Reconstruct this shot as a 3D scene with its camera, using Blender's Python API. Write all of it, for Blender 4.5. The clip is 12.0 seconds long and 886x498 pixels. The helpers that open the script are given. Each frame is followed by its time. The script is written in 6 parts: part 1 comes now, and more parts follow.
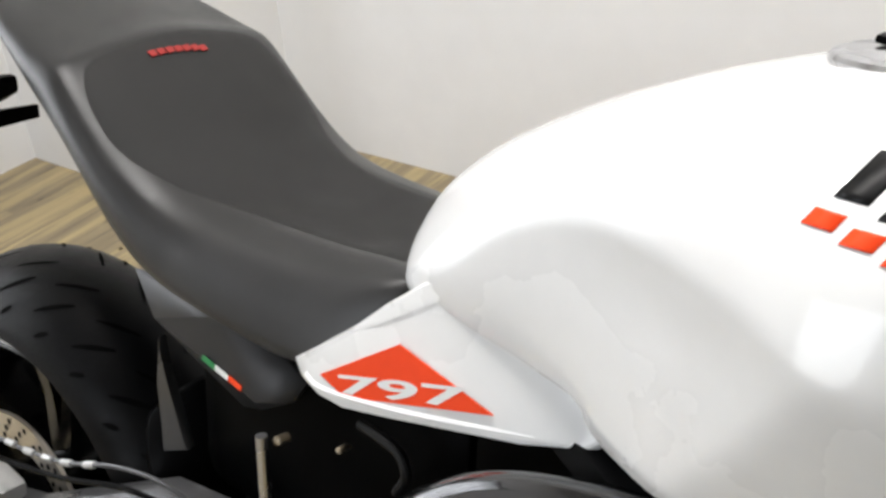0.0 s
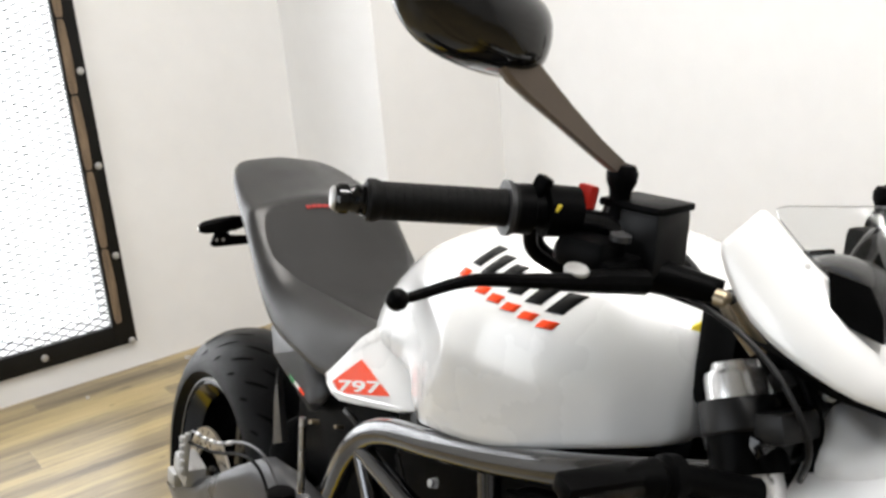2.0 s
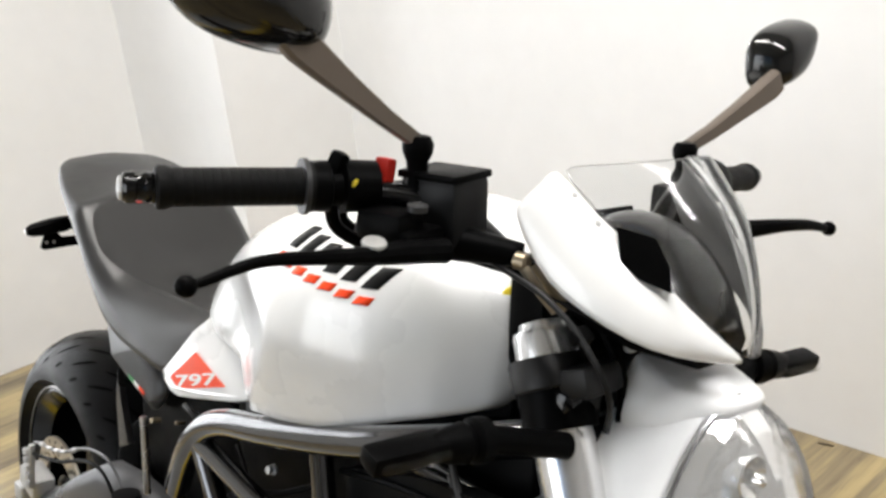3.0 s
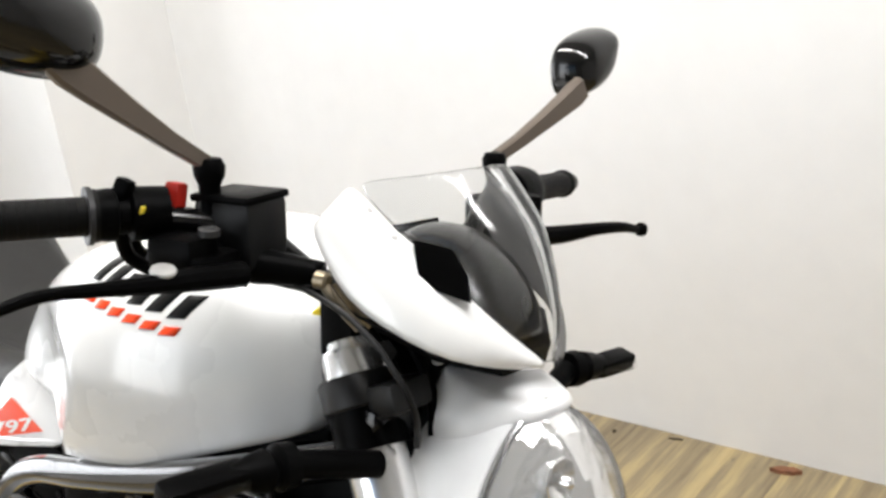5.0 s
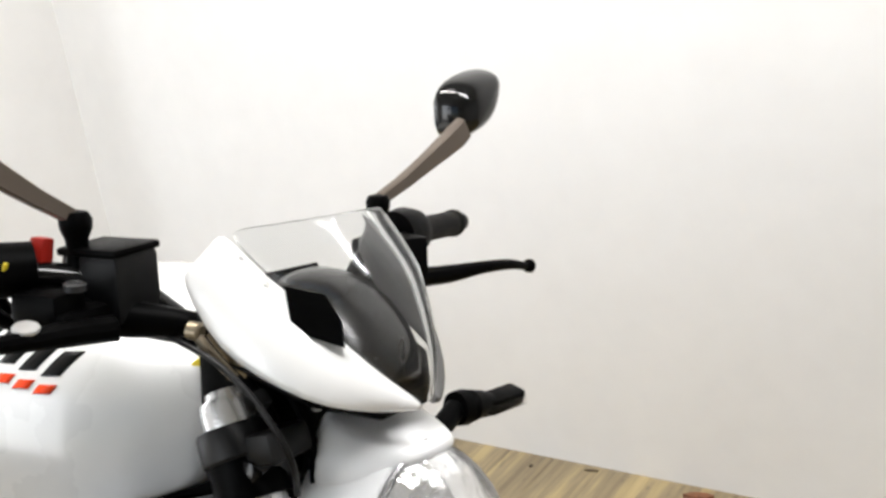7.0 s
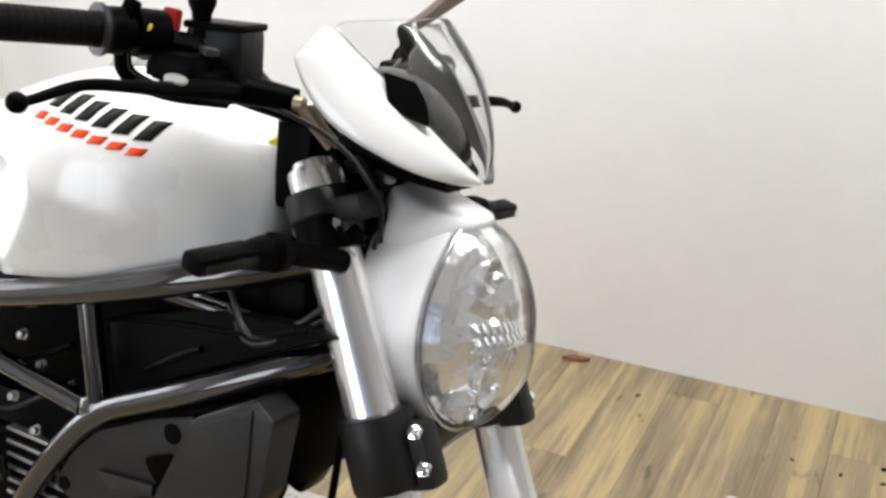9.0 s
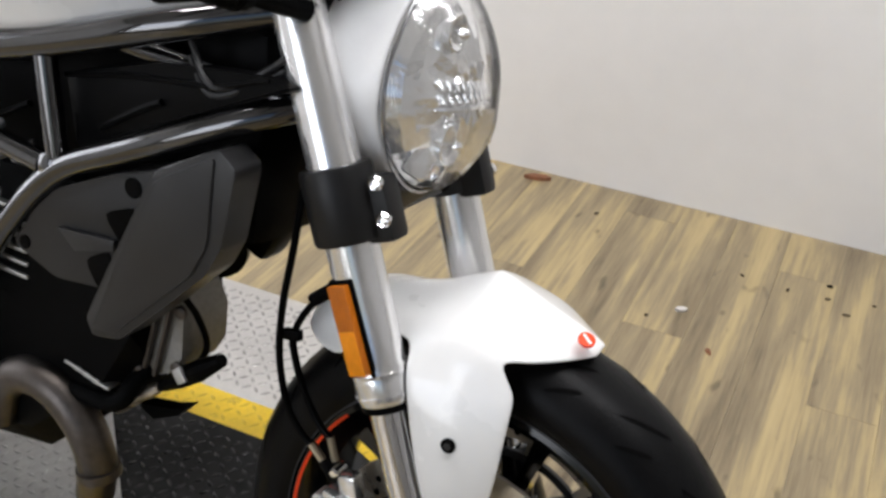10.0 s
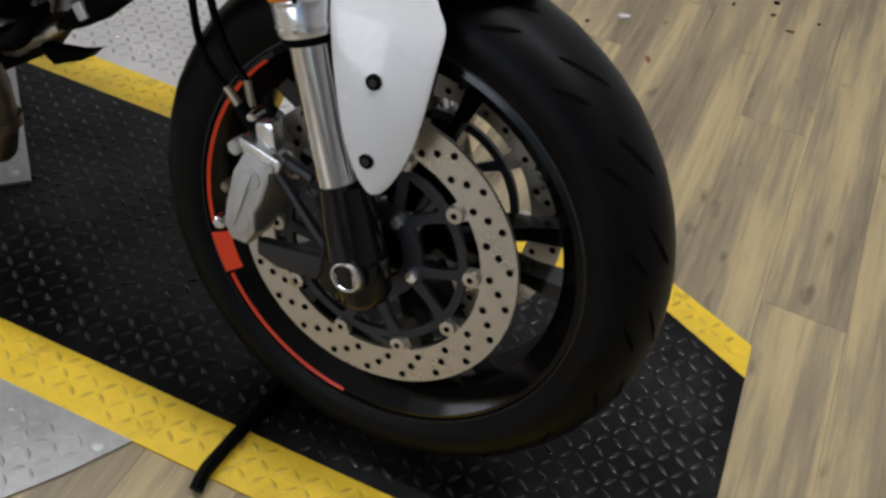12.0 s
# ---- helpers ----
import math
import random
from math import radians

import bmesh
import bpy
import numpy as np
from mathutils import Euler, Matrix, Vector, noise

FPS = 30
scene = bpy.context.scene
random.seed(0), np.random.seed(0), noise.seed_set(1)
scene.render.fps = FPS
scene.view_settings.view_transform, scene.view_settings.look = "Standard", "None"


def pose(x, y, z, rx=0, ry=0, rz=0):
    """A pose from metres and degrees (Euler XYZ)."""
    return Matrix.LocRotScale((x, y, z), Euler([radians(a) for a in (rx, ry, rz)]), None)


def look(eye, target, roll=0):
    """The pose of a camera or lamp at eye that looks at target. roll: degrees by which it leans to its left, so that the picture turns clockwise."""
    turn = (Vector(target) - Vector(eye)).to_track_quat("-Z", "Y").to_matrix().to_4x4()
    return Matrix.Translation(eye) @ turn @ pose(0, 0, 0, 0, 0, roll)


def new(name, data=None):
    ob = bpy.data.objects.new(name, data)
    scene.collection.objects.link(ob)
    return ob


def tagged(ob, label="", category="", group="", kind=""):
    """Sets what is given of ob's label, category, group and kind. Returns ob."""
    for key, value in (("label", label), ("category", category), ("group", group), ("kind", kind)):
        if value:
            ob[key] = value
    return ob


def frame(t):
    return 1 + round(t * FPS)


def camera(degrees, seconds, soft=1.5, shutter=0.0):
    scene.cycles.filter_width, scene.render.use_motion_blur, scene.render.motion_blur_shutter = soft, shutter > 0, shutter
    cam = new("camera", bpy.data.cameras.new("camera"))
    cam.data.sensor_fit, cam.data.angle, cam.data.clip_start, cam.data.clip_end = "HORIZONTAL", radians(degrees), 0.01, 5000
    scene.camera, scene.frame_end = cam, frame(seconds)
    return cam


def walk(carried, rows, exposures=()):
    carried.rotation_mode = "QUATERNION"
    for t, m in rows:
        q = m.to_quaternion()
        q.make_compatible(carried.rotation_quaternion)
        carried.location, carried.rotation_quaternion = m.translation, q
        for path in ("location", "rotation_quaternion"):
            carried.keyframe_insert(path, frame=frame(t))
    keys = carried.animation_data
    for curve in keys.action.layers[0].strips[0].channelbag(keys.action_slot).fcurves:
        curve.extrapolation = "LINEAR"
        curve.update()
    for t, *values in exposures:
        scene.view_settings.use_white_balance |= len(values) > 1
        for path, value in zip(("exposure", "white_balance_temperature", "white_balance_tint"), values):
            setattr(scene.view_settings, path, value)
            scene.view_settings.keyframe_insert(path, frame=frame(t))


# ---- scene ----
from mathutils.bvhtree import BVHTree
cam = camera(46.8, 12.0, soft=2.9)
PATH = [
    (0, (-0.465, -0.345, 1.215), (-1.48, 1.016, 0.158), -4.5),
    (0.2, (-0.429, -0.375, 1.219), (-1.575, 0.935, 0.234), -5.3),
    (0.5, (-0.344, -0.484, 1.25), (-1.683, 0.739, 0.407), -9.1),
    (0.7, (-0.272, -0.543, 1.272), (-1.688, 0.666, 0.54), -9.4),
    (1, (-0.155, -0.582, 1.298), (-1.588, 0.616, 0.583), -8.4),
    (1.3, (0.009, -0.555, 1.293), (-1.535, 0.529, 0.629), -5.7),
    (1.5, (0.108, -0.53, 1.302), (-1.466, 0.518, 0.653), -3.9),
    (1.8, (0.191, -0.497, 1.312), (-1.402, 0.53, 0.676), -4.4),
    (2, (0.222, -0.485, 1.308), (-1.351, 0.585, 0.692), -5.0),
    (2.5, (0.254, -0.466, 1.301), (-1.248, 0.688, 0.659), -5.7),
    (3, (0.26, -0.44, 1.296), (-1.155, 0.805, 0.626), -6.9),
    (3.2, (0.263, -0.434, 1.295), (-1.128, 0.84, 0.628), -7.0),
    (5, (0.295, -0.395, 1.284), (-0.943, 1.029, 0.619), -7.8),
    (5.5, (0.31, -0.387, 1.289), (-0.916, 1.058, 0.651), -7.7),
    (6, (0.325, -0.381, 1.288), (-0.886, 1.083, 0.663), -8.2),
    (6.5, (0.333, -0.366, 1.287), (-0.843, 1.13, 0.671), -8.5),
    (6.7, (0.335, -0.361, 1.282), (-0.824, 1.149, 0.668), -8.6),
    (8.3, (0.264, -0.565, 1.285), (-0.666, 1.072, 0.613), -4.2),
    (8.5, (0.258, -0.598, 1.278), (-0.637, 1.044, 0.569), -2.9),
    (9, (0.253, -0.647, 1.256), (-0.569, 0.995, 0.462), -0.2),
    (9.5, (0.261, -0.673, 1.22), (-0.491, 0.937, 0.302), 1.7),
    (10, (0.273, -0.684, 1.178), (-0.422, 0.871, 0.129), 2.6),
    (10.5, (0.283, -0.688, 1.138), (-0.337, 0.805, -0.039), 3.9),
    (11, (0.284, -0.69, 1.103), (-0.265, 0.753, -0.169), 6.4),
    (11.5, (0.285, -0.688, 1.072), (-0.183, 0.698, -0.292), 8.1),
    (12, (0.289, -0.69, 1.05), (-0.14, 0.665, -0.357), 9.0),
]
EXPOSURES = [(0, -0.22, 6350, 11), (1.0, -0.14, 6450, 11), (2.5, -0.08, 6450, 10.5), (5, 0.0, 6400, 10.5), (6.5, -0.02, 6400, 10.5), (8.5, -0.08, 6350, 11.5), (10, -0.18, 6250, 13), (10.5, -0.28, 6150, 13), (11, -0.44, 6100, 13), (12, -0.64, 6000, 13)]
walk(cam, [(t, look(eye, target, roll)) for t, eye, target, roll in PATH], EXPOSURES)
# ---------- world and lights ----------
world = bpy.data.worlds.new("world")
scene.world = world
world.use_nodes = True
wn = world.node_tree.nodes
sky = wn.new("ShaderNodeTexSky")
sky.sky_type, sky.sun_disc = "NISHITA", False
sky.sun_elevation, sky.sun_rotation = radians(38), radians(250)
world.node_tree.links.new(sky.outputs[0], wn["Background"].inputs[0])
wn["Background"].inputs[1].default_value = 0.12


def lamp(name, x, y, z, sx, sy, power, rot, colour=(1, 1, 1)):
    data = bpy.data.lights.new(name, "AREA")
    data.shape, data.size, data.size_y, data.energy, data.color = "RECTANGLE", sx, sy, power, colour
    ob = new(name, data)
    ob.matrix_world = pose(x, y, z, *rot)
    return ob


# daylight in the screened window opening, ceiling strips, and the glazed shop front behind the camera
lamp("window_daylight", -3.02, -0.28, 1.05, 1.3, 1.75, 26, (0, -90, 0), (0.97, 0.985, 1.0))
lamp("ceiling_strip_light", -1.0, 0.25, 2.86, 1.5, 0.16, 54, (0, 0, 0), (1.0, 0.965, 0.91))
lamp("ceiling_strip_light", 0.8, 0.25, 2.86, 1.5, 0.16, 48, (0, 0, 0), (1.0, 0.985, 0.96))
lamp("shop_front_daylight", -1.35, -3.45, 1.65, 1.9, 2.0, 50, (90, 0, 0), (0.975, 0.99, 1.0))

# ---------- materials ----------
def material(name, colour, rough=0.5, metal=0.0, vary=0.06, scale=30.0, bump=0.0, bump_scale=200.0, coat=0.0,
             fine=0.0, island=0.0, spec=0.5, stretch=(1, 1, 1), rough_vary=0.08):
    m = bpy.data.materials.new(name)
    m.use_nodes = True
    nt = m.node_tree
    b = nt.nodes["Principled BSDF"]
    b.inputs["Roughness"].default_value, b.inputs["Metallic"].default_value = rough, metal
    b.inputs["Coat Weight"].default_value, b.inputs["Coat Roughness"].default_value = coat, 0.06
    b.inputs["Specular IOR Level"].default_value = spec
    tc = nt.nodes.new("ShaderNodeTexCoord")
    mp = nt.nodes.new("ShaderNodeMapping")
    mp.inputs["Scale"].default_value = stretch
    nt.links.new(tc.outputs["Object"], mp.inputs[0])
    n1 = nt.nodes.new("ShaderNodeTexNoise")
    n1.inputs["Scale"].default_value, n1.inputs["Detail"].default_value = scale, 6
    nt.links.new(mp.outputs[0], n1.inputs["Vector"])
    n2 = nt.nodes.new("ShaderNodeTexNoise")
    n2.inputs["Scale"].default_value, n2.inputs["Detail"].default_value = scale * 9, 3
    nt.links.new(mp.outputs[0], n2.inputs["Vector"])
    mix = nt.nodes.new("ShaderNodeMath")
    mix.operation = "MULTIPLY_ADD"
    nt.links.new(n2.outputs[0], mix.inputs[0])
    mix.inputs[1].default_value = 0.45
    nt.links.new(n1.outputs[0], mix.inputs[2])
    ramp = nt.nodes.new("ShaderNodeMapRange")
    ramp.inputs["From Min"].default_value, ramp.inputs["From Max"].default_value = 0.45, 1.0
    ramp.inputs["To Min"].default_value, ramp.inputs["To Max"].default_value = 1 - vary, 1 + vary
    nt.links.new(mix.outputs[0], ramp.inputs[0])
    last = ramp.outputs[0]
    if island:
        g = nt.nodes.new("ShaderNodeNewGeometry")
        r2 = nt.nodes.new("ShaderNodeMapRange")
        r2.inputs["To Min"].default_value, r2.inputs["To Max"].default_value = 1 - island, 1 + island
        nt.links.new(g.outputs["Random Per Island"], r2.inputs[0])
        mu = nt.nodes.new("ShaderNodeMath")
        mu.operation = "MULTIPLY"
        nt.links.new(last, mu.inputs[0]), nt.links.new(r2.outputs[0], mu.inputs[1])
        last = mu.outputs[0]
    col = nt.nodes.new("ShaderNodeVectorMath")
    col.operation = "SCALE"
    col.inputs[0].default_value = colour
    nt.links.new(last, col.inputs["Scale"])
    nt.links.new(col.outputs[0], b.inputs["Base Color"])
    rr = nt.nodes.new("ShaderNodeMapRange")
    rr.inputs["From Min"].default_value, rr.inputs["From Max"].default_value = 0.3, 0.7
    rr.inputs["To Min"].default_value, rr.inputs["To Max"].default_value = max(0.02, rough - rough_vary), min(1, rough + rough_vary)
    nt.links.new(n1.outputs[0], rr.inputs[0])
    nt.links.new(rr.outputs[0], b.inputs["Roughness"])
    if bump:
        nb = nt.nodes.new("ShaderNodeTexNoise")
        nb.inputs["Scale"].default_value, nb.inputs["Detail"].default_value = bump_scale, 4
        nt.links.new(mp.outputs[0], nb.inputs["Vector"])
        bp = nt.nodes.new("ShaderNodeBump")
        bp.inputs["Strength"].default_value, bp.inputs["Distance"].default_value = bump, 0.002
        nt.links.new(nb.outputs[0], bp.inputs["Height"])
        nt.links.new(bp.outputs[0], b.inputs["Normal"])
    return m


def thin_clear(name, tint=(0.97, 0.975, 0.975), gloss=0.10, ior=1.22):
    """A thin clear plastic sheet: mostly see-through, with a glossy film."""
    m = bpy.data.materials.new(name)
    m.use_nodes = True
    nt = m.node_tree
    nt.nodes.remove(nt.nodes["Principled BSDF"])
    t, g, mx = nt.nodes.new("ShaderNodeBsdfTransparent"), nt.nodes.new("ShaderNodeBsdfGlossy"), nt.nodes.new("ShaderNodeMixShader")
    t.inputs[0].default_value = (*tint, 1)
    g.inputs["Roughness"].default_value = 0.12
    f = nt.nodes.new("ShaderNodeFresnel")
    f.inputs[0].default_value = ior
    a = nt.nodes.new("ShaderNodeMath")
    a.operation = "ADD"
    a.inputs[1].default_value = gloss * 0.2
    nt.links.new(f.outputs[0], a.inputs[0])
    nt.links.new(a.outputs[0], mx.inputs[0]), nt.links.new(t.outputs[0], mx.inputs[1]), nt.links.new(g.outputs[0], mx.inputs[2])
    nt.links.new(mx.outputs[0], nt.nodes["Material Output"].inputs[0])
    return m


WHITE = material("pearl_white_paint", (0.80, 0.80, 0.79), 0.28, 0, 0.03, 6, coat=0.8, rough_vary=0.04)
SILVER_PAINT = material("silver_white_paint", (0.84, 0.84, 0.84), 0.46, 0.03, 0.04, 8, coat=0.25)
PAD = material("matt_seat_fabric", (0.022, 0.0215, 0.021), 0.62, 0, 0.10, 14, bump=0.35, bump_scale=1600, spec=0.25)
VINYL = material("dark_grey_vinyl", (0.026, 0.0257, 0.0255), 0.36, 0, 0.12, 14, bump=0.18, bump_scale=900, spec=0.40)
PANEL = material("dark_grey_plastic", (0.0035, 0.0035, 0.0037), 0.36, 0, 0.15, 10, bump=0.10, bump_scale=1200, spec=0.05)
GREYPLASTIC = material("satin_grey_plastic", (0.022, 0.022, 0.023), 0.42, 0, 0.10, 9, bump=0.15, bump_scale=900, spec=0.35)
BLACK = material("black_plastic", (0.0016, 0.0016, 0.0017), 0.40, 0, 0.25, 20, bump=0.15, bump_scale=700, spec=0.03)
BLACKMETAL = material("gloss_black_metal", (0.002, 0.002, 0.0022), 0.13, 0, 0.15, 12, spec=0.35, rough_vary=0.03)
TUBE = material("dark_metallic_frame_paint", (0.095, 0.095, 0.098), 0.13, 0.95, 0.05, 12, rough_vary=0.04, coat=0.5)
DARKMETAL = material("dark_cast_metal", (0.0025, 0.0025, 0.0026), 0.45, 0, 0.3, 25, bump=0.4, bump_scale=400, spec=0.03)
CARRIER = material("dark_disc_carrier", (0.024, 0.0255, 0.030), 0.35, 0, 0.1, 25, spec=0.3)
RUBBER = material("tyre_rubber", (0.0040, 0.0040, 0.0043), 0.40, 0, 0.25, 18, bump=0.2, bump_scale=350, spec=0.09)
GROOVE = material("tread_groove", (0.002, 0.002, 0.002), 0.9, 0, 0.1, 20, spec=0.05)
ARM = material("brownish_grey_satin_arm", (0.135, 0.110, 0.090), 0.34, 0.3, 0.06, 9, spec=0.4)
GRIP = material("grip_rubber", (0.003, 0.003, 0.003), 0.55, 0, 0.2, 30, bump=0.3, bump_scale=600, spec=0.12)
SATINGREY = material("satin_grey_cover", (0.020, 0.020, 0.0207), 0.36, 0.0, 0.10, 9, bump=0.10, bump_scale=900, spec=0.30)
ALU = material("satin_aluminium", (0.84, 0.84, 0.84), 0.23, 0.85, 0.02, 20, rough_vary=0.0)
CASTALU = material("cast_aluminium", (0.50, 0.50, 0.49), 0.48, 0.85, 0.15, 30, bump=0.4, bump_scale=500)
CHROME = material("chrome", (0.80, 0.80, 0.81), 0.10, 1.0, 0.03, 20, rough_vary=0.03)
STEEL = material("brake_steel", (0.52, 0.48, 0.41), 0.32, 0.95, 0.10, 40)
EXHAUST = material("heat_tinted_steel", (0.10, 0.088, 0.080), 0.42, 0.85, 0.35, 12, bump=0.2, bump_scale=150)
RED = material("red_vinyl_tape", (0.90, 0.065, 0.010), 0.45, 0, 0.06, 10, spec=0.3)
TAGRED = material("dark_red_thread", (0.30, 0.018, 0.014), 0.6, 0, 0.2, 60)
GREEN = material("green_vinyl", (0.03, 0.25, 0.08), 0.4, 0, 0.05, 10)
DECALBLACK = material("black_vinyl_lettering", (0.006, 0.006, 0.006), 0.4, 0, 0.05, 10, spec=0.2)
DECALWHITE = material("white_vinyl", (0.80, 0.80, 0.79), 0.35, 0, 0.03, 10)
AMBER = material("amber_reflector", (0.80, 0.27, 0.003), 0.30, 0, 0.20, 14, bump=0.5, bump_scale=500, spec=0.25)
AMBERDARK = material("dark_amber_reflector", (0.46, 0.125, 0.003), 0.35, 0, 0.20, 14, bump=0.5, bump_scale=500, spec=0.25)
KILLRED = material("dark_red_switch_plastic", (0.42, 0.020, 0.012), 0.42, 0, 0.08, 20, spec=0.3)
CASTBLACK = material("satin_black_casting", (0.0055, 0.0055, 0.0057), 0.40, 0, 0.15, 14, bump=0.15, bump_scale=700, spec=0.18)
INDLENS = thin_clear("headlight_lens", (0.985, 0.985, 0.985), 0.16, 1.07)
FLUID = material("amber_fluid", (0.80, 0.42, 0.03), 0.25, 0, 0.08, 20, coat=0.6)
YELLOW = material("yellow_label", (0.80, 0.62, 0.03), 0.45, 0, 0.06, 30)
MIRROR = material("mirror_glass", (0.85, 0.85, 0.86), 0.03, 1.0, 0.01, 5, rough_vary=0.01)
REFLECTOR = material("headlight_chrome", (0.93, 0.93, 0.93), 0.12, 0.78, 0.02, 20, bump=0.9, bump_scale=90)
DASH = material("smoky_black_plastic", (0.013, 0.0125, 0.012), 0.22, 0, 0.35, 18, spec=0.5)
LENS = thin_clear("headlight_lens", (0.985, 0.985, 0.985), 0.16, 1.16)
STRUT = material("polished_strut", (0.55, 0.55, 0.56), 0.25, 1.0, 0.03, 20)
SCREEN = thin_clear("clear_windscreen", ior=1.14)
TAILRED = material("red_tail_lens", (0.5, 0.02, 0.02), 0.2, 0, 0.05, 10, coat=0.6)
PAINTWALL = material("white_wall_paint", (0.82, 0.818, 0.813), 0.62, 0, 0.035, 1.6, bump=0.06, bump_scale=160)
# Unseen ceiling, east and south walls: grey is assumed, to hold down bounced light.
CEIL = material("grey_ceiling", (0.38, 0.38, 0.375), 0.8, 0, 0.05, 3)
GREYWALL = material("grey_wall_paint", (0.40, 0.40, 0.40), 0.7, 0, 0.04, 2.2, bump=0.06, bump_scale=160)
PLATEBLACK = material("black_painted_tread_plate", (0.0026, 0.0026, 0.0027), 0.40, 0, 0.5, 7, bump=0.3, bump_scale=140, spec=0.12)
PLATEWORN = material("worn_black_tread", (0.030, 0.030, 0.030), 0.27, 0.6, 0.8, 9, spec=0.35)
PLATEYELLOW = material("yellow_painted_tread_plate", (0.74, 0.50, 0.012), 0.42, 0, 0.16, 14, bump=0.3, bump_scale=120)
# Darker than the strip: wear, plus the shading of each lozenge, put into the colour.
TREADYELLOW = material("worn_shaded_yellow_tread", (0.56, 0.375, 0.010), 0.40, 0, 0.35, 40, bump=0.3, bump_scale=120)
TREADSILVER = material("dirty_steel_tread", (0.30, 0.29, 0.275), 0.36, 0.7, 0.3, 30, bump=0.2, bump_scale=150)
PLATESILVER = material("bare_tread_plate", (0.52, 0.505, 0.485), 0.40, 0.65, 0.14, 10, bump=0.2, bump_scale=150)
PLATELOOSE = material("dull_tread_plate", (0.32, 0.315, 0.305), 0.42, 0.75, 0.25, 9, bump=0.2, bump_scale=150)
FRAMEDARK = material("black_steel_frame", (0.006, 0.0056, 0.005), 0.5, 0, 0.4, 18, spec=0.2)
RUSTWOOD = material("weathered_brown_wood", (0.17, 0.12, 0.075), 0.7, 0, 0.5, 14, stretch=(6, 6, 0.8))
MESHSTEEL = material("expanded_steel_mesh", (0.06, 0.06, 0.06), 0.6, 0.2, 0.2, 30, spec=0.2)
DEBRIS = material("rusty_scrap", (0.24, 0.10, 0.05), 0.8, 0, 0.4, 60)
LINER = material("mid_grey_liner", (0.13, 0.128, 0.125), 0.5, 0, 0.1, 20, spec=0.2)
SWING = material("silver_grey_swingarm_paint", (0.085, 0.085, 0.088), 0.32, 0.60, 0.12, 9, bump=0.15, bump_scale=700)
GLOSSBLACK = material("gloss_black_plastic", (0.004, 0.004, 0.004), 0.12, 0, 0.1, 20, spec=0.5, rough_vary=0.03)
CLAMP = material("satin_black_clamp", (0.009, 0.009, 0.0093), 0.42, 0, 0.12, 14, bump=0.1, bump_scale=700, spec=0.25)
HEADCAST = material("dull_cast_aluminium", (0.26, 0.25, 0.232), 0.55, 0.35, 0.30, 18, bump=0.5, bump_scale=240)
BRASS = material("dull_brass_fitting", (0.26, 0.215, 0.15), 0.38, 0.8, 0.15, 30)
BARK = material("dark_brown_chips", (0.05, 0.034, 0.02), 0.8, 0, 0.3, 60)
LITTER = material("pale_litter", (0.55, 0.53, 0.5), 0.7, 0, 0.2, 60)


def dusty(m, colour, scale, low, high):
    """Patches of dust and wear over a material's colour."""
    nt = m.node_tree
    b = nt.nodes["Principled BSDF"]
    was = b.inputs["Base Color"].links[0].from_socket
    geo, n, r, mx = nt.nodes.new("ShaderNodeNewGeometry"), nt.nodes.new("ShaderNodeTexNoise"), nt.nodes.new("ShaderNodeMapRange"), nt.nodes.new("ShaderNodeMix")
    n.inputs["Scale"].default_value, n.inputs["Detail"].default_value, n.inputs["Roughness"].default_value = scale, 7, 0.7
    nt.links.new(geo.outputs["Position"], n.inputs["Vector"])
    r.inputs["From Min"].default_value, r.inputs["From Max"].default_value = low, high
    nt.links.new(n.outputs[0], r.inputs[0])
    mx.data_type = "RGBA"
    nt.links.new(r.outputs[0], mx.inputs[0])
    nt.links.new(was, mx.inputs[6])
    mx.inputs[7].default_value = (*colour, 1)
    nt.links.new(mx.outputs[2], b.inputs["Base Color"])


dusty(PLATEBLACK, (0.032, 0.0315, 0.030), 3.2, 0.46, 0.78)
dusty(PLATEYELLOW, (0.20, 0.13, 0.02), 24.0, 0.56, 0.80)


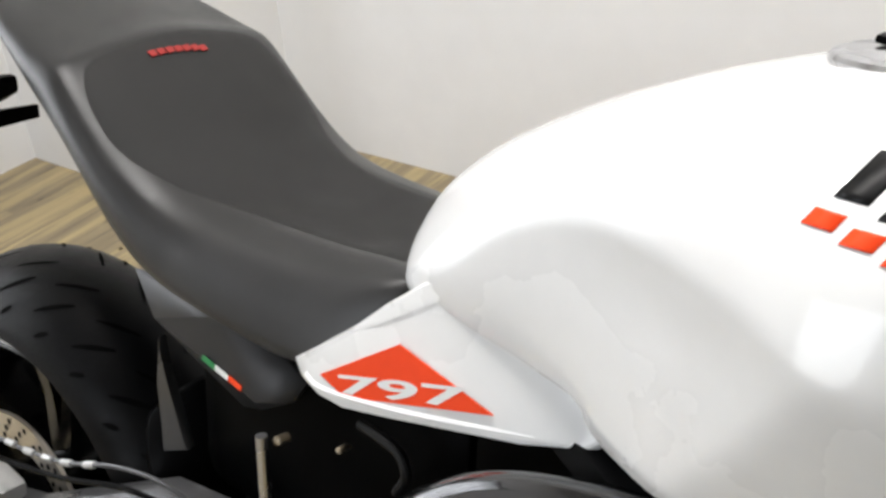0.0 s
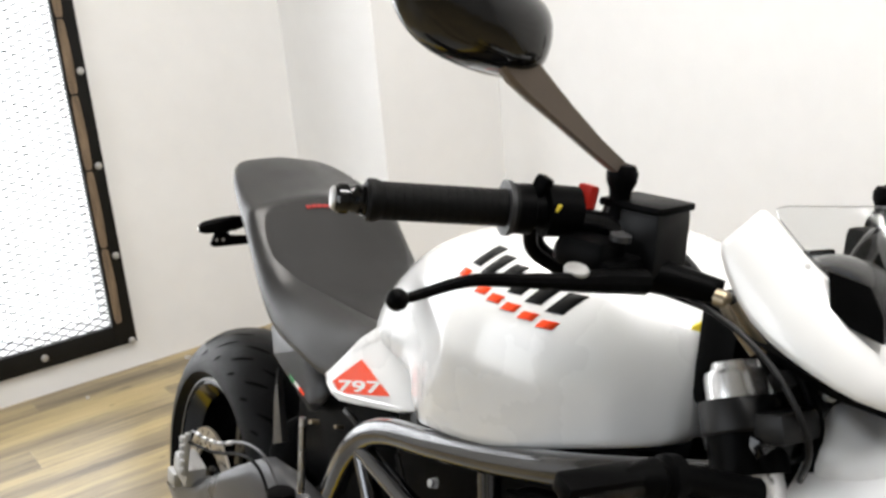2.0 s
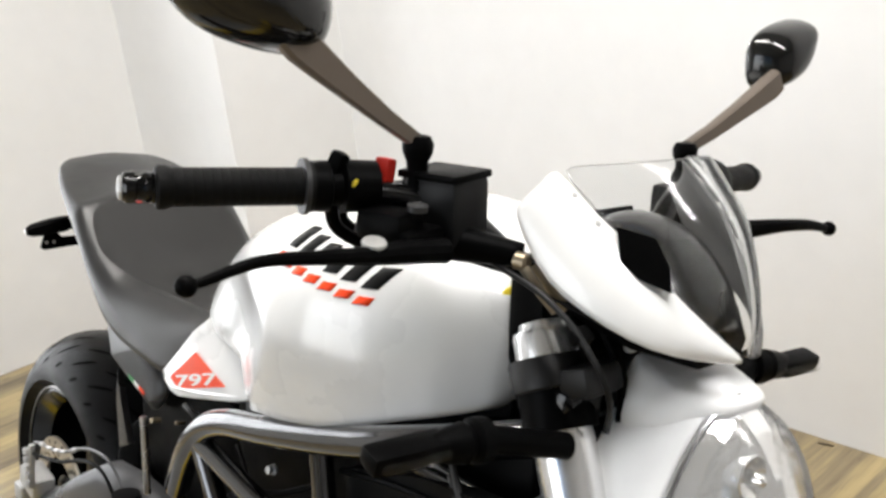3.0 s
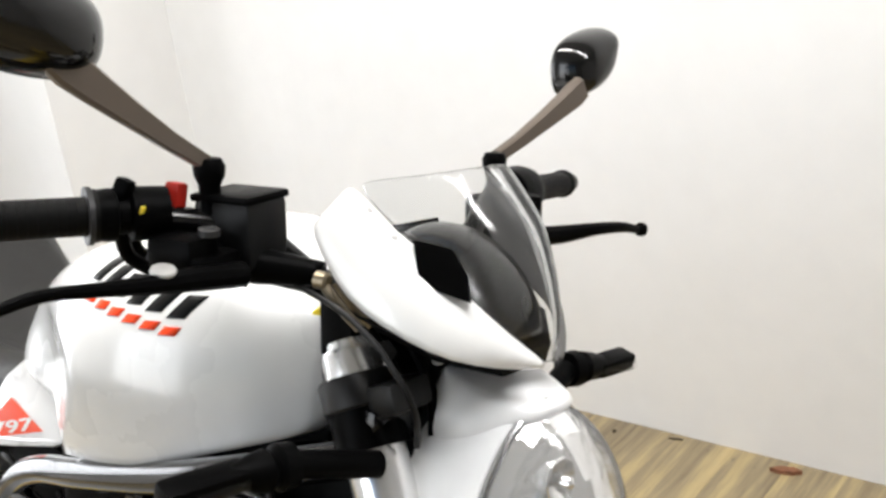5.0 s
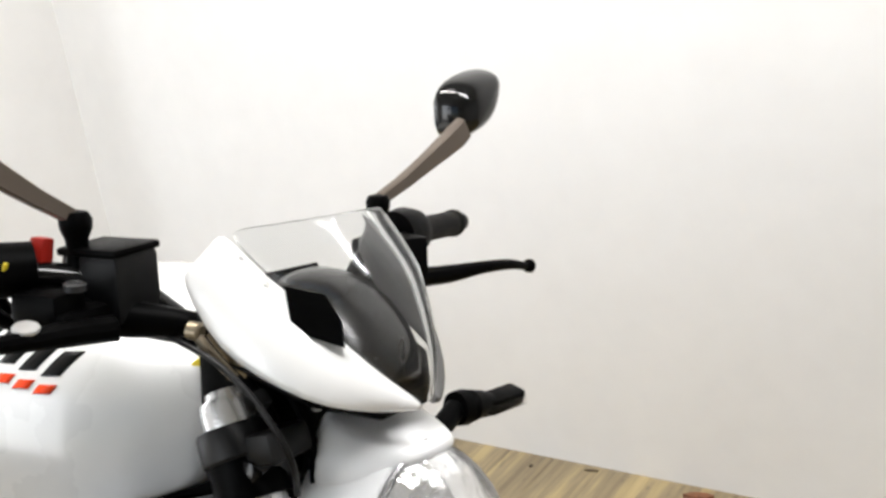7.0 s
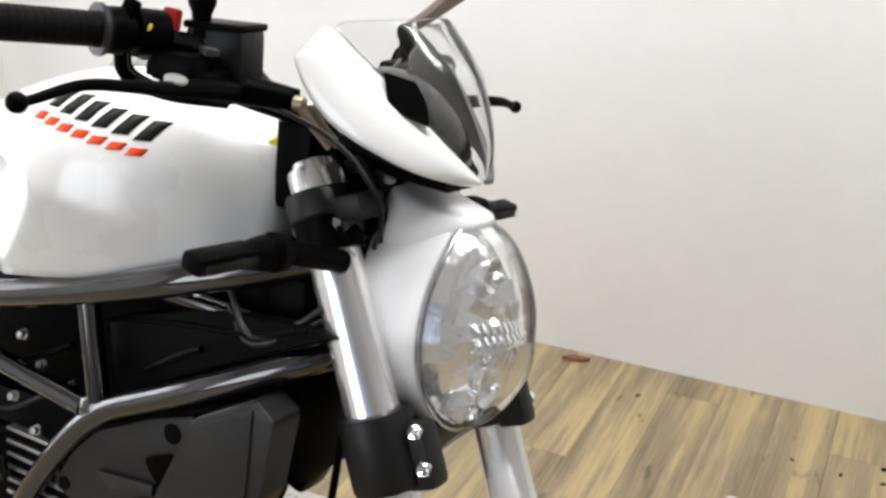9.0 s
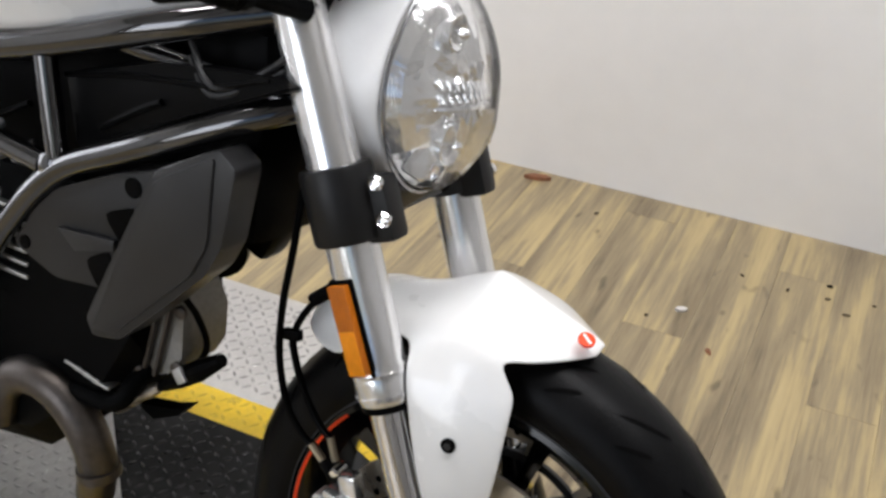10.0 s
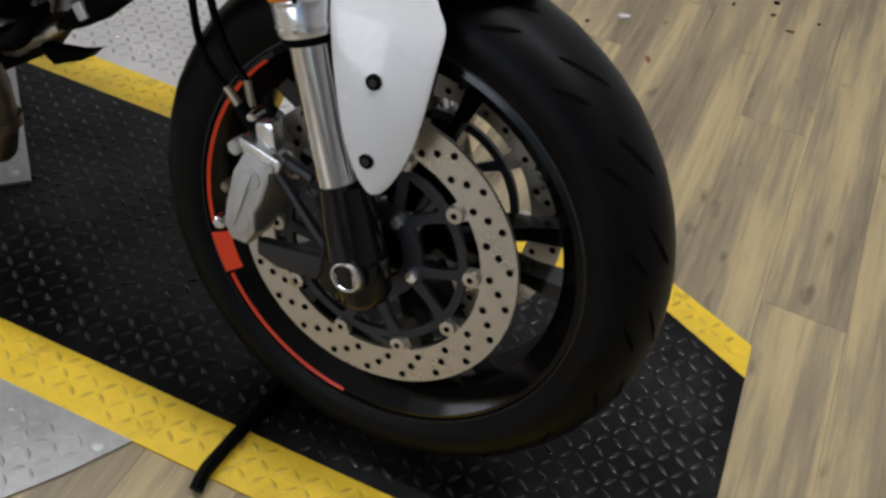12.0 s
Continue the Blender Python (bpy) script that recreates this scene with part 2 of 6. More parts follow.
def plank_material():
    m = bpy.data.materials.new("wood_look_planks")
    m.use_nodes = True
    nt = m.node_tree
    b = nt.nodes["Principled BSDF"]
    tc, oi = nt.nodes.new("ShaderNodeTexCoord"), nt.nodes.new("ShaderNodeObjectInfo")
    geo = nt.nodes.new("ShaderNodeNewGeometry")
    off = nt.nodes.new("ShaderNodeVectorMath")
    off.operation = "MULTIPLY_ADD"
    cmb = nt.nodes.new("ShaderNodeCombineXYZ")
    for i in range(3):
        nt.links.new(oi.outputs["Random"], cmb.inputs[i])
    off.inputs[1].default_value = (37, 53, 11)
    nt.links.new(cmb.outputs[0], off.inputs[0])
    nt.links.new(geo.outputs["Position"], off.inputs[2])
    def noise_at(scale, sx, sy, detail, rough=0.6):
        mp = nt.nodes.new("ShaderNodeMapping")
        mp.inputs["Scale"].default_value = (sx, sy, 1)
        nt.links.new(off.outputs[0], mp.inputs[0])
        n = nt.nodes.new("ShaderNodeTexNoise")
        n.inputs["Scale"].default_value, n.inputs["Detail"].default_value, n.inputs["Roughness"].default_value = scale, detail, rough
        nt.links.new(mp.outputs[0], n.inputs["Vector"])
        return n.outputs[0]
    patches, grain, fine = noise_at(3.4, 3.6, 0.30, 6, 0.62), noise_at(22, 3.0, 0.10, 6, 0.7), noise_at(90, 2.5, 0.16, 3)
    ramp = nt.nodes.new("ShaderNodeValToRGB")
    e = ramp.color_ramp.elements
    e[0].position, e[0].color = 0.27, (0.090, 0.068, 0.040, 1)
    e[1].position, e[1].color = 0.72, (0.52, 0.405, 0.205, 1)
    for pos, c in ((0.38, (0.205, 0.160, 0.096, 1)), (0.48, (0.290, 0.230, 0.135, 1)), (0.55, (0.405, 0.315, 0.160, 1))):
        x = ramp.color_ramp.elements.new(pos)
        x.color = c
    s1 = nt.nodes.new("ShaderNodeMath")
    s1.operation = "MULTIPLY_ADD"
    nt.links.new(grain, s1.inputs[0])
    s1.inputs[1].default_value = 0.42
    s2 = nt.nodes.new("ShaderNodeMath")
    s2.operation = "MULTIPLY_ADD"
    nt.links.new(patches, s2.inputs[0])
    s2.inputs[1].default_value, s2.inputs[2].default_value = 0.92, -0.15
    nt.links.new(s2.outputs[0], s1.inputs[2])
    s3 = nt.nodes.new("ShaderNodeMath")
    s3.operation = "MULTIPLY_ADD"
    nt.links.new(fine, s3.inputs[0])
    s3.inputs[1].default_value = 0.10
    nt.links.new(s1.outputs[0], s3.inputs[2])
    s4 = nt.nodes.new("ShaderNodeMath")
    s4.operation = "MULTIPLY_ADD"
    nt.links.new(oi.outputs["Random"], s4.inputs[0])
    s4.inputs[1].default_value = 0.020
    nt.links.new(s3.outputs[0], s4.inputs[2])
    s5 = nt.nodes.new("ShaderNodeMath")
    s5.operation = "ADD"
    s5.inputs[1].default_value = -0.083
    nt.links.new(s4.outputs[0], s5.inputs[0])
    nt.links.new(s5.outputs[0], ramp.inputs[0])
    # small dark knots and scuffs
    knots = noise_at(13, 1.6, 0.7, 2)
    kr = nt.nodes.new("ShaderNodeMapRange")
    kr.inputs["From Min"].default_value, kr.inputs["From Max"].default_value = 0.66, 0.74
    kr.inputs["To Min"].default_value, kr.inputs["To Max"].default_value = 1.0, 0.5
    nt.links.new(knots, kr.inputs[0])
    km = nt.nodes.new("ShaderNodeVectorMath")
    km.operation = "SCALE"
    nt.links.new(ramp.outputs[0], km.inputs[0])
    nt.links.new(kr.outputs[0], km.inputs["Scale"])
    nt.links.new(km.outputs[0], b.inputs["Base Color"])
    b.inputs["Roughness"].default_value = 0.34
    bp = nt.nodes.new("ShaderNodeBump")
    bp.inputs["Strength"].default_value, bp.inputs["Distance"].default_value = 0.25, 0.001
    nt.links.new(grain, bp.inputs["Height"])
    nt.links.new(bp.outputs[0], b.inputs["Normal"])
    return m


PLANK = plank_material()

# ---------- mesh helpers ----------
def part(name, bm, mat, parent, label="", smooth=35, kind="", sub=0, solid=0.0):
    """Links a bmesh as one mesh object under a thing or a part."""
    bmesh.ops.recalc_face_normals(bm, faces=bm.faces)
    me = bpy.data.meshes.new(name)
    bm.to_mesh(me)
    bm.free()
    me.materials.append(mat)
    if smooth:
        for p in me.polygons:
            p.use_smooth = True
        if not sub:
            me.set_sharp_from_angle(angle=radians(smooth))
    ob = new(name, me)
    if parent:
        # a thing, its parts and their pieces: no deeper
        if parent.parent and parent.parent.parent:
            parent = parent.parent
        ob.parent = parent
    if solid:
        md = ob.modifiers.new("thickness", "SOLIDIFY")
        md.thickness, md.offset = solid, 0
    if sub:
        md = ob.modifiers.new("smooth", "SUBSURF")
        md.levels = md.render_levels = sub
    return tagged(ob, label, kind=kind)


def thing(name, label, category, m=None, group="", kind=""):
    ob = new(name)
    ob.matrix_world = m or Matrix()
    return tagged(ob, label, category, group, kind)


def add_box(bm, lo, hi, bevel=0.0, seg=2):
    before = set(bm.verts)
    bmesh.ops.create_cube(bm, size=1)
    vs = [v for v in bm.verts if v not in before]
    for v in vs:
        v.co = Vector([(lo[i] + hi[i]) / 2 + v.co[i] * (hi[i] - lo[i]) for i in range(3)])
    if bevel:
        es = list({e for v in vs for e in v.link_edges})
        bmesh.ops.bevel(bm, geom=es, offset=bevel, segments=seg, affect="EDGES", profile=0.6)
    return bm


def box(lo, hi, bevel=0.0, seg=2):
    return add_box(bmesh.new(), lo, hi, bevel, seg)


def add_block(bm, m, size, bevel=0.0, seg=2):
    """A bevelled block of a size at a pose."""
    b = box([-s / 2 for s in size], [s / 2 for s in size], bevel, seg)
    bmesh.ops.transform(b, matrix=m, verts=b.verts)
    me = bpy.data.meshes.new("tmp")
    b.to_mesh(me)
    b.free()
    bm.from_mesh(me)
    bpy.data.meshes.remove(me)
    return bm


def block(m, size, bevel=0.0, seg=2):
    return add_block(bmesh.new(), m, size, bevel, seg)


def axis_frame(d):
    d = Vector(d).normalized()
    a = Vector((0, 0, 1)) if abs(d.z) < 0.9 else Vector((1, 0, 0))
    u = d.cross(a).normalized()
    return d, u, u.cross(d)


def add_loft(bm, rings, close=True, caps=True):
    vs = [[bm.verts.new(p) for p in r] for r in rings]
    n = len(rings[0])
    for a, b in zip(vs, vs[1:]):
        for i in range(n if close else n - 1):
            j = (i + 1) % n
            bm.faces.new((a[i], a[j], b[j], b[i]))
    if caps:
        bm.faces.new(vs[0][::-1])
        bm.faces.new(vs[-1])
    return bm


def loft(rings, close=True, caps=True):
    return add_loft(bmesh.new(), rings, close, caps)


def smooth_line(pts, n=6):
    """A Catmull-Rom line through points."""
    p = [Vector(q) for q in pts]
    if len(p) < 3:
        return p
    p = [p[0] * 2 - p[1]] + p + [p[-1] * 2 - p[-2]]
    out = []
    for i in range(1, len(p) - 2):
        for k in range(n):
            t = k / n
            a, b, c, d = p[i - 1], p[i], p[i + 1], p[i + 2]
            out.append(0.5 * (2 * b + (c - a) * t + (2 * a - 5 * b + 4 * c - d) * t * t + (3 * b - a - 3 * c + d) * t ** 3))
    return out + [p[-2]]


def add_tube(bm, pts, r, seg=12, n=6, caps=True):
    """A round tube along points; r may be one radius or one per point."""
    line = smooth_line(pts, n)
    rs = r if isinstance(r, (list, tuple)) else [r] * len(pts)
    rr = [rs[min(int(i / n), len(rs) - 1)] + (rs[min(int(i / n) + 1, len(rs) - 1)] - rs[min(int(i / n), len(rs) - 1)]) * (i % n) / n
          for i in range(len(line))] if len(pts) > 2 else rs
    rings, u = [], None
    for i, p in enumerate(line):
        d = (line[min(i + 1, len(line) - 1)] - line[max(i - 1, 0)]).normalized()
        if u is None:
            _, u, _ = axis_frame(d)
        u = (u - d * u.dot(d)).normalized()
        v = d.cross(u)
        rings.append([p + (u * math.cos(2 * math.pi * k / seg) + v * math.sin(2 * math.pi * k / seg)) * rr[i] for k in range(seg)])
    return add_loft(bm, rings, True, caps)


def tube(pts, r, seg=12, n=6, caps=True):
    return add_tube(bmesh.new(), pts, r, seg, n, caps)


def add_turned(bm, base, direction, profile, seg=24):
    """A turned body: profile of (distance along the axis, radius)."""
    d, u, v = axis_frame(direction)
    base = Vector(base)
    rings = [[base + d * s + (u * math.cos(2 * math.pi * k / seg) + v * math.sin(2 * math.pi * k / seg)) * max(r, 1e-4) for k in range(seg)]
             for s, r in profile]
    return add_loft(bm, rings)


def turned(base, direction, profile, seg=24):
    return add_turned(bmesh.new(), base, direction, profile, seg)


def add_ring(bm, c, profile, seg=72, a0=0.0, a1=360.0):
    """A ring about the y axis through c: closed profile of (radius, y)."""
    full = a1 - a0 >= 360
    rings = []
    for k in range(seg + (0 if full else 1)):
        a = radians(a0 + (a1 - a0) * k / seg)
        rings.append([Vector((c[0] + r * math.cos(a), c[1] + y, c[2] + r * math.sin(a))) for r, y in profile])
    if full:
        rings.append(rings[0])
        vs = [[bm.verts.new(p) for p in r] for r in rings[:-1]]
        vs.append(vs[0])
        n = len(profile)
        for a, b in zip(vs, vs[1:]):
            for i in range(n):
                bm.faces.new((a[i], a[(i + 1) % n], b[(i + 1) % n], b[i]))
        return bm
    return add_loft(bm, rings)


def ring(c, profile, seg=72, a0=0.0, a1=360.0):
    return add_ring(bmesh.new(), c, profile, seg, a0, a1)


def add_slab(bm, outline, d, thick):
    """A flat outline of points, thickened along d."""
    d = Vector(d).normalized() * thick
    return add_loft(bm, [[Vector(p) for p in outline], [Vector(p) + d for p in outline]])


def slab(outline, d, thick, bevel=0.0):
    bm = add_slab(bmesh.new(), outline, d, thick)
    if bevel:
        bmesh.ops.bevel(bm, geom=list(bm.edges), offset=bevel, segments=2, affect="EDGES", profile=0.6)
    return bm


def rounded(pts, r=0.3, n=3):
    """Cuts the corners of a closed outline into short arcs."""
    out, m = [], len(pts)
    for i in range(m):
        a, b, c = Vector(pts[i - 1]), Vector(pts[i]), Vector(pts[(i + 1) % m])
        s, e = b.lerp(a, r), b.lerp(c, r)
        for k in range(n + 1):
            t = k / n
            out.append(s * (1 - t) ** 2 + b * 2 * t * (1 - t) + e * t * t)
    return out


# ---------- the room ----------
W1, W2, W3, W4 = -2.91, 1.075, -2.33, 1.52
EAST, SOUTH, HIGH, TH = 3.2, -3.6, 2.9, 0.12


def wall(name, lo, hi, label, mat=PAINTWALL):
    return tagged(part(name, box(lo, hi), mat, None, smooth=0), label, "wall", kind="structure")


wall("wall_north", (W3, W4, 0), (EAST, W4 + TH, HIGH), "off-white painted plain wall beside the motorcycle lift")
wall("wall_pier", (W3 - TH, W2 + TH, 0), (W3, W4 + TH, HIGH), "off-white painted side of a wall offset")
wall("wall_offset", (W1, W2, 0), (W3, W2 + TH, HIGH), "off-white painted short wall next to the screened window")
wall("wall_east", (EAST, SOUTH, 0), (EAST + TH, W4 + TH, HIGH), "plain grey painted end wall", GREYWALL)
# west wall with the window opening
OY0, OY1, OZ0, OZ1 = -0.92, 0.345, 0.16, 1.95
west = thing("wall_west", "off-white painted wall with a screened window opening", "wall", kind="structure")
for n, (y0, y1, z0, z1) in (("wall_panel", (SOUTH, OY0, 0, HIGH)), ("wall_panel", (OY1, W2 + TH, 0, HIGH)),
                            ("wall_panel", (OY0, OY1, 0, OZ0)), ("wall_panel", (OY0, OY1, OZ1, HIGH))):
    part(n, box((W1 - TH, y0, z0), (W1, y1, z1)), PAINTWALL, west, smooth=0)
# south wall: shop front with a wide opening
south = thing("wall_south", "grey painted wall round a wide shop-front opening", "wall", kind="structure")
for lo, hi in (((W1, SOUTH - TH, 0), (-2.3, SOUTH, HIGH)), ((1.5, SOUTH - TH, 0), (EAST, SOUTH, HIGH)),
               ((-2.3, SOUTH - TH, 2.7), (1.5, SOUTH, HIGH)), ((-2.3, SOUTH - TH, 0), (1.5, SOUTH, 0.4))):
    part("wall_panel", box(lo, hi), GREYWALL, south, smooth=0)
tagged(part("ceiling", box((W1 - TH, SOUTH - TH, HIGH), (EAST + TH, W4 + TH, HIGH + 0.1)), CEIL, None, smooth=0),
       "plain grey painted ceiling", "ceiling", kind="structure")

# screened window in the west wall: steel frame, weathered wood strip, expanded mesh, bright outside
window = thing("window_1", "black steel framed window screen with expanded metal mesh", "window", kind="structure")
FO = 0.068
fx0, fx1 = W1, W1 + 0.022
for lo, hi in (((fx0, OY1, OZ0 - FO), (fx1, OY1 + FO, OZ1 + FO)), ((fx0, OY0 - FO, OZ0 - FO), (fx1, OY0, OZ1 + FO)),
               ((fx0, OY0, OZ0 - FO), (fx1, OY1, OZ0)), ((fx0, OY0, OZ1), (fx1, OY1, OZ1 + FO))):
    part("frame_bar", box(lo, hi, 0.003), FRAMEDARK, window, "black painted steel frame bar")
for y, z0, z1 in ((OY1 + 0.020, OZ0 + 0.01, OZ1), (OY0 - 0.020, OZ0 + 0.01, OZ1)):
    z = z0
    while z < z1 - 0.05:
        e = min(z + 0.21 + 0.05 * random.random(), z1)
        out = [(fx1, y - 0.013, z), (fx1, y + 0.010, z), (fx1, y + 0.013, (z + e) / 2), (fx1, y + 0.009, e - 0.006), (fx1, y - 0.012, e - 0.006)]
        part("wood_strip", slab(rounded(out, 0.2, 2), (1, 0, 0), 0.006), RUSTWOOD, window, "weathered brown wood strip")
        z = e
for y, z in [(OY1 + 0.05, 0.10 + 0.288 * k) for k in range(7)] + [(OY1 - 0.22 - 0.29 * k, OZ0 - 0.034) for k in range(4)]:
    part("bolt", turned((fx1, y, z), (1, 0, 0), [(0, 0.011), (0.005, 0.011), (0.009, 0.007), (0.010, 0.0)], 12), CASTALU, window, "round bolt head")
bm = bmesh.new()
mw, mh, th = 0.052, 0.0125, 0.0024
rows, cols = int((OZ1 - OZ0) / mh), int((OY1 - OY0) / mw)
for r in range(rows):
    for c in range(cols + 1):
        y, z = OY0 + c * mw + (mw / 2 if r % 2 else 0), OZ0 + r * mh
        for s in (-1, 1):
            y1, z1 = y + s * mw / 2, z + mh
            if OY0 - 0.01 < min(y, y1) and max(y, y1) < OY1 + 0.01:
                a = [bm.verts.new((W1 + 0.006 + dx, yy, zz + dz)) for yy, zz in ((y, z), (y1, z1)) for dx, dz in ((0, -th), (0.003, 0), (0, th))]
                bm.faces.new((a[0], a[1], a[4], a[3]))
                bm.faces.new((a[1], a[2], a[5], a[4]))
                bm.faces.new((a[2], a[0], a[3], a[5]))
part("mesh_screen", bm, MESHSTEEL, window, "grey expanded diamond mesh", smooth=0, kind="stuff")
glow = bpy.data.materials.new("overcast_outdoors")
glow.use_nodes = True
gb = glow.node_tree.nodes["Principled BSDF"]
gb.inputs["Emission Color"].default_value, gb.inputs["Emission Strength"].default_value = (0.97, 0.99, 1, 1), 2.5
gb.inputs["Base Color"].default_value = (0.8, 0.8, 0.8, 1)
tagged(part("backdrop", box((W1 - 0.9, -3.5, -0.4), (W1 - 0.88, 2.4, 3.6)), glow, None, smooth=0), "bright overexposed daylight outside the window", "backdrop", kind="structure")

# ---------- floor, lift, plates ----------
YN0, YN1, YF0, YF1, PX0, PX1 = -0.16, -0.085, 0.365, 0.437, -1.90, 0.425
floor = thing("floor", "worn wood-look plank floor in yellowish brown", "floor", kind="structure")
sub = part("subfloor", box((W1 - TH, SOUTH, -0.12), (EAST, W4 + TH, -0.012)), RUSTWOOD, floor, smooth=0)

lift = thing("vehicle_lift", "black tread-plate lift deck with yellow painted edges, flush with the floor", "vehicle lift", kind="structure")
deck = slab([(PX0, YN1, 0.0006), (PX1 + 0.015, YN1, 0.0006), (PX1, 0.300, 0.0006), (0.30, YF0, 0.0006), (PX0, YF0, 0.0006)], (0, 0, 1), 0.0034)
part("deck", deck, PLATEBLACK, lift, "scuffed black painted tread plate", smooth=0)
part("edge_strip", slab([(PX0, YN0, 0.0006), (PX1 + 0.018, YN0, 0.0006), (PX1 + 0.0155, YN1, 0.0006), (PX0, YN1, 0.0006)], (0, 0, 1), 0.0036), PLATEYELLOW, lift, "yellow painted edge", smooth=0)
part("edge_strip", slab([(PX0, YF0, 0.0006), (0.30, YF0, 0.0006), (PX1, 0.300, 0.0006), (PX1 - 0.003, 0.362, 0.0006), (0.29, YF1 - 0.012, 0.0006), (0.25, YF1, 0.0006), (PX0, YF1, 0.0006)], (0, 0, 1), 0.0036), PLATEYELLOW, lift, "yellow painted edge", smooth=0)


def inside(p, poly):
    hit = False
    for i in range(len(poly)):
        (x1, y1), (x2, y2) = poly[i - 1], poly[i]
        if (y1 > p[1]) != (y2 > p[1]) and p[0] < (x2 - x1) * (p[1] - y1) / (y2 - y1) + x1:
            hit = not hit
    return hit


def treads(poly, z, pitch=0.0285, length=0.0290, width=0.0082, height=0.0028, turn=0.0):
    """Raised lozenges of tread plate, alternating in direction, inside an outline."""
    xs, ys = [p[0] for p in poly], [p[1] for p in poly]
    verts, faces = [], []
    nx, ny = int((max(xs) - min(xs)) / pitch) + 2, int((max(ys) - min(ys)) / pitch) + 2
    ct, st = math.cos(turn), math.sin(turn)
    cx, cy = (max(xs) + min(xs)) / 2, (max(ys) + min(ys)) / 2
    for i in range(-nx, nx):
        for j in range(-ny, ny):
            a, b = i * pitch, j * pitch
            x, y = cx + a * ct - b * st, cy + a * st + b * ct
            if not (inside((x - 0.012, y), poly) and inside((x + 0.012, y), poly) and inside((x, y - 0.012), poly) and inside((x, y + 0.012), poly)):
                continue
            ang = turn + (radians(45) if (i + j) % 2 else radians(-45))
            dx, dy = math.cos(ang), math.sin(ang)
            k = len(verts)
            for u, v, h in ((-1, 0, 0), (-0.25, 1, 0), (0.25, 1, 0), (1, 0, 0), (0.25, -1, 0), (-0.25, -1, 0), (-0.55, 0, 1), (0.55, 0, 1)):
                verts.append((x + dx * u * length / 2 - dy * v * width / 2, y + dy * u * length / 2 + dx * v * width / 2, z + h * height))
            faces += [(k, k + 6, k + 1), (k + 1, k + 6, k + 7, k + 2), (k + 2, k + 7, k + 3), (k + 3, k + 7, k + 4), (k + 4, k + 7, k + 6, k + 5), (k + 5, k + 6, k)]
    me = bpy.data.meshes.new("tread")
    me.from_pydata(verts, [], [f[::-1] for f in faces])
    me.update()
    return me


def tread_part(poly, z, mat, parent, turn=0.0, size=0.70):
    me = treads(poly, z, 0.0285 * size, 0.0290 * size, 0.0082 * size, 0.0028 * size, turn)
    me.materials.append(mat)
    for p in me.polygons:
        p.use_smooth = True
    ob = new("tread", me)
    ob.parent = parent
    return tagged(ob, kind="stuff")


XV = -1.5
tread_part([(XV, YN1), (PX1 + 0.015, YN1), (PX1, 0.300), (0.30, YF0), (XV, YF0)], 0.004, PLATEWORN, lift, radians(8))
tread_part([(XV, YN0), (PX1 + 0.015, YN0), (PX1 + 0.015, YN1), (XV, YN1)], 0.0042, TREADYELLOW, lift, radians(8))
tread_part([(XV, YF0), (0.30, YF0), (PX1, 0.300), (PX1, 0.362), (0.28, YF1), (XV, YF1)], 0.0042, TREADYELLOW, lift, radians(8))

FARP = [(PX0, YF1), (-0.30, YF1), (-0.30, 0.735), (PX0, 0.735)]
NEARP = [(PX0, -0.62), (-0.53, -0.62), (-0.30, -0.29), (-0.26, -0.23), (-0.22, YN0), (PX0, YN0)]
for nm, poly, lab in (("tread_plate", FARP, "bare steel tread plate screwed down beside the lift"), ("tread_plate", NEARP, "bare steel tread plate with a cut end beside the lift")):
    t = thing(nm, lab, "floor plate", group="floor plates")
    part("sheet", slab([(x, y, 0.0006) for x, y in poly], (0, 0, 1), 0.0032), PLATESILVER if poly is FARP else PLATELOOSE, t, smooth=0)
    tread_part([(max(x, -1.6), y) for x, y in poly], 0.0038, TREADSILVER, t)
    for x, y in (((-0.735, 0.658), (-1.2, 0.66), (-0.36, 0.66)) if poly is FARP else ((-0.25, -0.185), (-0.75, -0.19), (-0.6, -0.56))):
        part("screw", turned((x, y, 0.0035), (0, 0, 1), [(0, 0.0075), (0.0016, 0.007), (0.0028, 0.0035), (0.003, 0)], 12), CASTALU, t)
# loose square plate lying on the deck
c0, ua, va = Vector((-0.607, 0.136, 0)), Vector((-0.70, 0.714, 0)), Vector((-0.714, -0.70, 0))
sq = [c0, c0 + ua * 0.30, c0 + ua * 0.30 + va * 0.30, c0 + va * 0.30]
loose = thing("loose_tread_plate", "small square bare steel tread plate lying on the black deck", "floor plate", group="floor plates")
part("sheet", slab([(p.x, p.y, 0.0052) for p in sq], (0, 0, 1), 0.005, 0.0015), PLATELOOSE, loose, smooth=0)
tread_part([(p.x, p.y) for p in sq], 0.0102, PLATELOOSE, loose, radians(-45))
for u, v in ((0.02, 0.02), (0.28, 0.02), (0.02, 0.28)):
    p = c0 + ua * u + va * v
    part("screw", turned((p.x, p.y, 0.0100), (0, 0, 1), [(0, 0.006), (0.002, 0.005), (0.003, 0)], 10), CASTALU, loose)
# black bar lying over the deck's edge
bar = thing("black_bar", "thin black bent bar hanging over the yellow edge of the lift", "bar")
part("rod", tube([(-0.10, 0.02, 0.0135), (-0.112, -0.08, 0.0140), (-0.119, -0.150, 0.0145), (-0.119, -0.168, 0.013), (-0.117, -0.184, 0.009)], 0.0085, 10, 4), BLACK, bar)

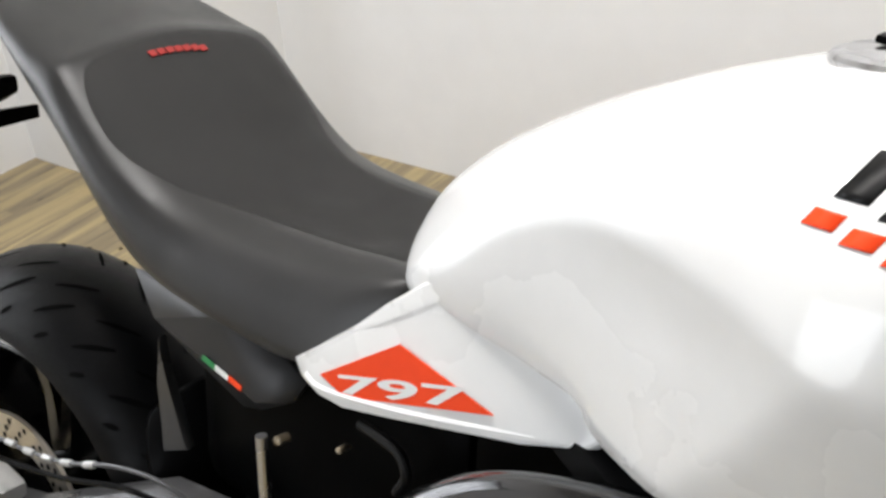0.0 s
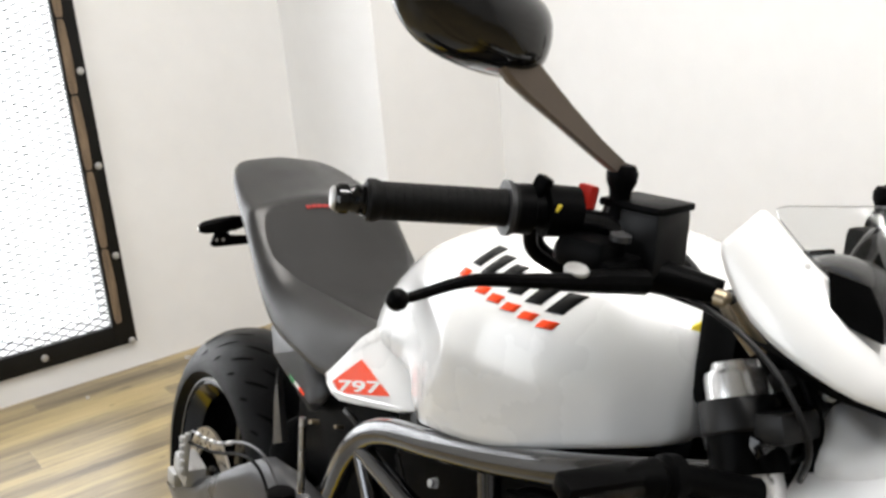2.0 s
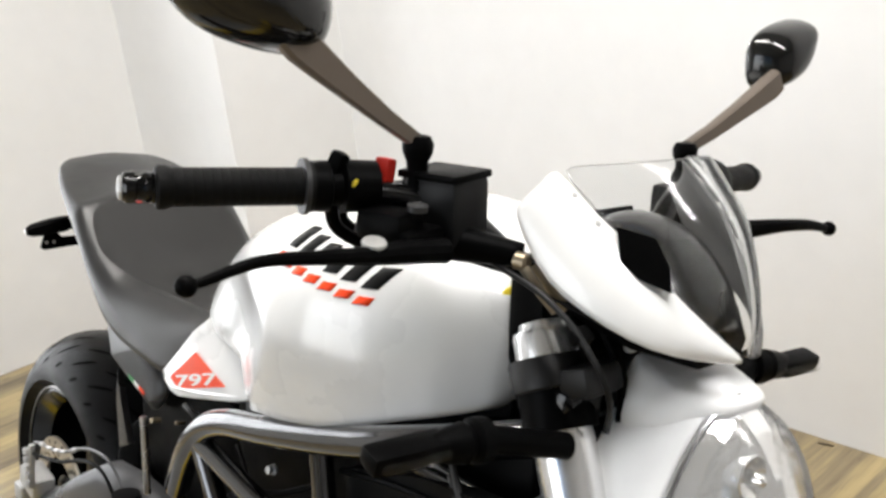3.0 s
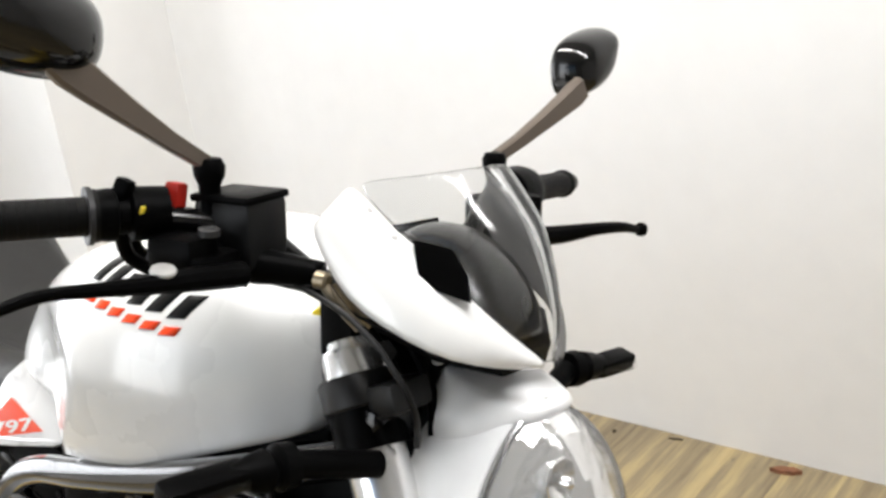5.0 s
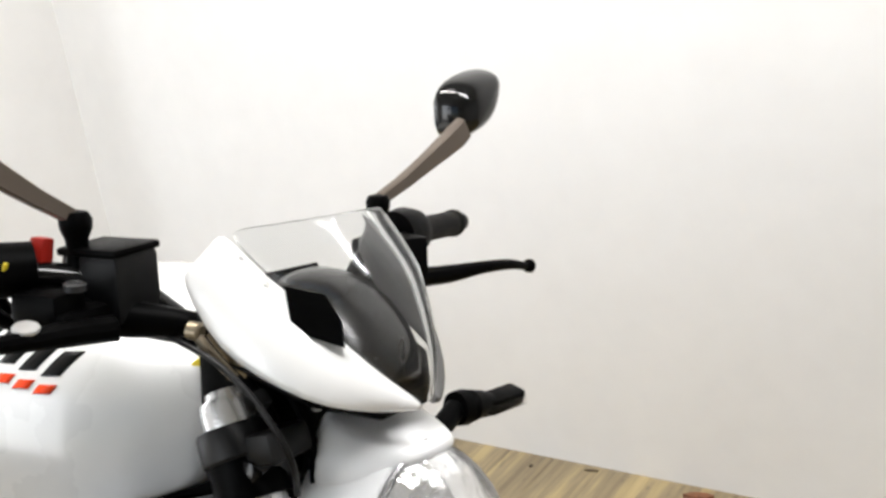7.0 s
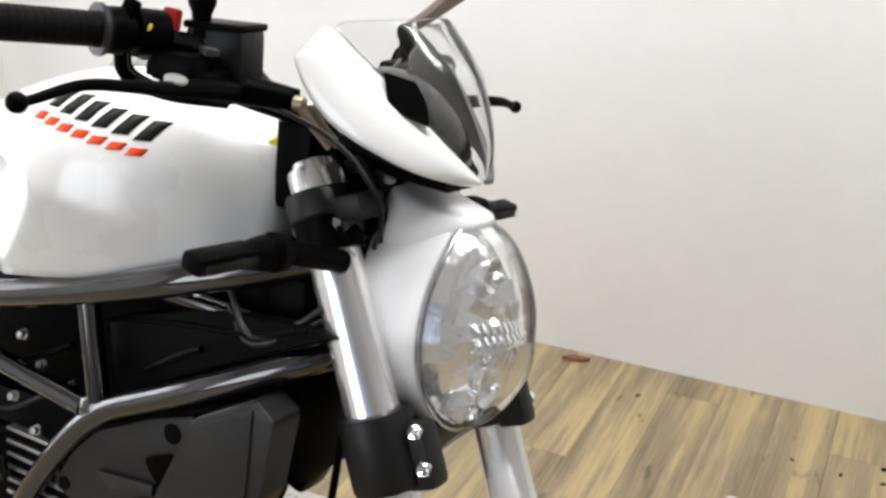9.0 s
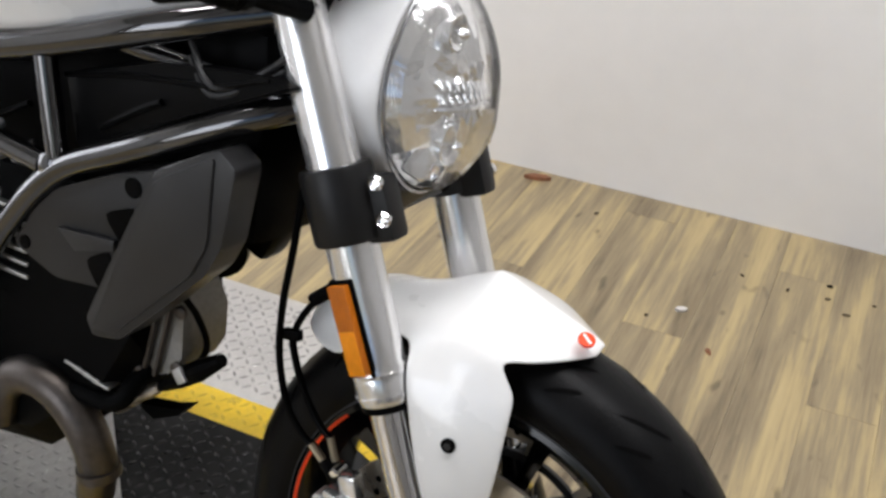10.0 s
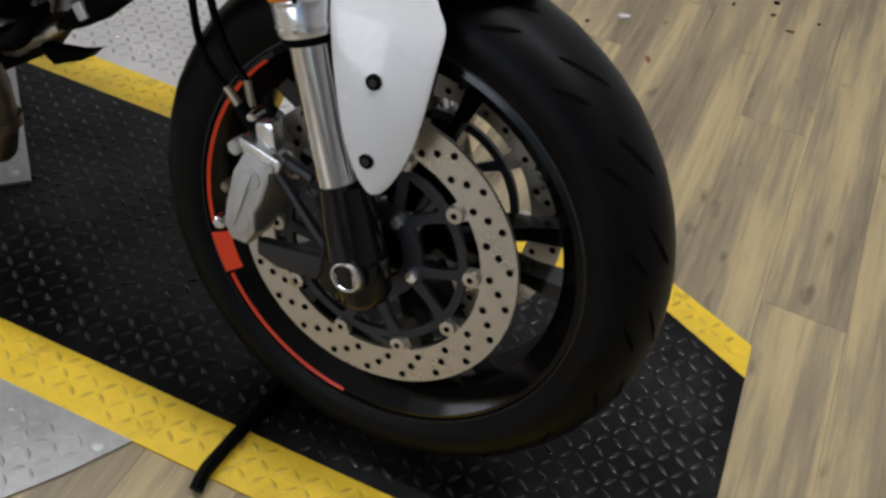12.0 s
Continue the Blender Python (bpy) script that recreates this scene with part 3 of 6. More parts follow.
# litter on the floor
def litter(name, label, x, y, sx, sy, sz, turn, mat):
    out = [(math.cos(k * 1.05) * (0.8 + 0.4 * random.random()), math.sin(k * 1.05) * (0.8 + 0.4 * random.random())) for k in range(6)]
    m = pose(x, y, 0, 0, 0, turn)
    t = part(name, slab([m @ Vector((a * sx / 2, b * sy / 2, 0.0002)) for a, b in out], (0, 0, 1), sz), mat, None, smooth=0)
    return tagged(t, label, "debris")


litter("scrap", "small rusty brown scrap lying by the wall", -0.444, 1.475, 0.058, 0.020, 0.010, 15, DEBRIS)
litter("scrap", "small pale scrap on the plank floor", 0.018, 1.082, 0.024, 0.014, 0.006, 30, LITTER)
litter("scrap", "tiny dark scrap on the plank floor", 0.28, 1.322, 0.016, 0.007, 0.004, 5, BLACK)
litter("scrap", "tiny brown chip on the plank floor", 0.10, 0.97, 0.022, 0.009, 0.003, 120, DEBRIS)
for x, y, a, b, turn in ((0.201, 1.265, 0.013, 0.006, 70), (0.282, 1.270, 0.011, 0.006, 20), (0.324, 1.227, 0.014, 0.004, 10), (-0.040, 1.031, 0.009, 0.006, 40), (0.103, 1.276, 0.012, 0.004, 150),
                         (-0.258, 1.381, 0.012, 0.008, 30), (-0.861, 1.467, 0.012, 0.009, 60), (-0.714, 1.497, 0.030, 0.005, 12), (0.373, 1.290, 0.007, 0.005, 0), (-2.46, 0.62, 0.014, 0.008, 80), (-2.30, 0.86, 0.010, 0.006, 30)):
    litter("scrap", "tiny dark brown chip on the plank floor", x, y, a, b, 0.003, turn, BARK)
litter("scrap", "small pale scrap by the window wall", -2.84, 0.55, 0.025, 0.016, 0.008, 40, LITTER)
litter("scrap", "tiny pale scrap by the window wall", -2.78, 0.20, 0.014, 0.01, 0.007, 10, LITTER)

# ---------- the motorcycle ----------
# Its own axes: x forward from the front axle, y to its left, z up; it leans on its side stand.
LEANED = pose(0, 0, 0.004, 0, 0, -4.0) @ pose(0, 0, 0, -11.0)
bike = thing("motorcycle", "white and dark grey naked motorcycle standing on a lift", "motorcycle", LEANED)
FA, RA = Vector((0, 0, 0.296)), Vector((-1.435, 0, 0.313))
YT, YS = 0.015, 0.030          # how far tank and seat sit off the wheel plane


def mirrored(half, x, yc):
    """A closed ring in the plane x from a half profile of (half width, height)."""
    right = [Vector((x + (d[0] if d else 0), yc - w, z)) for w, z, *d in half]
    left = [Vector((x + (d[0] if d else 0), yc + w, z)) for w, z, *d in reversed(half) if w > 1e-6]
    return right + left


def body(sections, yc, creases=()):
    """Lofts mirrored half profiles; creases name (loop, first section, last section) kept sharp along the body."""
    bm = loft([mirrored(h, x, yc) for x, h in sections])
    if creases:
        bm.verts.ensure_lookup_table()
        bm.edges.ensure_lookup_table()
        lay = bm.edges.layers.float.new("crease_edge")
        n = len(mirrored(sections[0][1], 0, 0))
        for k, a, b, f in creases:
            for i in range(a, b):
                for c in (k, (n - k) % n):
                    e = bm.edges.get((bm.verts[i * n + c], bm.verts[(i + 1) * n + c]))
                    if e:
                        e[lay] = f
    return bm


# tank
tank_sections = [
    (-0.336, [(0, 0.938), (0.034, 0.936), (0.052, 0.926), (0.060, 0.905), (0.064, 0.888), (0.066, 0.876), (0.067, 0.866), (0.067, 0.856), (0.04, 0.851), (0, 0.851)]),
    (-0.345, [(0, 0.958), (0.044, 0.956), (0.066, 0.944), (0.076, 0.912), (0.080, 0.890), (0.081, 0.874), (0.082, 0.862), (0.082, 0.846), (0.05, 0.842), (0, 0.842)]),
    (-0.372, [(0, 0.974), (0.060, 0.970), (0.092, 0.952), (0.104, 0.918), (0.108, 0.892), (0.110, 0.874), (0.110, 0.858), (0.109, 0.837), (0.07, 0.832), (0, 0.832)]),
    (-0.430, [(0, 0.996), (0.090, 0.989), (0.134, 0.962), (0.150, 0.922), (0.155, 0.893), (0.157, 0.874), (0.156, 0.848), (0.152, 0.819), (0.10, 0.813), (0, 0.813)]),
    (-0.500, [(0, 1.010), (0.108, 1.000), (0.160, 0.970), (0.180, 0.926), (0.185, 0.894), (0.187, 0.873), (0.183, 0.836), (0.176, 0.795), (0.12, 0.788), (0, 0.788)]),
    (-0.552, [(0, 1.010), (0.112, 1.000), (0.164, 0.970), (0.188, 0.926), (0.195, 0.896), (0.194, 0.872), (0.187, 0.824, -0.030), (0.176, 0.776, -0.066), (0.12, 0.768, -0.04), (0, 0.776)]),
    (-0.600, [(0, 1.005), (0.108, 0.995), (0.154, 0.968), (0.175, 0.934), (0.180, 0.908), (0.177, 0.875), (0.168, 0.826, -0.036), (0.159, 0.779, -0.060), (0.11, 0.764, -0.03), (0, 0.762)]),
    (-0.645, [(0, 0.993), (0.099, 0.983), (0.139, 0.960), (0.158, 0.936), (0.163, 0.915), (0.159, 0.880), (0.151, 0.832, -0.035), (0.145, 0.786, -0.048), (0.10, 0.768, -0.02), (0, 0.752)]),
    (-0.700, [(0, 0.974), (0.086, 0.966), (0.119, 0.951), (0.136, 0.935), (0.142, 0.918), (0.140, 0.885), (0.136, 0.838, -0.022), (0.134, 0.790, -0.028), (0.10, 0.772), (0, 0.758)]),
    (-0.760, [(0, 0.948), (0.075, 0.939), (0.104, 0.922), (0.118, 0.907), (0.123, 0.892), (0.125, 0.866), (0.126, 0.830), (0.126, 0.792), (0.09, 0.776), (0, 0.770)]),
    (-0.820, [(0, 0.915), (0.064, 0.905), (0.092, 0.882), (0.105, 0.862), (0.111, 0.848), (0.116, 0.830), (0.116, 0.810), (0.112, 0.788), (0.08, 0.778), (0, 0.775)]),
    (-0.860, [(0, 0.884), (0.055, 0.875), (0.078, 0.855), (0.090, 0.838), (0.096, 0.828), (0.100, 0.815), (0.101, 0.802), (0.098, 0.788), (0.06, 0.780), (0, 0.778)]),
    (-0.885, [(0, 0.848), (0.045, 0.840), (0.062, 0.828), (0.072, 0.818), (0.076, 0.812), (0.080, 0.804), (0.081, 0.796), (0.078, 0.788), (0.05, 0.782), (0, 0.780)]),
]
tank_mesh = body(tank_sections, YT, [(4, 5, 8, 0.55), (7, 1, 7, 0.95), (3, 2, 5, 0.25)])
tank_mesh.verts.ensure_lookup_table()
lay, ring_n = tank_mesh.edges.layers.float["crease_edge"], len(mirrored(tank_sections[0][1], 0, 0))
for sec, first, last, sharp in ((5, 4, 7, 0.95), (1, 1, 7, 0.7), (7, 5, 7, 0.3)):
    for k in range(first, last):
        for c, d in ((k, k + 1), (ring_n - k, ring_n - k - 1)):
            tank_mesh.edges.get((tank_mesh.verts[sec * ring_n + c], tank_mesh.verts[sec * ring_n + d]))[lay] = sharp
tank = part("tank", tank_mesh, WHITE, bike, "pearl white painted fuel tank", sub=2)
part("under_tray", loft([mirrored([(0, z), (w, z), (w + 0.004, z - 0.018), (w - 0.02, z - 0.030), (0, z - 0.030)], x, YT) for x, w, z in
                         ((-0.34, 0.06, 0.852), (-0.44, 0.13, 0.818), (-0.55, 0.160, 0.780), (-0.66, 0.15, 0.755), (-0.74, 0.11, 0.765))]), PANEL, tank, "black tray under the tank")
part("grey_tab", block(pose(-0.445, YT - 0.148, 0.806, 8, -16, -20), (0.075, 0.008, 0.014), 0.003), CASTALU, tank)
part("warning_label", block(pose(-0.350, YT - 0.053, 0.946, 30, -10, -40), (0.012, 0.024, 0.022), 0.003), YELLOW, tank, "yellow warning label")

cap = part("fuel_cap", turned((-0.575, YT, 0.993), (-0.06, 0, 1), [(0, 0.050), (0.008, 0.052), (0.011, 0.050), (0.013, 0.044), (0.012, 0.040)], 40), STRUT, tank, "satin metal ring of the fuel cap")
part("cap_lid", turned((-0.5755, YT, 0.999), (-0.06, 0, 1), [(0, 0.040), (0.005, 0.041), (0.008, 0.036), (0.009, 0.010), (0.009, 0)], 36), STRUT, cap, "satin metal fuel cap lid")
part("key_cover", block(pose(-0.592, YT, 1.009, 0, 4, 0), (0.022, 0.016, 0.005), 0.002), BLACK, cap)

# tail cover with the model number, both sides
def side_cover(s):
    yo = YT + s * 0.128
    out = [(-0.955, 0.712), (-0.930, 0.732), (-0.890, 0.765), (-0.862, 0.792), (-0.835, 0.815), (-0.780, 0.838), (-0.720, 0.842), (-0.668, 0.815), (-0.655, 0.780),
           (-0.680, 0.758), (-0.730, 0.739), (-0.790, 0.722), (-0.850, 0.705), (-0.900, 0.692), (-0.928, 0.692), (-0.948, 0.700)]
    lift_y = lambda x, z: s * (0.004 + 0.05 * (x + 0.75) - 0.06 * (z - 0.74) - 0.30 * max(0, x + 0.775) * min(1, max(0, (z - 0.755) / 0.05)) - 0.42 * max(0, z - 0.788))
    rings = []
    for d, k in ((-0.035, 1.0), (-0.004, 1.0), (0.0, 0.965), (0.0005, 0.90)):
        cx, cz = -0.80, 0.765
        rings.append([Vector((cx + (x - cx) * k, yo + lift_y(x, z) + s * d, cz + (z - cz) * k)) for x, z in out])
    c = part("side_cover", loft(rings), WHITE, bike, "pearl white side cover below the seat")
    part("cover_lip", tube([(-0.938, yo + s * -0.004, 0.706), (-0.918, yo + s * -0.002, 0.7015), (-0.85, yo + s * 0.001, 0.715), (-0.78, yo + s * 0.002, 0.7325), (-0.712, yo + s * 0.002, 0.752)], 0.0026, 6, 4), SILVER_PAINT, c)
    return c, yo, lift_y


cover, cy, cl = side_cover(-1)
side_cover(1)


def on_cover(pts, off):
    return [Vector((x, cy + cl(x, z) - off, z)) for x, z in pts]


# red triangle with the white figures
part("decal", slab(on_cover([(-0.921, 0.713), (-0.843, 0.769), (-0.756, 0.751), (-0.894, 0.705)], 0.0006), (0, -1, 0), 0.0008),
     RED, cover, "red triangular decal", smooth=0)
bpy_text = bpy.data.curves.new("model_number", "FONT")
bpy_text.body, bpy_text.size, bpy_text.extrude, bpy_text.align_x = "797", 0.0205, 0.0001, "CENTER"
bpy_text.space_character, bpy_text.shear, bpy_text.offset = 1.0, 0.04, 0.0004
fig = new("model_number", bpy_text)
bpy_text.materials.append(DECALWHITE)
fig.parent = cover
ex = (Vector(on_cover([(-0.80, 0.740)], 0)[0]) - Vector(on_cover([(-0.86, 0.720)], 0)[0])).normalized()
ez = Vector(on_cover([(-0.847, 0.7515)], 0)[0]) - Vector(on_cover([(-0.838, 0.7245)], 0)[0])
ez = (ez - ex * ez.dot(ex)).normalized()
fig.matrix_local = Matrix.Translation(on_cover([(-0.840, 0.7265)], 0.0016)[0]) @ Matrix((ex, ez, ex.cross(ez))).transposed().to_4x4() @ Matrix.Diagonal((4.2, 1.0, 1, 1))

# brand lettering on the tank shown as plain slanted bars
tank_surface = BVHTree.FromObject(tank, bpy.context.evaluated_depsgraph_get())


def tank_bar(a, b, width, mat):
    """A flat bar on the tank's flank from a to b (x, z), lying along its curve."""
    rows = []
    for k in range(7):
        x, z = a[0] + (b[0] - a[0]) * k / 6, a[1] + (b[1] - a[1]) * k / 6
        rows.append([tank_surface.ray_cast(Vector((x + s * width / 2, -0.6, z)), Vector((0, 1, 0)))[0] + Vector((0, -0.0004, 0.0004)) for s in (-1, 0, 1)])
    bm = bmesh.new()
    vs = [[bm.verts.new(p) for p in r] for r in rows]
    for r, q in zip(vs, vs[1:]):
        for i in range(2):
            bm.faces.new((r[i], r[i + 1], q[i + 1], q[i]))
    part("lettering_bar", bm, mat, tank, smooth=60, solid=0.0007)


for i in range(6):
    x, z = -0.547 + 0.0220 * i, 0.983 - 0.0040 * i
    tank_bar((x, z), (x - 0.010, z - 0.019), 0.0160, DECALBLACK)
for i in range(7):
    x, z = -0.563 + 0.0195 * i, 0.9585 - 0.0036 * i
    tank_bar((x, z), (x - 0.004, z - 0.0075), 0.0150, RED)


# seat
def seat_half(zc, ze, wp, mid, bot):
    return [(0, zc - 0.004), (wp * 0.6, zc + (ze - zc) * 0.40 - 0.005), (wp, ze), (wp + (mid[0] - wp) * 0.60, ze + (mid[1] - ze) * 0.22), mid, bot, (bot[0] - 0.012, bot[1] - 0.008), (bot[0] * 0.5, bot[1] - 0.009), (0, bot[1] - 0.009)]


seat_sections = [(x, seat_half(*h)) for x, *h in (
    (-0.868, 0.794, 0.790, 0.066, (0.084, 0.790), (0.090, 0.778)),
    (-0.895, 0.789, 0.790, 0.078, (0.106, 0.775), (0.114, 0.744)),
    (-0.925, 0.785, 0.790, 0.072, (0.122, 0.758), (0.130, 0.720)),
    (-0.955, 0.777, 0.786, 0.072, (0.130, 0.750), (0.137, 0.704)),
    (-1.020, 0.776, 0.785, 0.075, (0.135, 0.754), (0.140, 0.712)),
    (-1.080, 0.782, 0.786, 0.080, (0.138, 0.758), (0.140, 0.716)),
    (-1.130, 0.802, 0.792, 0.092, (0.141, 0.764), (0.138, 0.722)),
    (-1.170, 0.838, 0.808, 0.105, (0.143, 0.780), (0.136, 0.738)),
    (-1.210, 0.879, 0.834, 0.117, (0.143, 0.806), (0.134, 0.768)),
    (-1.250, 0.905, 0.870, 0.117, (0.141, 0.841), (0.130, 0.803)),
    (-1.266, 0.9115, 0.884, 0.116, (0.1395, 0.856), (0.1290, 0.816)),
    (-1.278, 0.9130, 0.888, 0.114, (0.1385, 0.864), (0.1280, 0.826)),
    (-1.300, 0.914, 0.892, 0.110, (0.136, 0.872), (0.126, 0.842)),
    (-1.370, 0.927, 0.912, 0.099, (0.124, 0.902), (0.113, 0.876)),
    (-1.440, 0.945, 0.932, 0.080, (0.102, 0.918), (0.092, 0.898)),
    (-1.485, 0.944, 0.934, 0.052, (0.068, 0.922), (0.060, 0.908)))]
seat = part("seat", body(seat_sections, YS, [(2, 1, 11, 0.95), (5, 0, 15, 0.8)]), VINYL, bike, "dark grey vinyl sculpted seat", sub=2)
# the red lettering tag on the front slope of the pillion hump, as plain bars
PADEDGE = [(-0.892, 0.060), (-0.905, 0.066), (-0.930, 0.070), (-0.960, 0.070), (-1.000, 0.071), (-1.050, 0.075), (-1.100, 0.083), (-1.150, 0.102), (-1.170, 0.114), (-1.190, 0.122), (-1.220, 0.125), (-1.245, 0.121), (-1.260, 0.112), (-1.268, 0.098)]
seat_surface = BVHTree.FromObject(seat, bpy.context.evaluated_depsgraph_get())
pad_rows = []
for k, (px, pw) in enumerate(PADEDGE):
    end = 0.0 if k in (0, len(PADEDGE) - 1) else 1.0
    row = []
    for v in (-1, -0.97, -0.9, -0.75, -0.5, -0.25, 0, 0.25, 0.5, 0.75, 0.9, 0.97, 1):
        p = seat_surface.ray_cast(Vector((px, YS + v * pw, 1.3)), Vector((0, 0, -1)))[0]
        row.append(p + Vector((0, 0, -0.002 + 0.0055 * end * (1 - abs(v) ** 16))))
    pad_rows.append(row)
pad_mesh = bmesh.new()
pv_ = [[pad_mesh.verts.new(p) for p in r] for r in pad_rows]
for r, q in zip(pv_, pv_[1:]):
    for i in range(len(r) - 1):
        pad_mesh.faces.new((r[i], r[i + 1], q[i + 1], q[i]))
pad = part("seat_pad", pad_mesh, PAD, seat, "matt dark grey rider pad", sub=1)
for i in range(7):
    ty0, tx0 = YS - 0.014 + (i - 3) * 0.0090, -1.238 + (i - 3) * 0.0012
    spot = seat_surface.ray_cast(Vector((tx0, ty0, 1.3)), Vector((0, 0, -1)))[0]
    tg = part("tag_bar", block(Matrix(), (0.0075, 0.0080, 0.0012), 0.0004), TAGRED, seat, "red embroidered tag", smooth=0)
    tg.matrix_local = pose(tx0, ty0, spot.z + 0.0040, 0, 33, 0) @ pose(0, 0, 0, 0, 0, 8)

# tail: under-seat panels, tail light, number plate bracket, rear indicators
for s in (-1, 1):
    y0 = YS + s * 0.134
    pan_mesh = bmesh.new()
    pt = {k: pan_mesh.verts.new((x, y0 - s * dy, z)) for k, (x, z, dy) in dict(tip=(-1.170, 0.716, 0.010), rise=(-1.100, 0.7235, 0.012), low=(-1.132, 0.683, 0.0), bend=(-1.052, 0.7125, 0.0), fold=(-1.001, 0.6526, 0.0), back=(-0.980, 0.712, 0.002),
                                                                           end=(-0.945, 0.6904, 0.004), heel=(-0.958, 0.669, 0.002), toe=(-1.011, 0.634, 0.016), foot=(-1.0385, 0.624, 0.020)).items()}
    for names in (("tip", "rise", "bend", "low"), ("rise", "back", "bend"), ("low", "bend", "fold"), ("bend", "back", "end", "heel", "fold"), ("low", "fold", "toe", "foot"), ("fold", "heel", "toe")):
        pan_mesh.faces.new([pt[k] for k in names])
    pan = part("tail_panel", pan_mesh, GREYPLASTIC, bike, "dark grey faceted tail side panel", smooth=12, solid=0.006)
    if s < 0:
        for i, mt in enumerate((GREEN, DECALWHITE, RED)):
            a = Vector((-1.0640 + i * 0.0160, y0 - 0.0045 + 0.0006 * i, 0.6735 - i * 0.0042))
            part("stripe", slab([a, a + Vector((0.0160, 0, -0.0042)), a + Vector((0.0145, 0, -0.0095)), a + Vector((-0.0015, 0, -0.0053))], (0, -1, 0), 0.0008), mt, pan, smooth=0)
part("tail_tray", loft([mirrored([(0, z + 0.02), (w, z + 0.01), (w * 0.9, z - 0.02), (0, z - 0.03)], x, YS) for x, w, z in ((-0.95, 0.11, 0.69), (-1.15, 0.11, 0.70), (-1.28, 0.10, 0.775), (-1.40, 0.06, 0.865))]), BLACK, bike)
part("tail_light", loft([mirrored([(0, 0.905), (w, 0.900), (w, 0.872), (0, 0.868)], x, YS) for x, w in ((-1.395, 0.06), (-1.418, 0.045))]), TAILRED, bike, "red tail light")
for s in (-1, 1):
    ind = part("rear_indicator", loft([[Vector((-1.440 + 0.10 * (w - 0.12), YS + s * w, 0.820 - 0.10 * (w - 0.12))) + Vector((a * h * 0.9, 0, b * h)) for a, b in ((-1, -0.6), (-0.6, -1), (0.6, -1), (1, -0.6), (1, 0.6), (0.6, 1), (-0.6, 1), (-1, 0.6))] for w, h in ((0.070, 0.009), (0.090, 0.0125), (0.116, 0.0125), (0.146, 0.0100), (0.156, 0.006))]), BLACK, bike, "slim black rear indicator")
    part("lens", block(pose(-1.450, YS + s * 0.126, 0.820, 0, 12, s * -10), (0.006, 0.040, 0.011), 0.002), GREYPLASTIC, ind)
    part("tip", block(pose(-1.436, YS + s * 0.1565, 0.8164, 0, 0, s * -10), (0.006, 0.003, 0.006), 0.001), ALU, ind, "small bright tip")
    tab = part("tab", slab([(-1.440, YS + s * 0.050, 0.800), (-1.440, YS + s * 0.098, 0.802), (-1.440, YS + s * 0.106, 0.812), (-1.440, YS + s * 0.126, 0.810), (-1.440, YS + s * 0.134, 0.786), (-1.440, YS + s * 0.128, 0.782), (-1.440, YS + s * 0.050, 0.786)], (1, 0, 0), 0.005), BLACK, ind, "flat bracket with two holes")
    for w in (0.112, 0.124):
        part("tab_hole", turned((-1.4343, YS + s * w, 0.795), (1, 0, 0), [(0, 0.0001), (0, 0.0030), (0.0006, 0.0030)], 10), CASTALU, tab)

# wheels
def tyre(c, R, W, mat_parent, label, inner=0.725):
    a = W / 2
    prof = []
    for k in range(-9, 10):
        t = radians(k * 10)
        prof.append((R - (1 - math.cos(t)) * a * 0.80, math.sin(t) * a))
    rim = R * inner
    prof += [(rim + 0.018, a * 0.96), (rim, a * 0.72), (rim, -a * 0.72), (rim + 0.018, -a * 0.96)]
    return part("tyre", ring(c, prof, 96), RUBBER, mat_parent, label)


def grooves(c, R, W, parent, count, p0=16, p1=40, lean=0.20):
    """Slanted tread grooves as thin dark inlays that follow the crown."""
    for k in range(count):
        for s in (-1, 1):
            bm = bmesh.new()
            rows = []
            for i in range(7):
                f = i / 6
                phi = radians(p0 + p1 * f) * s
                ang = 2 * math.pi * (k + (0.5 if s > 0 else 0)) / count + lean * f
                rr = R - (1 - math.cos(phi)) * W / 2 * 0.80
                w = 0.0075 * (0.35 + math.sin(math.pi * (0.1 + 0.85 * f)))
                rows.append([Vector((c.x + (rr + 0.0007) * math.cos(ang + d * w / R), c.y + math.sin(phi) * W / 2 * 1.004, c.z + (rr + 0.0007) * math.sin(ang + d * w / R))) for d in (-0.5, 0.5)])
            vs = [[bm.verts.new(p) for p in r] for r in rows]
            for a, b in zip(vs, vs[1:]):
                bm.faces.new((a[0], a[1], b[1], b[0]))
            part("groove", bm, GROOVE, parent, smooth=0)


def disc(c, y, R, inner, parent, label, holes=33):
    d = part("brake_disc", ring(Vector((c.x, y, c.z)), [(R, -0.0025), (R, 0.0025), (inner, 0.0025), (inner, -0.0025)], 120), STEEL, parent, label)
    hb = bmesh.new()
    for k in range(holes * 2):
        rr = R - 0.0085 - 0.0105 * (k % 3)
        a = 2 * math.pi * k / (holes * 2)
        p = Vector((c.x + rr * math.cos(a), y - 0.0031, c.z + rr * math.sin(a)))
        ringv = [hb.verts.new(p + Vector((math.cos(t * math.pi / 4) * 0.0040, 0, math.sin(t * math.pi / 4) * 0.0040))) for t in range(8)]
        hb.faces.new(ringv)
        ringv = [hb.verts.new(p + Vector((math.cos(t * math.pi / 4) * 0.0040, 0.0062, math.sin(t * math.pi / 4) * 0.0040))) for t in range(8)]
        hb.faces.new(ringv)
    part("drilled_hole", hb, BLACK, d, "dark drilled cooling holes", smooth=0, kind="stuff")
    return d


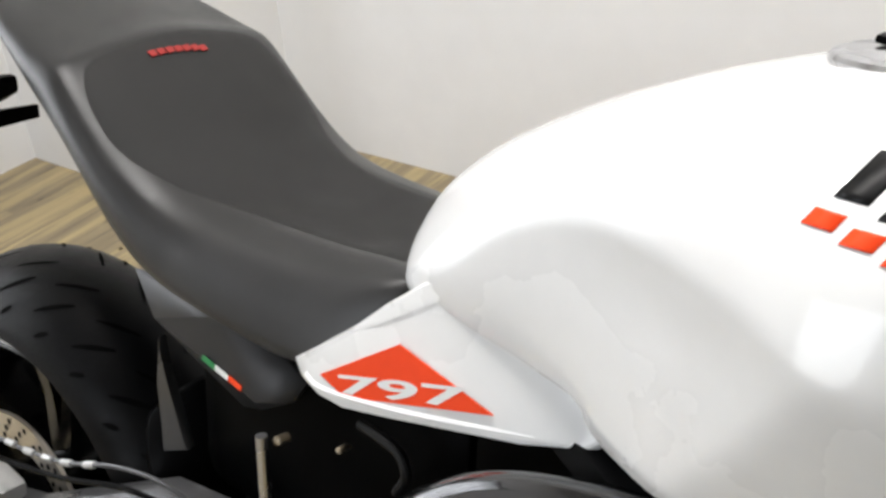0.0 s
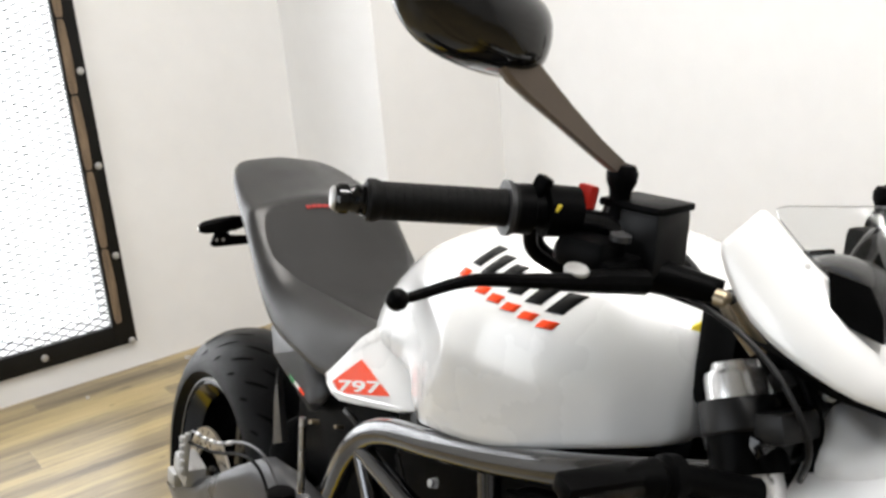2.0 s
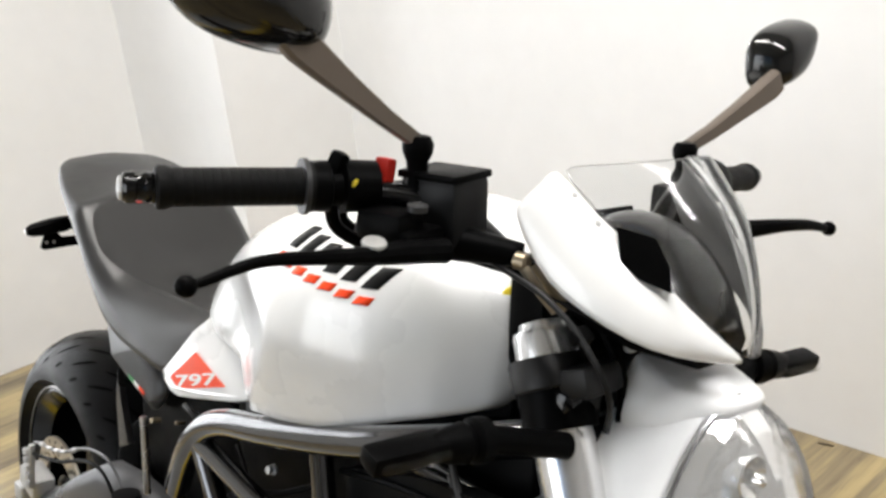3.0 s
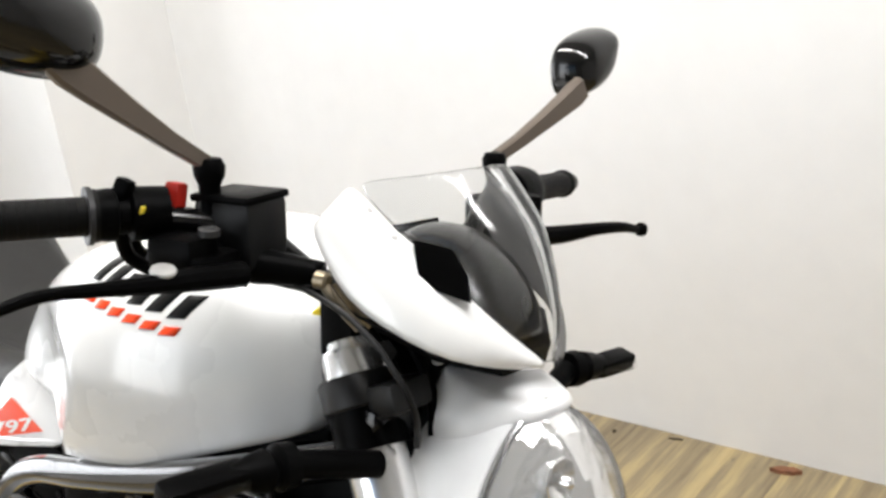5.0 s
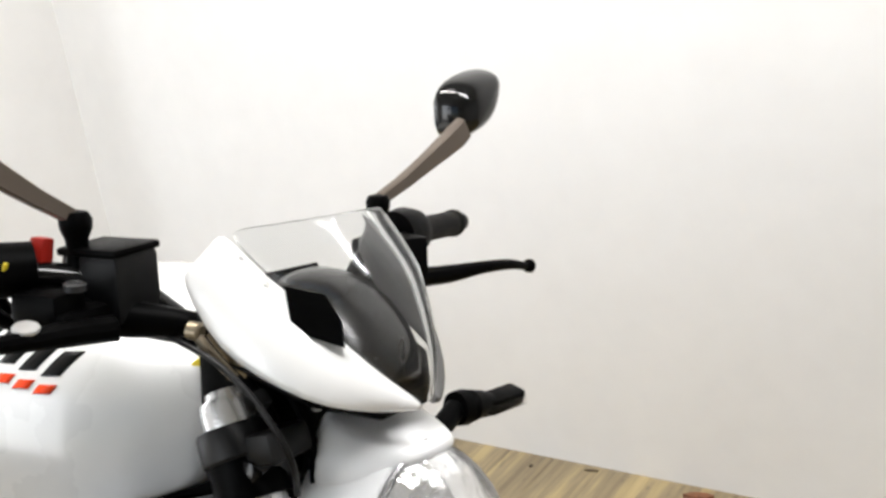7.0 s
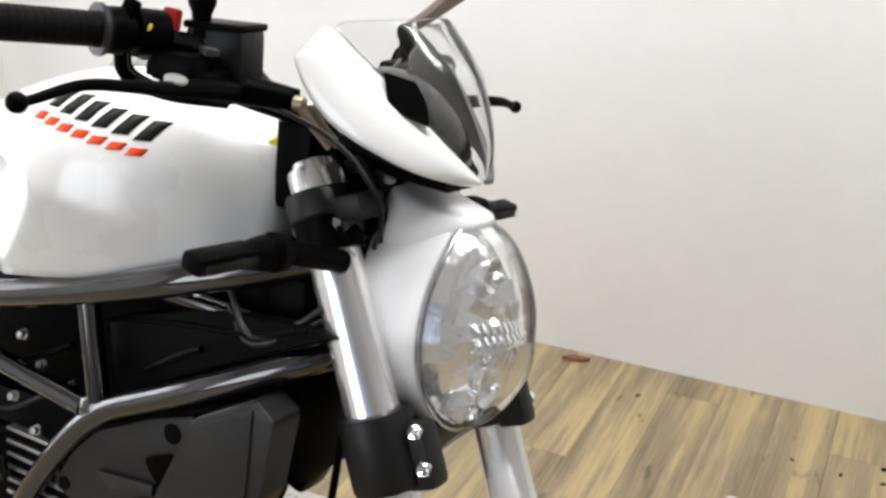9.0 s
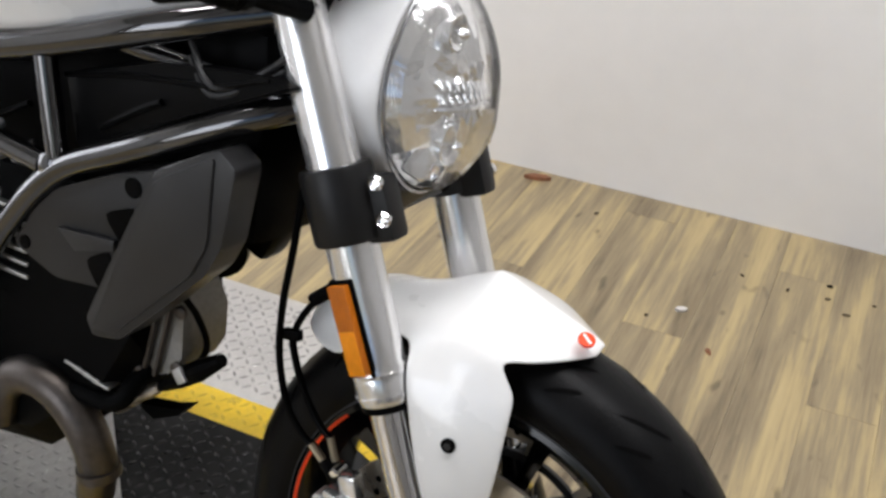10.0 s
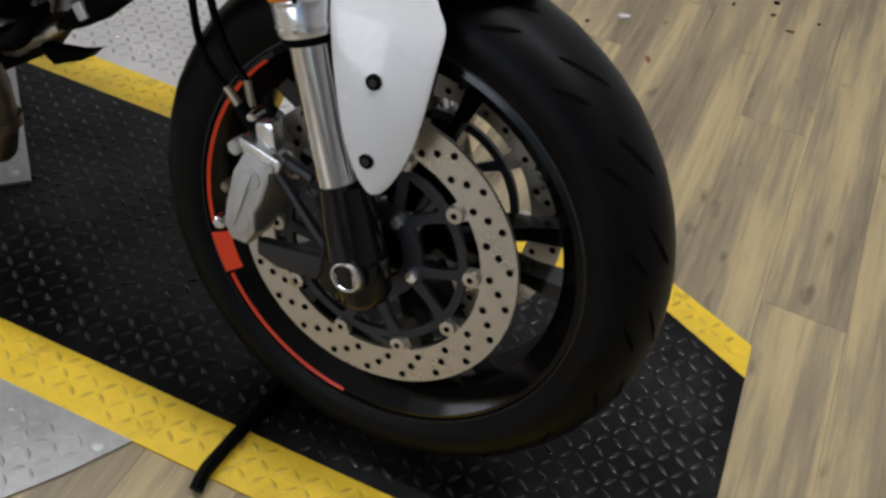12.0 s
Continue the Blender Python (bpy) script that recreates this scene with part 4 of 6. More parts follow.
fw = part("front_wheel", ring(FA, [(0.222, -0.052), (0.222, 0.052), (0.214, 0.054), (0.206, 0.045), (0.192, 0.030), (0.188, 0.0), (0.192, -0.030), (0.206, -0.045), (0.214, -0.054)], 96), BLACKMETAL, bike, "gloss black cast front wheel rim")
ty = tyre(FA, 0.292, 0.122, fw, "black sport tyre")
grooves(FA, 0.292, 0.122, ty, 20, 14, 24, 0.17)
grooves(FA, 0.292, 0.122, ty, 20, 44, 20, 0.11)
for a0, a1 in ((137, 200), (217, 268)):
    part("rim_tape", ring(FA, [(0.2160, -0.0548), (0.2160, -0.0553), (0.2125, -0.0535), (0.2125, -0.0527)], 60, a0, a1), RED, fw, "thin red rim tape")
part("rim_tape_block", ring(FA, [(0.2200, -0.0552), (0.2200, -0.0558), (0.1985, -0.0500), (0.1985, -0.0490)], 6, 203, 216), RED, fw, "red rim tape block")
part("rim_edge", ring(FA, [(0.2235, -0.0535), (0.2235, -0.0545), (0.2215, -0.0550), (0.2215, -0.0540)], 96), GREYPLASTIC, fw)
for k in range(10):
    a = radians(k // 2 * 72 + (10 if k % 2 else -10) + 12)
    d, t = Vector((math.cos(a), 0, math.sin(a))), Vector((-math.sin(a), 0, math.cos(a)))
    sp = [[FA + d * r + t * w + Vector((0, y, 0)) for w, y in ((-wd, -dp), (wd, -dp), (wd, dp), (-wd, dp))] for r, wd, dp in ((0.03, 0.011, 0.030), (0.09, 0.008, 0.020), (0.15, 0.0075, 0.014), (0.196, 0.011, 0.018))]
    part("spoke", loft(sp), BLACKMETAL, fw)
hub = part("hub", turned(FA + Vector((0, -0.062, 0)), (0, 1, 0), [(0, 0.03), (0, 0.052), (0.02, 0.048), (0.03, 0.036), (0.094, 0.036), (0.104, 0.048), (0.124, 0.052), (0.124, 0.03)], 36), BLACKMETAL, fw)
for s in (-1, 1):
    y = s * 0.066
    dc = disc(FA, y, 0.160, 0.121, fw, "drilled steel brake disc")
    part("carrier_ring", ring(Vector((0, y, FA.z)), [(0.106, -0.003), (0.106, 0.003), (0.097, 0.003), (0.097, -0.003)], 72), CARRIER, dc, "dark grey disc carrier")
    part("carrier_hub", ring(Vector((0, y, FA.z)), [(0.056, -0.004), (0.056, 0.004), (0.036, 0.004), (0.036, -0.004)], 48), CARRIER, dc)
    base = Vector((0, y, FA.z))
    polar = lambda r, deg, dy=0.0: base + Vector((r * math.cos(radians(deg)), dy, r * math.sin(radians(deg))))
    for k in range(10):
        a = k * 36 + 9.5
        lug = part("lug", loft([[polar(r, a + w, dy) for r, w in ((0.101, -4.2), (0.126, -5.0), (0.126, 5.0), (0.101, 4.2))] for dy in (-0.0026, 0.0026)]), STEEL, dc, "steel lug of the disc")
        part("button", turned(polar(0.112, a, s * 0.0085), (0, -s, 0), [(0, 0.003), (0.0006, 0.0085), (0.004, 0.0090), (0.011, 0.0090)], 18), STEEL, lug, "round disc button")
        part("button_bore", turned(polar(0.112, a, s * 0.0088), (0, -s, 0), [(0, 0.0001), (0, 0.0034), (0.002, 0.0034)], 12), BLACK, lug)
        mid = a + (18 if k % 2 else -18)
        arm = []
        for f, wd in ((0.0, 0.0085), (0.2, 0.0062), (0.55, 0.0050), (0.85, 0.0060), (1.0, 0.0085)):
            r, ang = 0.050 + (0.101 - 0.050) * f, mid + (a - mid) * (0.30 + 0.70 * f ** 0.8)
            d_, t_ = Vector((math.cos(radians(ang)), 0, math.sin(radians(ang)))), Vector((-math.sin(radians(ang)), 0, math.cos(radians(ang))))
            arm.append([base + d_ * r + t_ * w + Vector((0, dy, 0)) for w, dy in ((-wd, -0.0035), (wd, -0.0035), (wd, 0.0035), (-wd, 0.0035))])
        part("carrier_arm", loft(arm), CARRIER, dc)
    for j in range(5):
        bolt = polar(0.051, 63.5 + 72 * j)
        part("bolt_boss", turned(bolt + Vector((0, s * 0.006, 0)), (0, -s, 0), [(0, 0.008), (0.001, 0.0105), (0.010, 0.0105)], 16), CARRIER, dc)
        part("disc_bolt", turned(bolt + Vector((0, s * 0.012, 0)), (0, -s, 0), [(0, 0.002), (0.0005, 0.0062), (0.007, 0.0066)], 6), ALU, dc, "bright disc bolt")
axle = part("axle_cap", turned((0.006, -0.134, 0.300), (0, 1, 0), [(0, 0.0125), (-0.002, 0.0135), (-0.002, 0.0155), (0.001, 0.0175)], 28), STRUT, fw, "bright ring of the hollow front axle")
part("axle_sleeve", turned((0.006, -0.1335, 0.300), (0, 1, 0), [(0, 0.0165), (0.0005, 0.0210), (0.02, 0.0225)], 28), BLACKMETAL, axle)
part("axle_bore", turned((0.006, -0.1335, 0.300), (0, 1, 0), [(0.004, 0.0001), (0.004, 0.0135), (-0.0005, 0.0140)], 20), BLACK, axle)

rw = part("rear_wheel", ring(RA, [(0.211, -0.074), (0.211, 0.074), (0.202, 0.076), (0.192, 0.066), (0.178, 0.050), (0.174, 0.0), (0.178, -0.050), (0.192, -0.066), (0.202, -0.076)], 96), BLACKMETAL, bike, "gloss black cast rear wheel rim")
rty = tyre(RA, 0.300, 0.184, rw, "wide black sport tyre", 0.69)
grooves(RA, 0.300, 0.184, rty, 24, 10, 17, 0.15)
grooves(RA, 0.300, 0.184, rty, 24, 30, 22, 0.13)
grooves(RA, 0.300, 0.184, rty, 24, 58, 10, 0.05)
part("rim_edge", ring(RA, [(0.2125, -0.0765), (0.2125, -0.0775), (0.2095, -0.0780), (0.2095, -0.0770)], 96), CASTALU, rw)
part("rim_tape", ring(RA, [(0.2075, -0.0768), (0.2075, -0.0773), (0.2035, -0.0777), (0.2035, -0.0769)], 40, 178, 245), RED, rw, "thin red rim tape")
for k in range(10):
    a = radians(k // 2 * 72 + (10 if k % 2 else -10) + 30)
    d, t = Vector((math.cos(a), 0, math.sin(a))), Vector((-math.sin(a), 0, math.cos(a)))
    part("spoke", loft([[RA + d * r + t * w + Vector((0, y, 0)) for w, y in ((-wd, -dp), (wd, -dp), (wd, dp), (-wd, dp))] for r, wd, dp in ((0.04, 0.013, 0.034), (0.12, 0.009, 0.022), (0.182, 0.012, 0.024))]), BLACKMETAL, rw)
part("hub", turned(RA + Vector((0, -0.08, 0)), (0, 1, 0), [(0, 0.03), (0, 0.05), (0.03, 0.045), (0.13, 0.045), (0.16, 0.05), (0.16, 0.03)], 32), BLACKMETAL, rw)
disc(RA, -0.088, 0.1225, 0.085, rw, "rear brake disc")

# fork: legs, clamps, reflectors
FORK = Vector((-0.398, 0, 1)).normalized()
for s in (-1, 1):
    at = lambda z, dy=0.0, dx=0.0: Vector((-0.030 - (z - 0.376) * 0.398 + dx, s * (0.105 + dy), z))
    leg = part("fork_leg", turned(at(0.515), FORK, [(0, 0.0275), (0.003, 0.0285), (0.036, 0.0285), (0.040, 0.0262), (0.10, 0.0262), (0.205, 0.0262)], 28), ALU, bike, "silver fork leg")
    low, high = at(0.690), at(0.905, -0.029, -0.024)
    UPPER = (high - low).normalized()
    part("upper_tube", turned(low, UPPER, [(0, 0.0262), ((high - low).length, 0.0258)], 28), ALU, leg, "silver upper fork tube")
    part("stanchion", turned(at(0.330), FORK, [(0, 0.0212), (0.215, 0.0212)], 24), CHROME, leg, "chrome fork tube")
    part("dust_seal", turned(at(0.508), FORK, [(0, 0.024), (0, 0.0265), (0.009, 0.0265)], 24), BLACK, leg)
    foot = part("fork_foot", turned(at(0.262, 0, 0.004), FORK, [(0, 0.022), (0.01, 0.029), (0.05, 0.031), (0.085, 0.029), (0.128, 0.0255), (0.130, 0.021)], 24), BLACKMETAL, leg, "black cast fork foot")
    part("axle_clamp", block(Matrix.Translation((0.002, s * 0.108, 0.292)), (0.062, 0.038, 0.058), 0.012, 3), BLACKMETAL, foot)
    part("caliper_bracket", slab([(-0.030, s * 0.098, 0.292), (-0.112, s * 0.094, 0.271), (-0.110, s * 0.094, 0.256), (-0.085, s * 0.094, 0.250), (-0.035, s * 0.098, 0.262)], (0, s, 0), 0.014, 0.003), GREYPLASTIC, foot, "dark grey caliper arm")
    part("caliper_strut", tube([(-0.036, s * 0.104, 0.302), (-0.104, s * 0.100, 0.358)], 0.0052, 8), GREYPLASTIC, foot)
    part("caliper_strut", tube([(-0.050, s * 0.102, 0.312), (-0.104, s * 0.096, 0.352)], 0.0040, 8), STRUT, foot)
    part("caliper_strut", tube([(-0.062, s * 0.100, 0.367), (-0.100, s * 0.098, 0.373)], 0.0065, 8), GREYPLASTIC, foot)
    part("fork_cap", turned(high, UPPER, [(0, 0.0265), (0.033, 0.0265), (0.037, 0.0250), (0.038, 0.0200), (0.044, 0.0190), (0.045, 0.0120), (0.042, 0.011), (0.042, 0.0)], 28), ALU, leg, "silver fork cap")
    part("upper_clamp", turned(high - UPPER * 0.013, UPPER, [(0, 0.025), (0, 0.0325), (0.002, 0.0340), (0.024, 0.0340), (0.027, 0.0325), (0.027, 0.025)], 28), CLAMP, leg, "black fork clamp")
    part("clamp_nose", block(Matrix.Translation(high + Vector((0.036, -s * 0.004, 0.006))) @ pose(0, 0, 0, 0, -18), (0.040, 0.046, 0.026), 0.008), CLAMP, leg)
    part("clamp_band", turned(high - UPPER * 0.046, UPPER, [(0, 0.025), (0, 0.0310), (0.033, 0.0310), (0.033, 0.025)], 28), BLACK, leg)
    lc = part("lower_clamp", turned(at(0.664), FORK, [(0, 0.027), (0, 0.0335), (0.003, 0.0350), (0.068, 0.0350), (0.072, 0.0335), (0.072, 0.027)], 28), CLAMP, leg, "black lower fork clamp")
    lug = part("clamp_lug", block(Matrix.Translation(at(0.700, -0.010, 0.036)) @ pose(0, 0, 0, 0, -22), (0.036, 0.030, 0.064), 0.008), CLAMP, leg)
    for z in (0.700, 0.732):
        part("clamp_bolt", turned(at(z - 0.004, 0.004, 0.048), (0.25, s, 0.1), [(0, 0.0072), (0.005, 0.0072), (0.007, 0.0055), (0.004, 0.003), (0.004, 0)], 14), CHROME, lug, "bright clamp bolt")
    # reflector
    c = at(0.587, 0.029, -0.005)
    rot = Matrix.Translation(c) @ pose(0, 0, 0, 0, -23.5, 0) @ pose(0, 0, 0, 0, 0, s * 8)
    ref = part("reflector", block(rot, (0.0225, 0.009, 0.090), 0.002), AMBERDARK, leg, "amber side reflector")
    part("reflector_cell", block(rot @ Matrix.Translation((0, s * 0.0008, -0.0215)), (0.0205, 0.009, 0.0445), 0.0015), AMBER, ref, "bright lower reflector cell")
    part("reflector_back", block(rot @ Matrix.Translation((0, -s * 0.006, 0)), (0.029, 0.006, 0.099), 0.002), BLACK, leg)
    # caliper
    shape = [(-0.104, 0.372), (-0.135, 0.375), (-0.146, 0.347), (-0.151, 0.306), (-0.151, 0.275), (-0.139, 0.260), (-0.121, 0.262), (-0.111, 0.283), (-0.114, 0.304), (-0.106, 0.328), (-0.102, 0.352)]
    mx_, mz_ = -0.127, 0.318
    grown = lambda k, w: [Vector((mx_ + (x - mx_) * k, s * (0.0885 + w), mz_ + (z - mz_) * k)) for x, z in shape]
    cal = part("brake_caliper", loft([grown(0.80, 0.026), grown(0.92, 0.0245), grown(0.99, 0.018), grown(1.0, 0.006), grown(1.0, -0.030)]), CASTALU, bike, "cast aluminium brake caliper", smooth=30)
    part("caliper_rib", loft([[Vector((x, s * y_, z)) for x, y_, z in ((cx - w, 0.112, cz), (cx - w * 0.7, h, cz), (cx + w * 0.7, h, cz), (cx + w, 0.112, cz))] for cx, cz, w, h in ((-0.139, 0.283, 0.0050, 0.1165), (-0.136, 0.300, 0.0062, 0.1185), (-0.129, 0.335, 0.0062, 0.1185), (-0.125, 0.352, 0.0050, 0.1165))]), CASTALU, cal)
    for x, z in ((-0.124, 0.345), (-0.130, 0.290)):
        part("piston_cover", turned((x, s * 0.104, z), (0, s, 0), [(0, 0.0155), (0.009, 0.0145), (0.0115, 0.011), (0.0115, 0)], 20), CASTALU, cal)
    part("bracket_bar", block(Matrix.Translation((-0.119, s * 0.100, 0.373)) @ pose(0, 0, 0, 0, 10), (0.052, 0.026, 0.016), 0.005), ALU, cal, "bright caliper mount")
    part("bracket_tower", block(Matrix.Translation((-0.118, s * 0.096, 0.391)) @ pose(0, 0, 0, 0, -16), (0.022, 0.020, 0.032), 0.006), ALU, cal)
    for x, z, m_, r in ((-0.146, 0.371, CASTALU, 0.0080), (-0.104, 0.366, CASTALU, 0.0065), (-0.156, 0.276, CHROME, 0.0072), (-0.152, 0.322, BRASS, 0.0055), (-0.131, 0.412, CHROME, 0.0050)):
        part("caliper_bolt", turned((x, s * 0.106, z), (0, s, 0), [(-0.010, r), (0.008, r), (0.010, r * 0.7), (0.010, 0)], 12), m_, cal)
    part("hose_joint", tube([(-0.136, s * 0.100, 0.396), (-0.153, s * 0.098, 0.411)], 0.0080, 10), DARKMETAL, cal)
    part("hose_fitting", tube([(-0.152, s * 0.100, 0.409), (-0.170, s * 0.100, 0.424)], 0.0048, 10), BRASS, cal, "dull brass hose fitting")
    part("hose_fitting", tube([(-0.142, s * 0.095, 0.412), (-0.152, s * 0.093, 0.436)], 0.0044, 10), BRASS, cal, "dull brass hose fitting")
    for r0, r1, z in ((0.0270, 0.0292, 0.520), (0.0270, 0.0294, 0.541)):
        part("collar_ring", turned(at(z), FORK, [(0, r0), (0.0005, r1), (0.004, r1), (0.0045, r0)], 28), CHROME, leg)

part("lower_yoke", box((-0.205, -0.105, 0.672), (-0.135, 0.105, 0.712), 0.012), BLACKMETAL, bike, "black lower fork yoke")
part("upper_yoke", box((-0.285, -0.100, 0.872), (-0.225, 0.100, 0.905), 0.010), BLACKMETAL, bike, "black upper fork yoke")
part("steering_head", tube([(-0.205, 0, 0.66), (-0.295, 0, 0.87)], 0.034, 20), BLACKMETAL, bike)

# front mudguard: arched shell over the tyre with a flank down each fork leg
fend = bmesh.new()
fold = fend.edges.layers.float.new("crease_edge")
# stations from the tail to the pointed front: angle, half width, height of the ridge over the axle, fall from ridge to edge
STN = ((129.5, 0.082, 0.340, 0.024), (125.5, 0.086, 0.338, 0.064), (119, 0.084, 0.330, 0.044), (113, 0.077, 0.3225, 0.029), (105.5, 0.083, 0.3225, 0.031), (100, 0.088, 0.3310, 0.036), (95.2, 0.090, 0.3400, 0.043), (92, 0.090, 0.3330, 0.040), (87.5, 0.086, 0.3235, 0.034), (83, 0.070, 0.3175, 0.029), (78, 0.042, 0.3135, 0.020), (73.5, 0.012, 0.3105, 0.008))
stations = []
for deg, half, ridge, fall in STN:
    a, bend = radians(deg), 2.6 if deg > 118 else 1.12
    row = []
    for k in range(-4, 5):
        f = k / 4
        rr = ridge - fall * abs(f) ** bend
        row.append(Vector((rr * math.cos(a), half * f, FA.z + rr * math.sin(a))))
    stations.append(row)
vs = [[fend.verts.new(p) for p in r] for r in stations]
for a, b in zip(vs, vs[1:]):
    for i in range(8):
        fend.faces.new((a[i], a[i + 1], b[i + 1], b[i]))
for a, b in zip(vs[4:], vs[5:]):
    fend.edges.get((a[4], b[4]))[fold] = 0.75
for a, b in zip(vs[:8], vs[1:8]):
    for e in (1, 7):
        fend.edges.get((a[e], b[e]))[fold] = 0.25
for i in range(8):
    fend.edges.get((vs[6][i], vs[6][i + 1]))[fold] = 0.8
# flanks run down from the shell's edge between the fifth and ninth stations
for s, edge in ((-1, 0), (1, 8)):
    prev = [vs[k][edge] for k in range(4, 9)]
    for z, x0, x1, y0, y1 in ((0.560, -0.071, 0.0385, 0.104, 0.086), (0.545, -0.066, 0.0400, 0.112, 0.094), (0.505, -0.052, 0.0410, 0.119, 0.103), (0.460, -0.036, 0.0400, 0.122, 0.107),
                              (0.428, -0.024, 0.034, 0.121, 0.108), (0.402, -0.010, 0.024, 0.118, 0.110), (0.390, 0.004, 0.015, 0.115, 0.112)):
        row = [fend.verts.new((x0 + (x1 - x0) * f, s * (y0 + (y1 - y0) * f + 0.005 * math.sin(math.pi * f)), z)) for f in (0, 0.25, 0.5, 0.75, 1)]
        for i in range(4):
            fend.faces.new((prev[i], prev[i + 1], row[i + 1], row[i]))
        prev = row
guard = part("front_mudguard", fend, WHITE, bike, "white plastic front mudguard", sub=2, solid=0.004)
for s in (-1, 1):
    for x, z, y in ((-0.008, 0.500, 0.1195), (0.000, 0.424, 0.1225)):
        hole = part("screw_hole", turned((x, s * (y + 0.0012), z), (0, -s, 0), [(0, 0.0060), (0.0006, 0.0074), (0.004, 0.0074)], 18), BLACK, guard)
        part("screw", turned((x, s * (y + 0.0018), z), (0, -s, 0), [(0, 0.001), (0, 0.0040), (0.002, 0.0040)], 6), GREYPLASTIC, hole)
NB = Vector((0.26, -0.36, 0.90)).normalized()
badge = part("badge", turned(Vector((0.0755, -0.0245, 0.6062)), NB, [(-0.002, 0.0085), (0.0008, 0.0085), (0.0012, 0.0076), (0.0012, 0)], 24), RED, guard, "small round red badge")
part("badge_mark", block(Matrix.Translation(Vector((0.0755, -0.0245, 0.6062)) + NB * 0.0013) @ NB.to_track_quat("Z", "Y").to_matrix().to_4x4() @ pose(0, 0, 0, 0, 0, 25), (0.0028, 0.0125, 0.0008), 0.0003), DECALWHITE, badge, "pale mark")

# headlight
HC, HN, HU = Vector((-0.140, 0.010, 0.798)), Vector((0.9987, 0, 0.05)), Vector((-0.05, 0, 0.9987))
def egg(scale, depth, up=0.0):
    out = []
    for k in range(32):
        t = 2 * math.pi * k / 32
        v = math.sin(t)
        w = 0.086 * math.cos(t) * (1 - 0.16 * v * abs(v) - 0.10 * (v > 0) * v)
        if v < 0:
            w *= 1 - 0.22 * v * v
        out.append(HC + HN * (depth - 0.007 * math.cos(t) ** 2) + HU * (0.108 * v * scale + up) + Vector((0, 1, 0)) * w * scale)
    return out
def open_loft(rings):
    """A loft closed at its first ring only."""
    bm = loft(rings, caps=False)
    bm.verts.ensure_lookup_table()
    bm.faces.new([bm.verts[i] for i in range(len(rings[0]))])
    return bm
shell = part("headlight_shell", open_loft([egg(0.62, -0.128, 0.012), egg(0.88, -0.116, 0.010), egg(1.04, -0.086, 0.006), egg(1.085, -0.045, 0.002), egg(1.07, -0.008), egg(1.03, 0.0), egg(0.985, -0.004), egg(0.97, -0.030)]), SILVER_PAINT, bike, "silver white headlight shell", sub=1)
random.seed(5)
facets = [[p + HN * random.uniform(-0.0035, 0.0025) for p in egg(k, d)] for k, d in ((0.14, 0.050), (0.30, 0.049), (0.50, 0.042), (0.68, 0.033), (0.80, 0.025), (0.90, 0.015))]
part("reflector_bowl", open_loft([*facets, egg(0.97, 0.003), egg(0.985, -0.005)]), REFLECTOR, shell, "faceted chrome headlight reflector", smooth=8)
lens = part("lens", open_loft([egg(0.14, 0.073, -0.006), egg(0.38, 0.067, -0.004), egg(0.68, 0.050), egg(0.88, 0.034), egg(0.985, 0.016), egg(1.0, 0.000)]), LENS, shell, "clear headlight lens", sub=1)
lens.visible_shadow = False
part("lens_rim", tube([*egg(1.012, 0.002), egg(1.012, 0.002)[0]], 0.0019, 6, 1, False), STRUT, shell)
def on_lamp(u, w, d):
    return HC + HU * u + Vector((0, w, 0)) + HN * d
for u, w, r in ((0.060, -0.030, 0.018), (-0.046, -0.034, 0.022)):
    bowl = part("bulb_bowl", turned(on_lamp(u, w, 0.026 if u > 0 else 0.031), HN, [(0, 0.004), (0.002, r * 0.7), (0.012, r), (0.013, r * 0.94), (0.006, r * 0.6), (0.003, 0.004)], 24), REFLECTOR, shell, "round chrome bulb bowl")
    part("bulb", turned(on_lamp(u, w, 0.028 if u > 0 else 0.033), HN, [(0, 0.006), (0.014, 0.006), (0.020, 0.0045), (0.023, 0)], 14), ALU, bowl)
for r_ in range(2):
    for k in range(9):
        part("reflector_rib", block(Matrix.Translation(on_lamp(0.012 - 0.0135 * r_ - 0.0010 * k * (1 - r_), -0.050 + k * 0.0082, 0.049 + 0.003 * r_ - 0.0004 * (k - 6) ** 2)) @ pose(0, 0, 0, 0, -35), (0.006, 0.0048, 0.0115), 0.0015), (REFLECTOR, ALU)[(k + r_) % 2] if r_ == 0 else REFLECTOR, shell)
part("divider_shelf", slab([on_lamp(-0.013, w, d) for w, d in ((-0.052, 0.025), (0.052, 0.025), (0.046, 0.042), (0.022, 0.054), (-0.022, 0.054), (-0.046, 0.042))], HU, 0.0022, 0.0008), REFLECTOR, shell, "bright divider across the lamp")
part("lower_reflector", loft([[on_lamp(u, w * (1 - 0.25 * abs(f)), d + 0.010 * f * f) for f, w in ((-1, -0.052), (-0.5, -0.030), (0, -0.002), (0.5, 0.028), (1, 0.052))] + [on_lamp(u - 0.002, w * (1 - 0.25 * abs(f)), d - 0.006) for f, w in ((1, 0.052), (0.5, 0.028), (0, -0.002), (-0.5, -0.030), (-1, -0.052))] for u, d in ((-0.020, 0.043), (-0.045, 0.040), (-0.070, 0.031), (-0.090, 0.018))]), REFLECTOR, shell, "bright lower reflector", smooth=20)
random.seed(12)
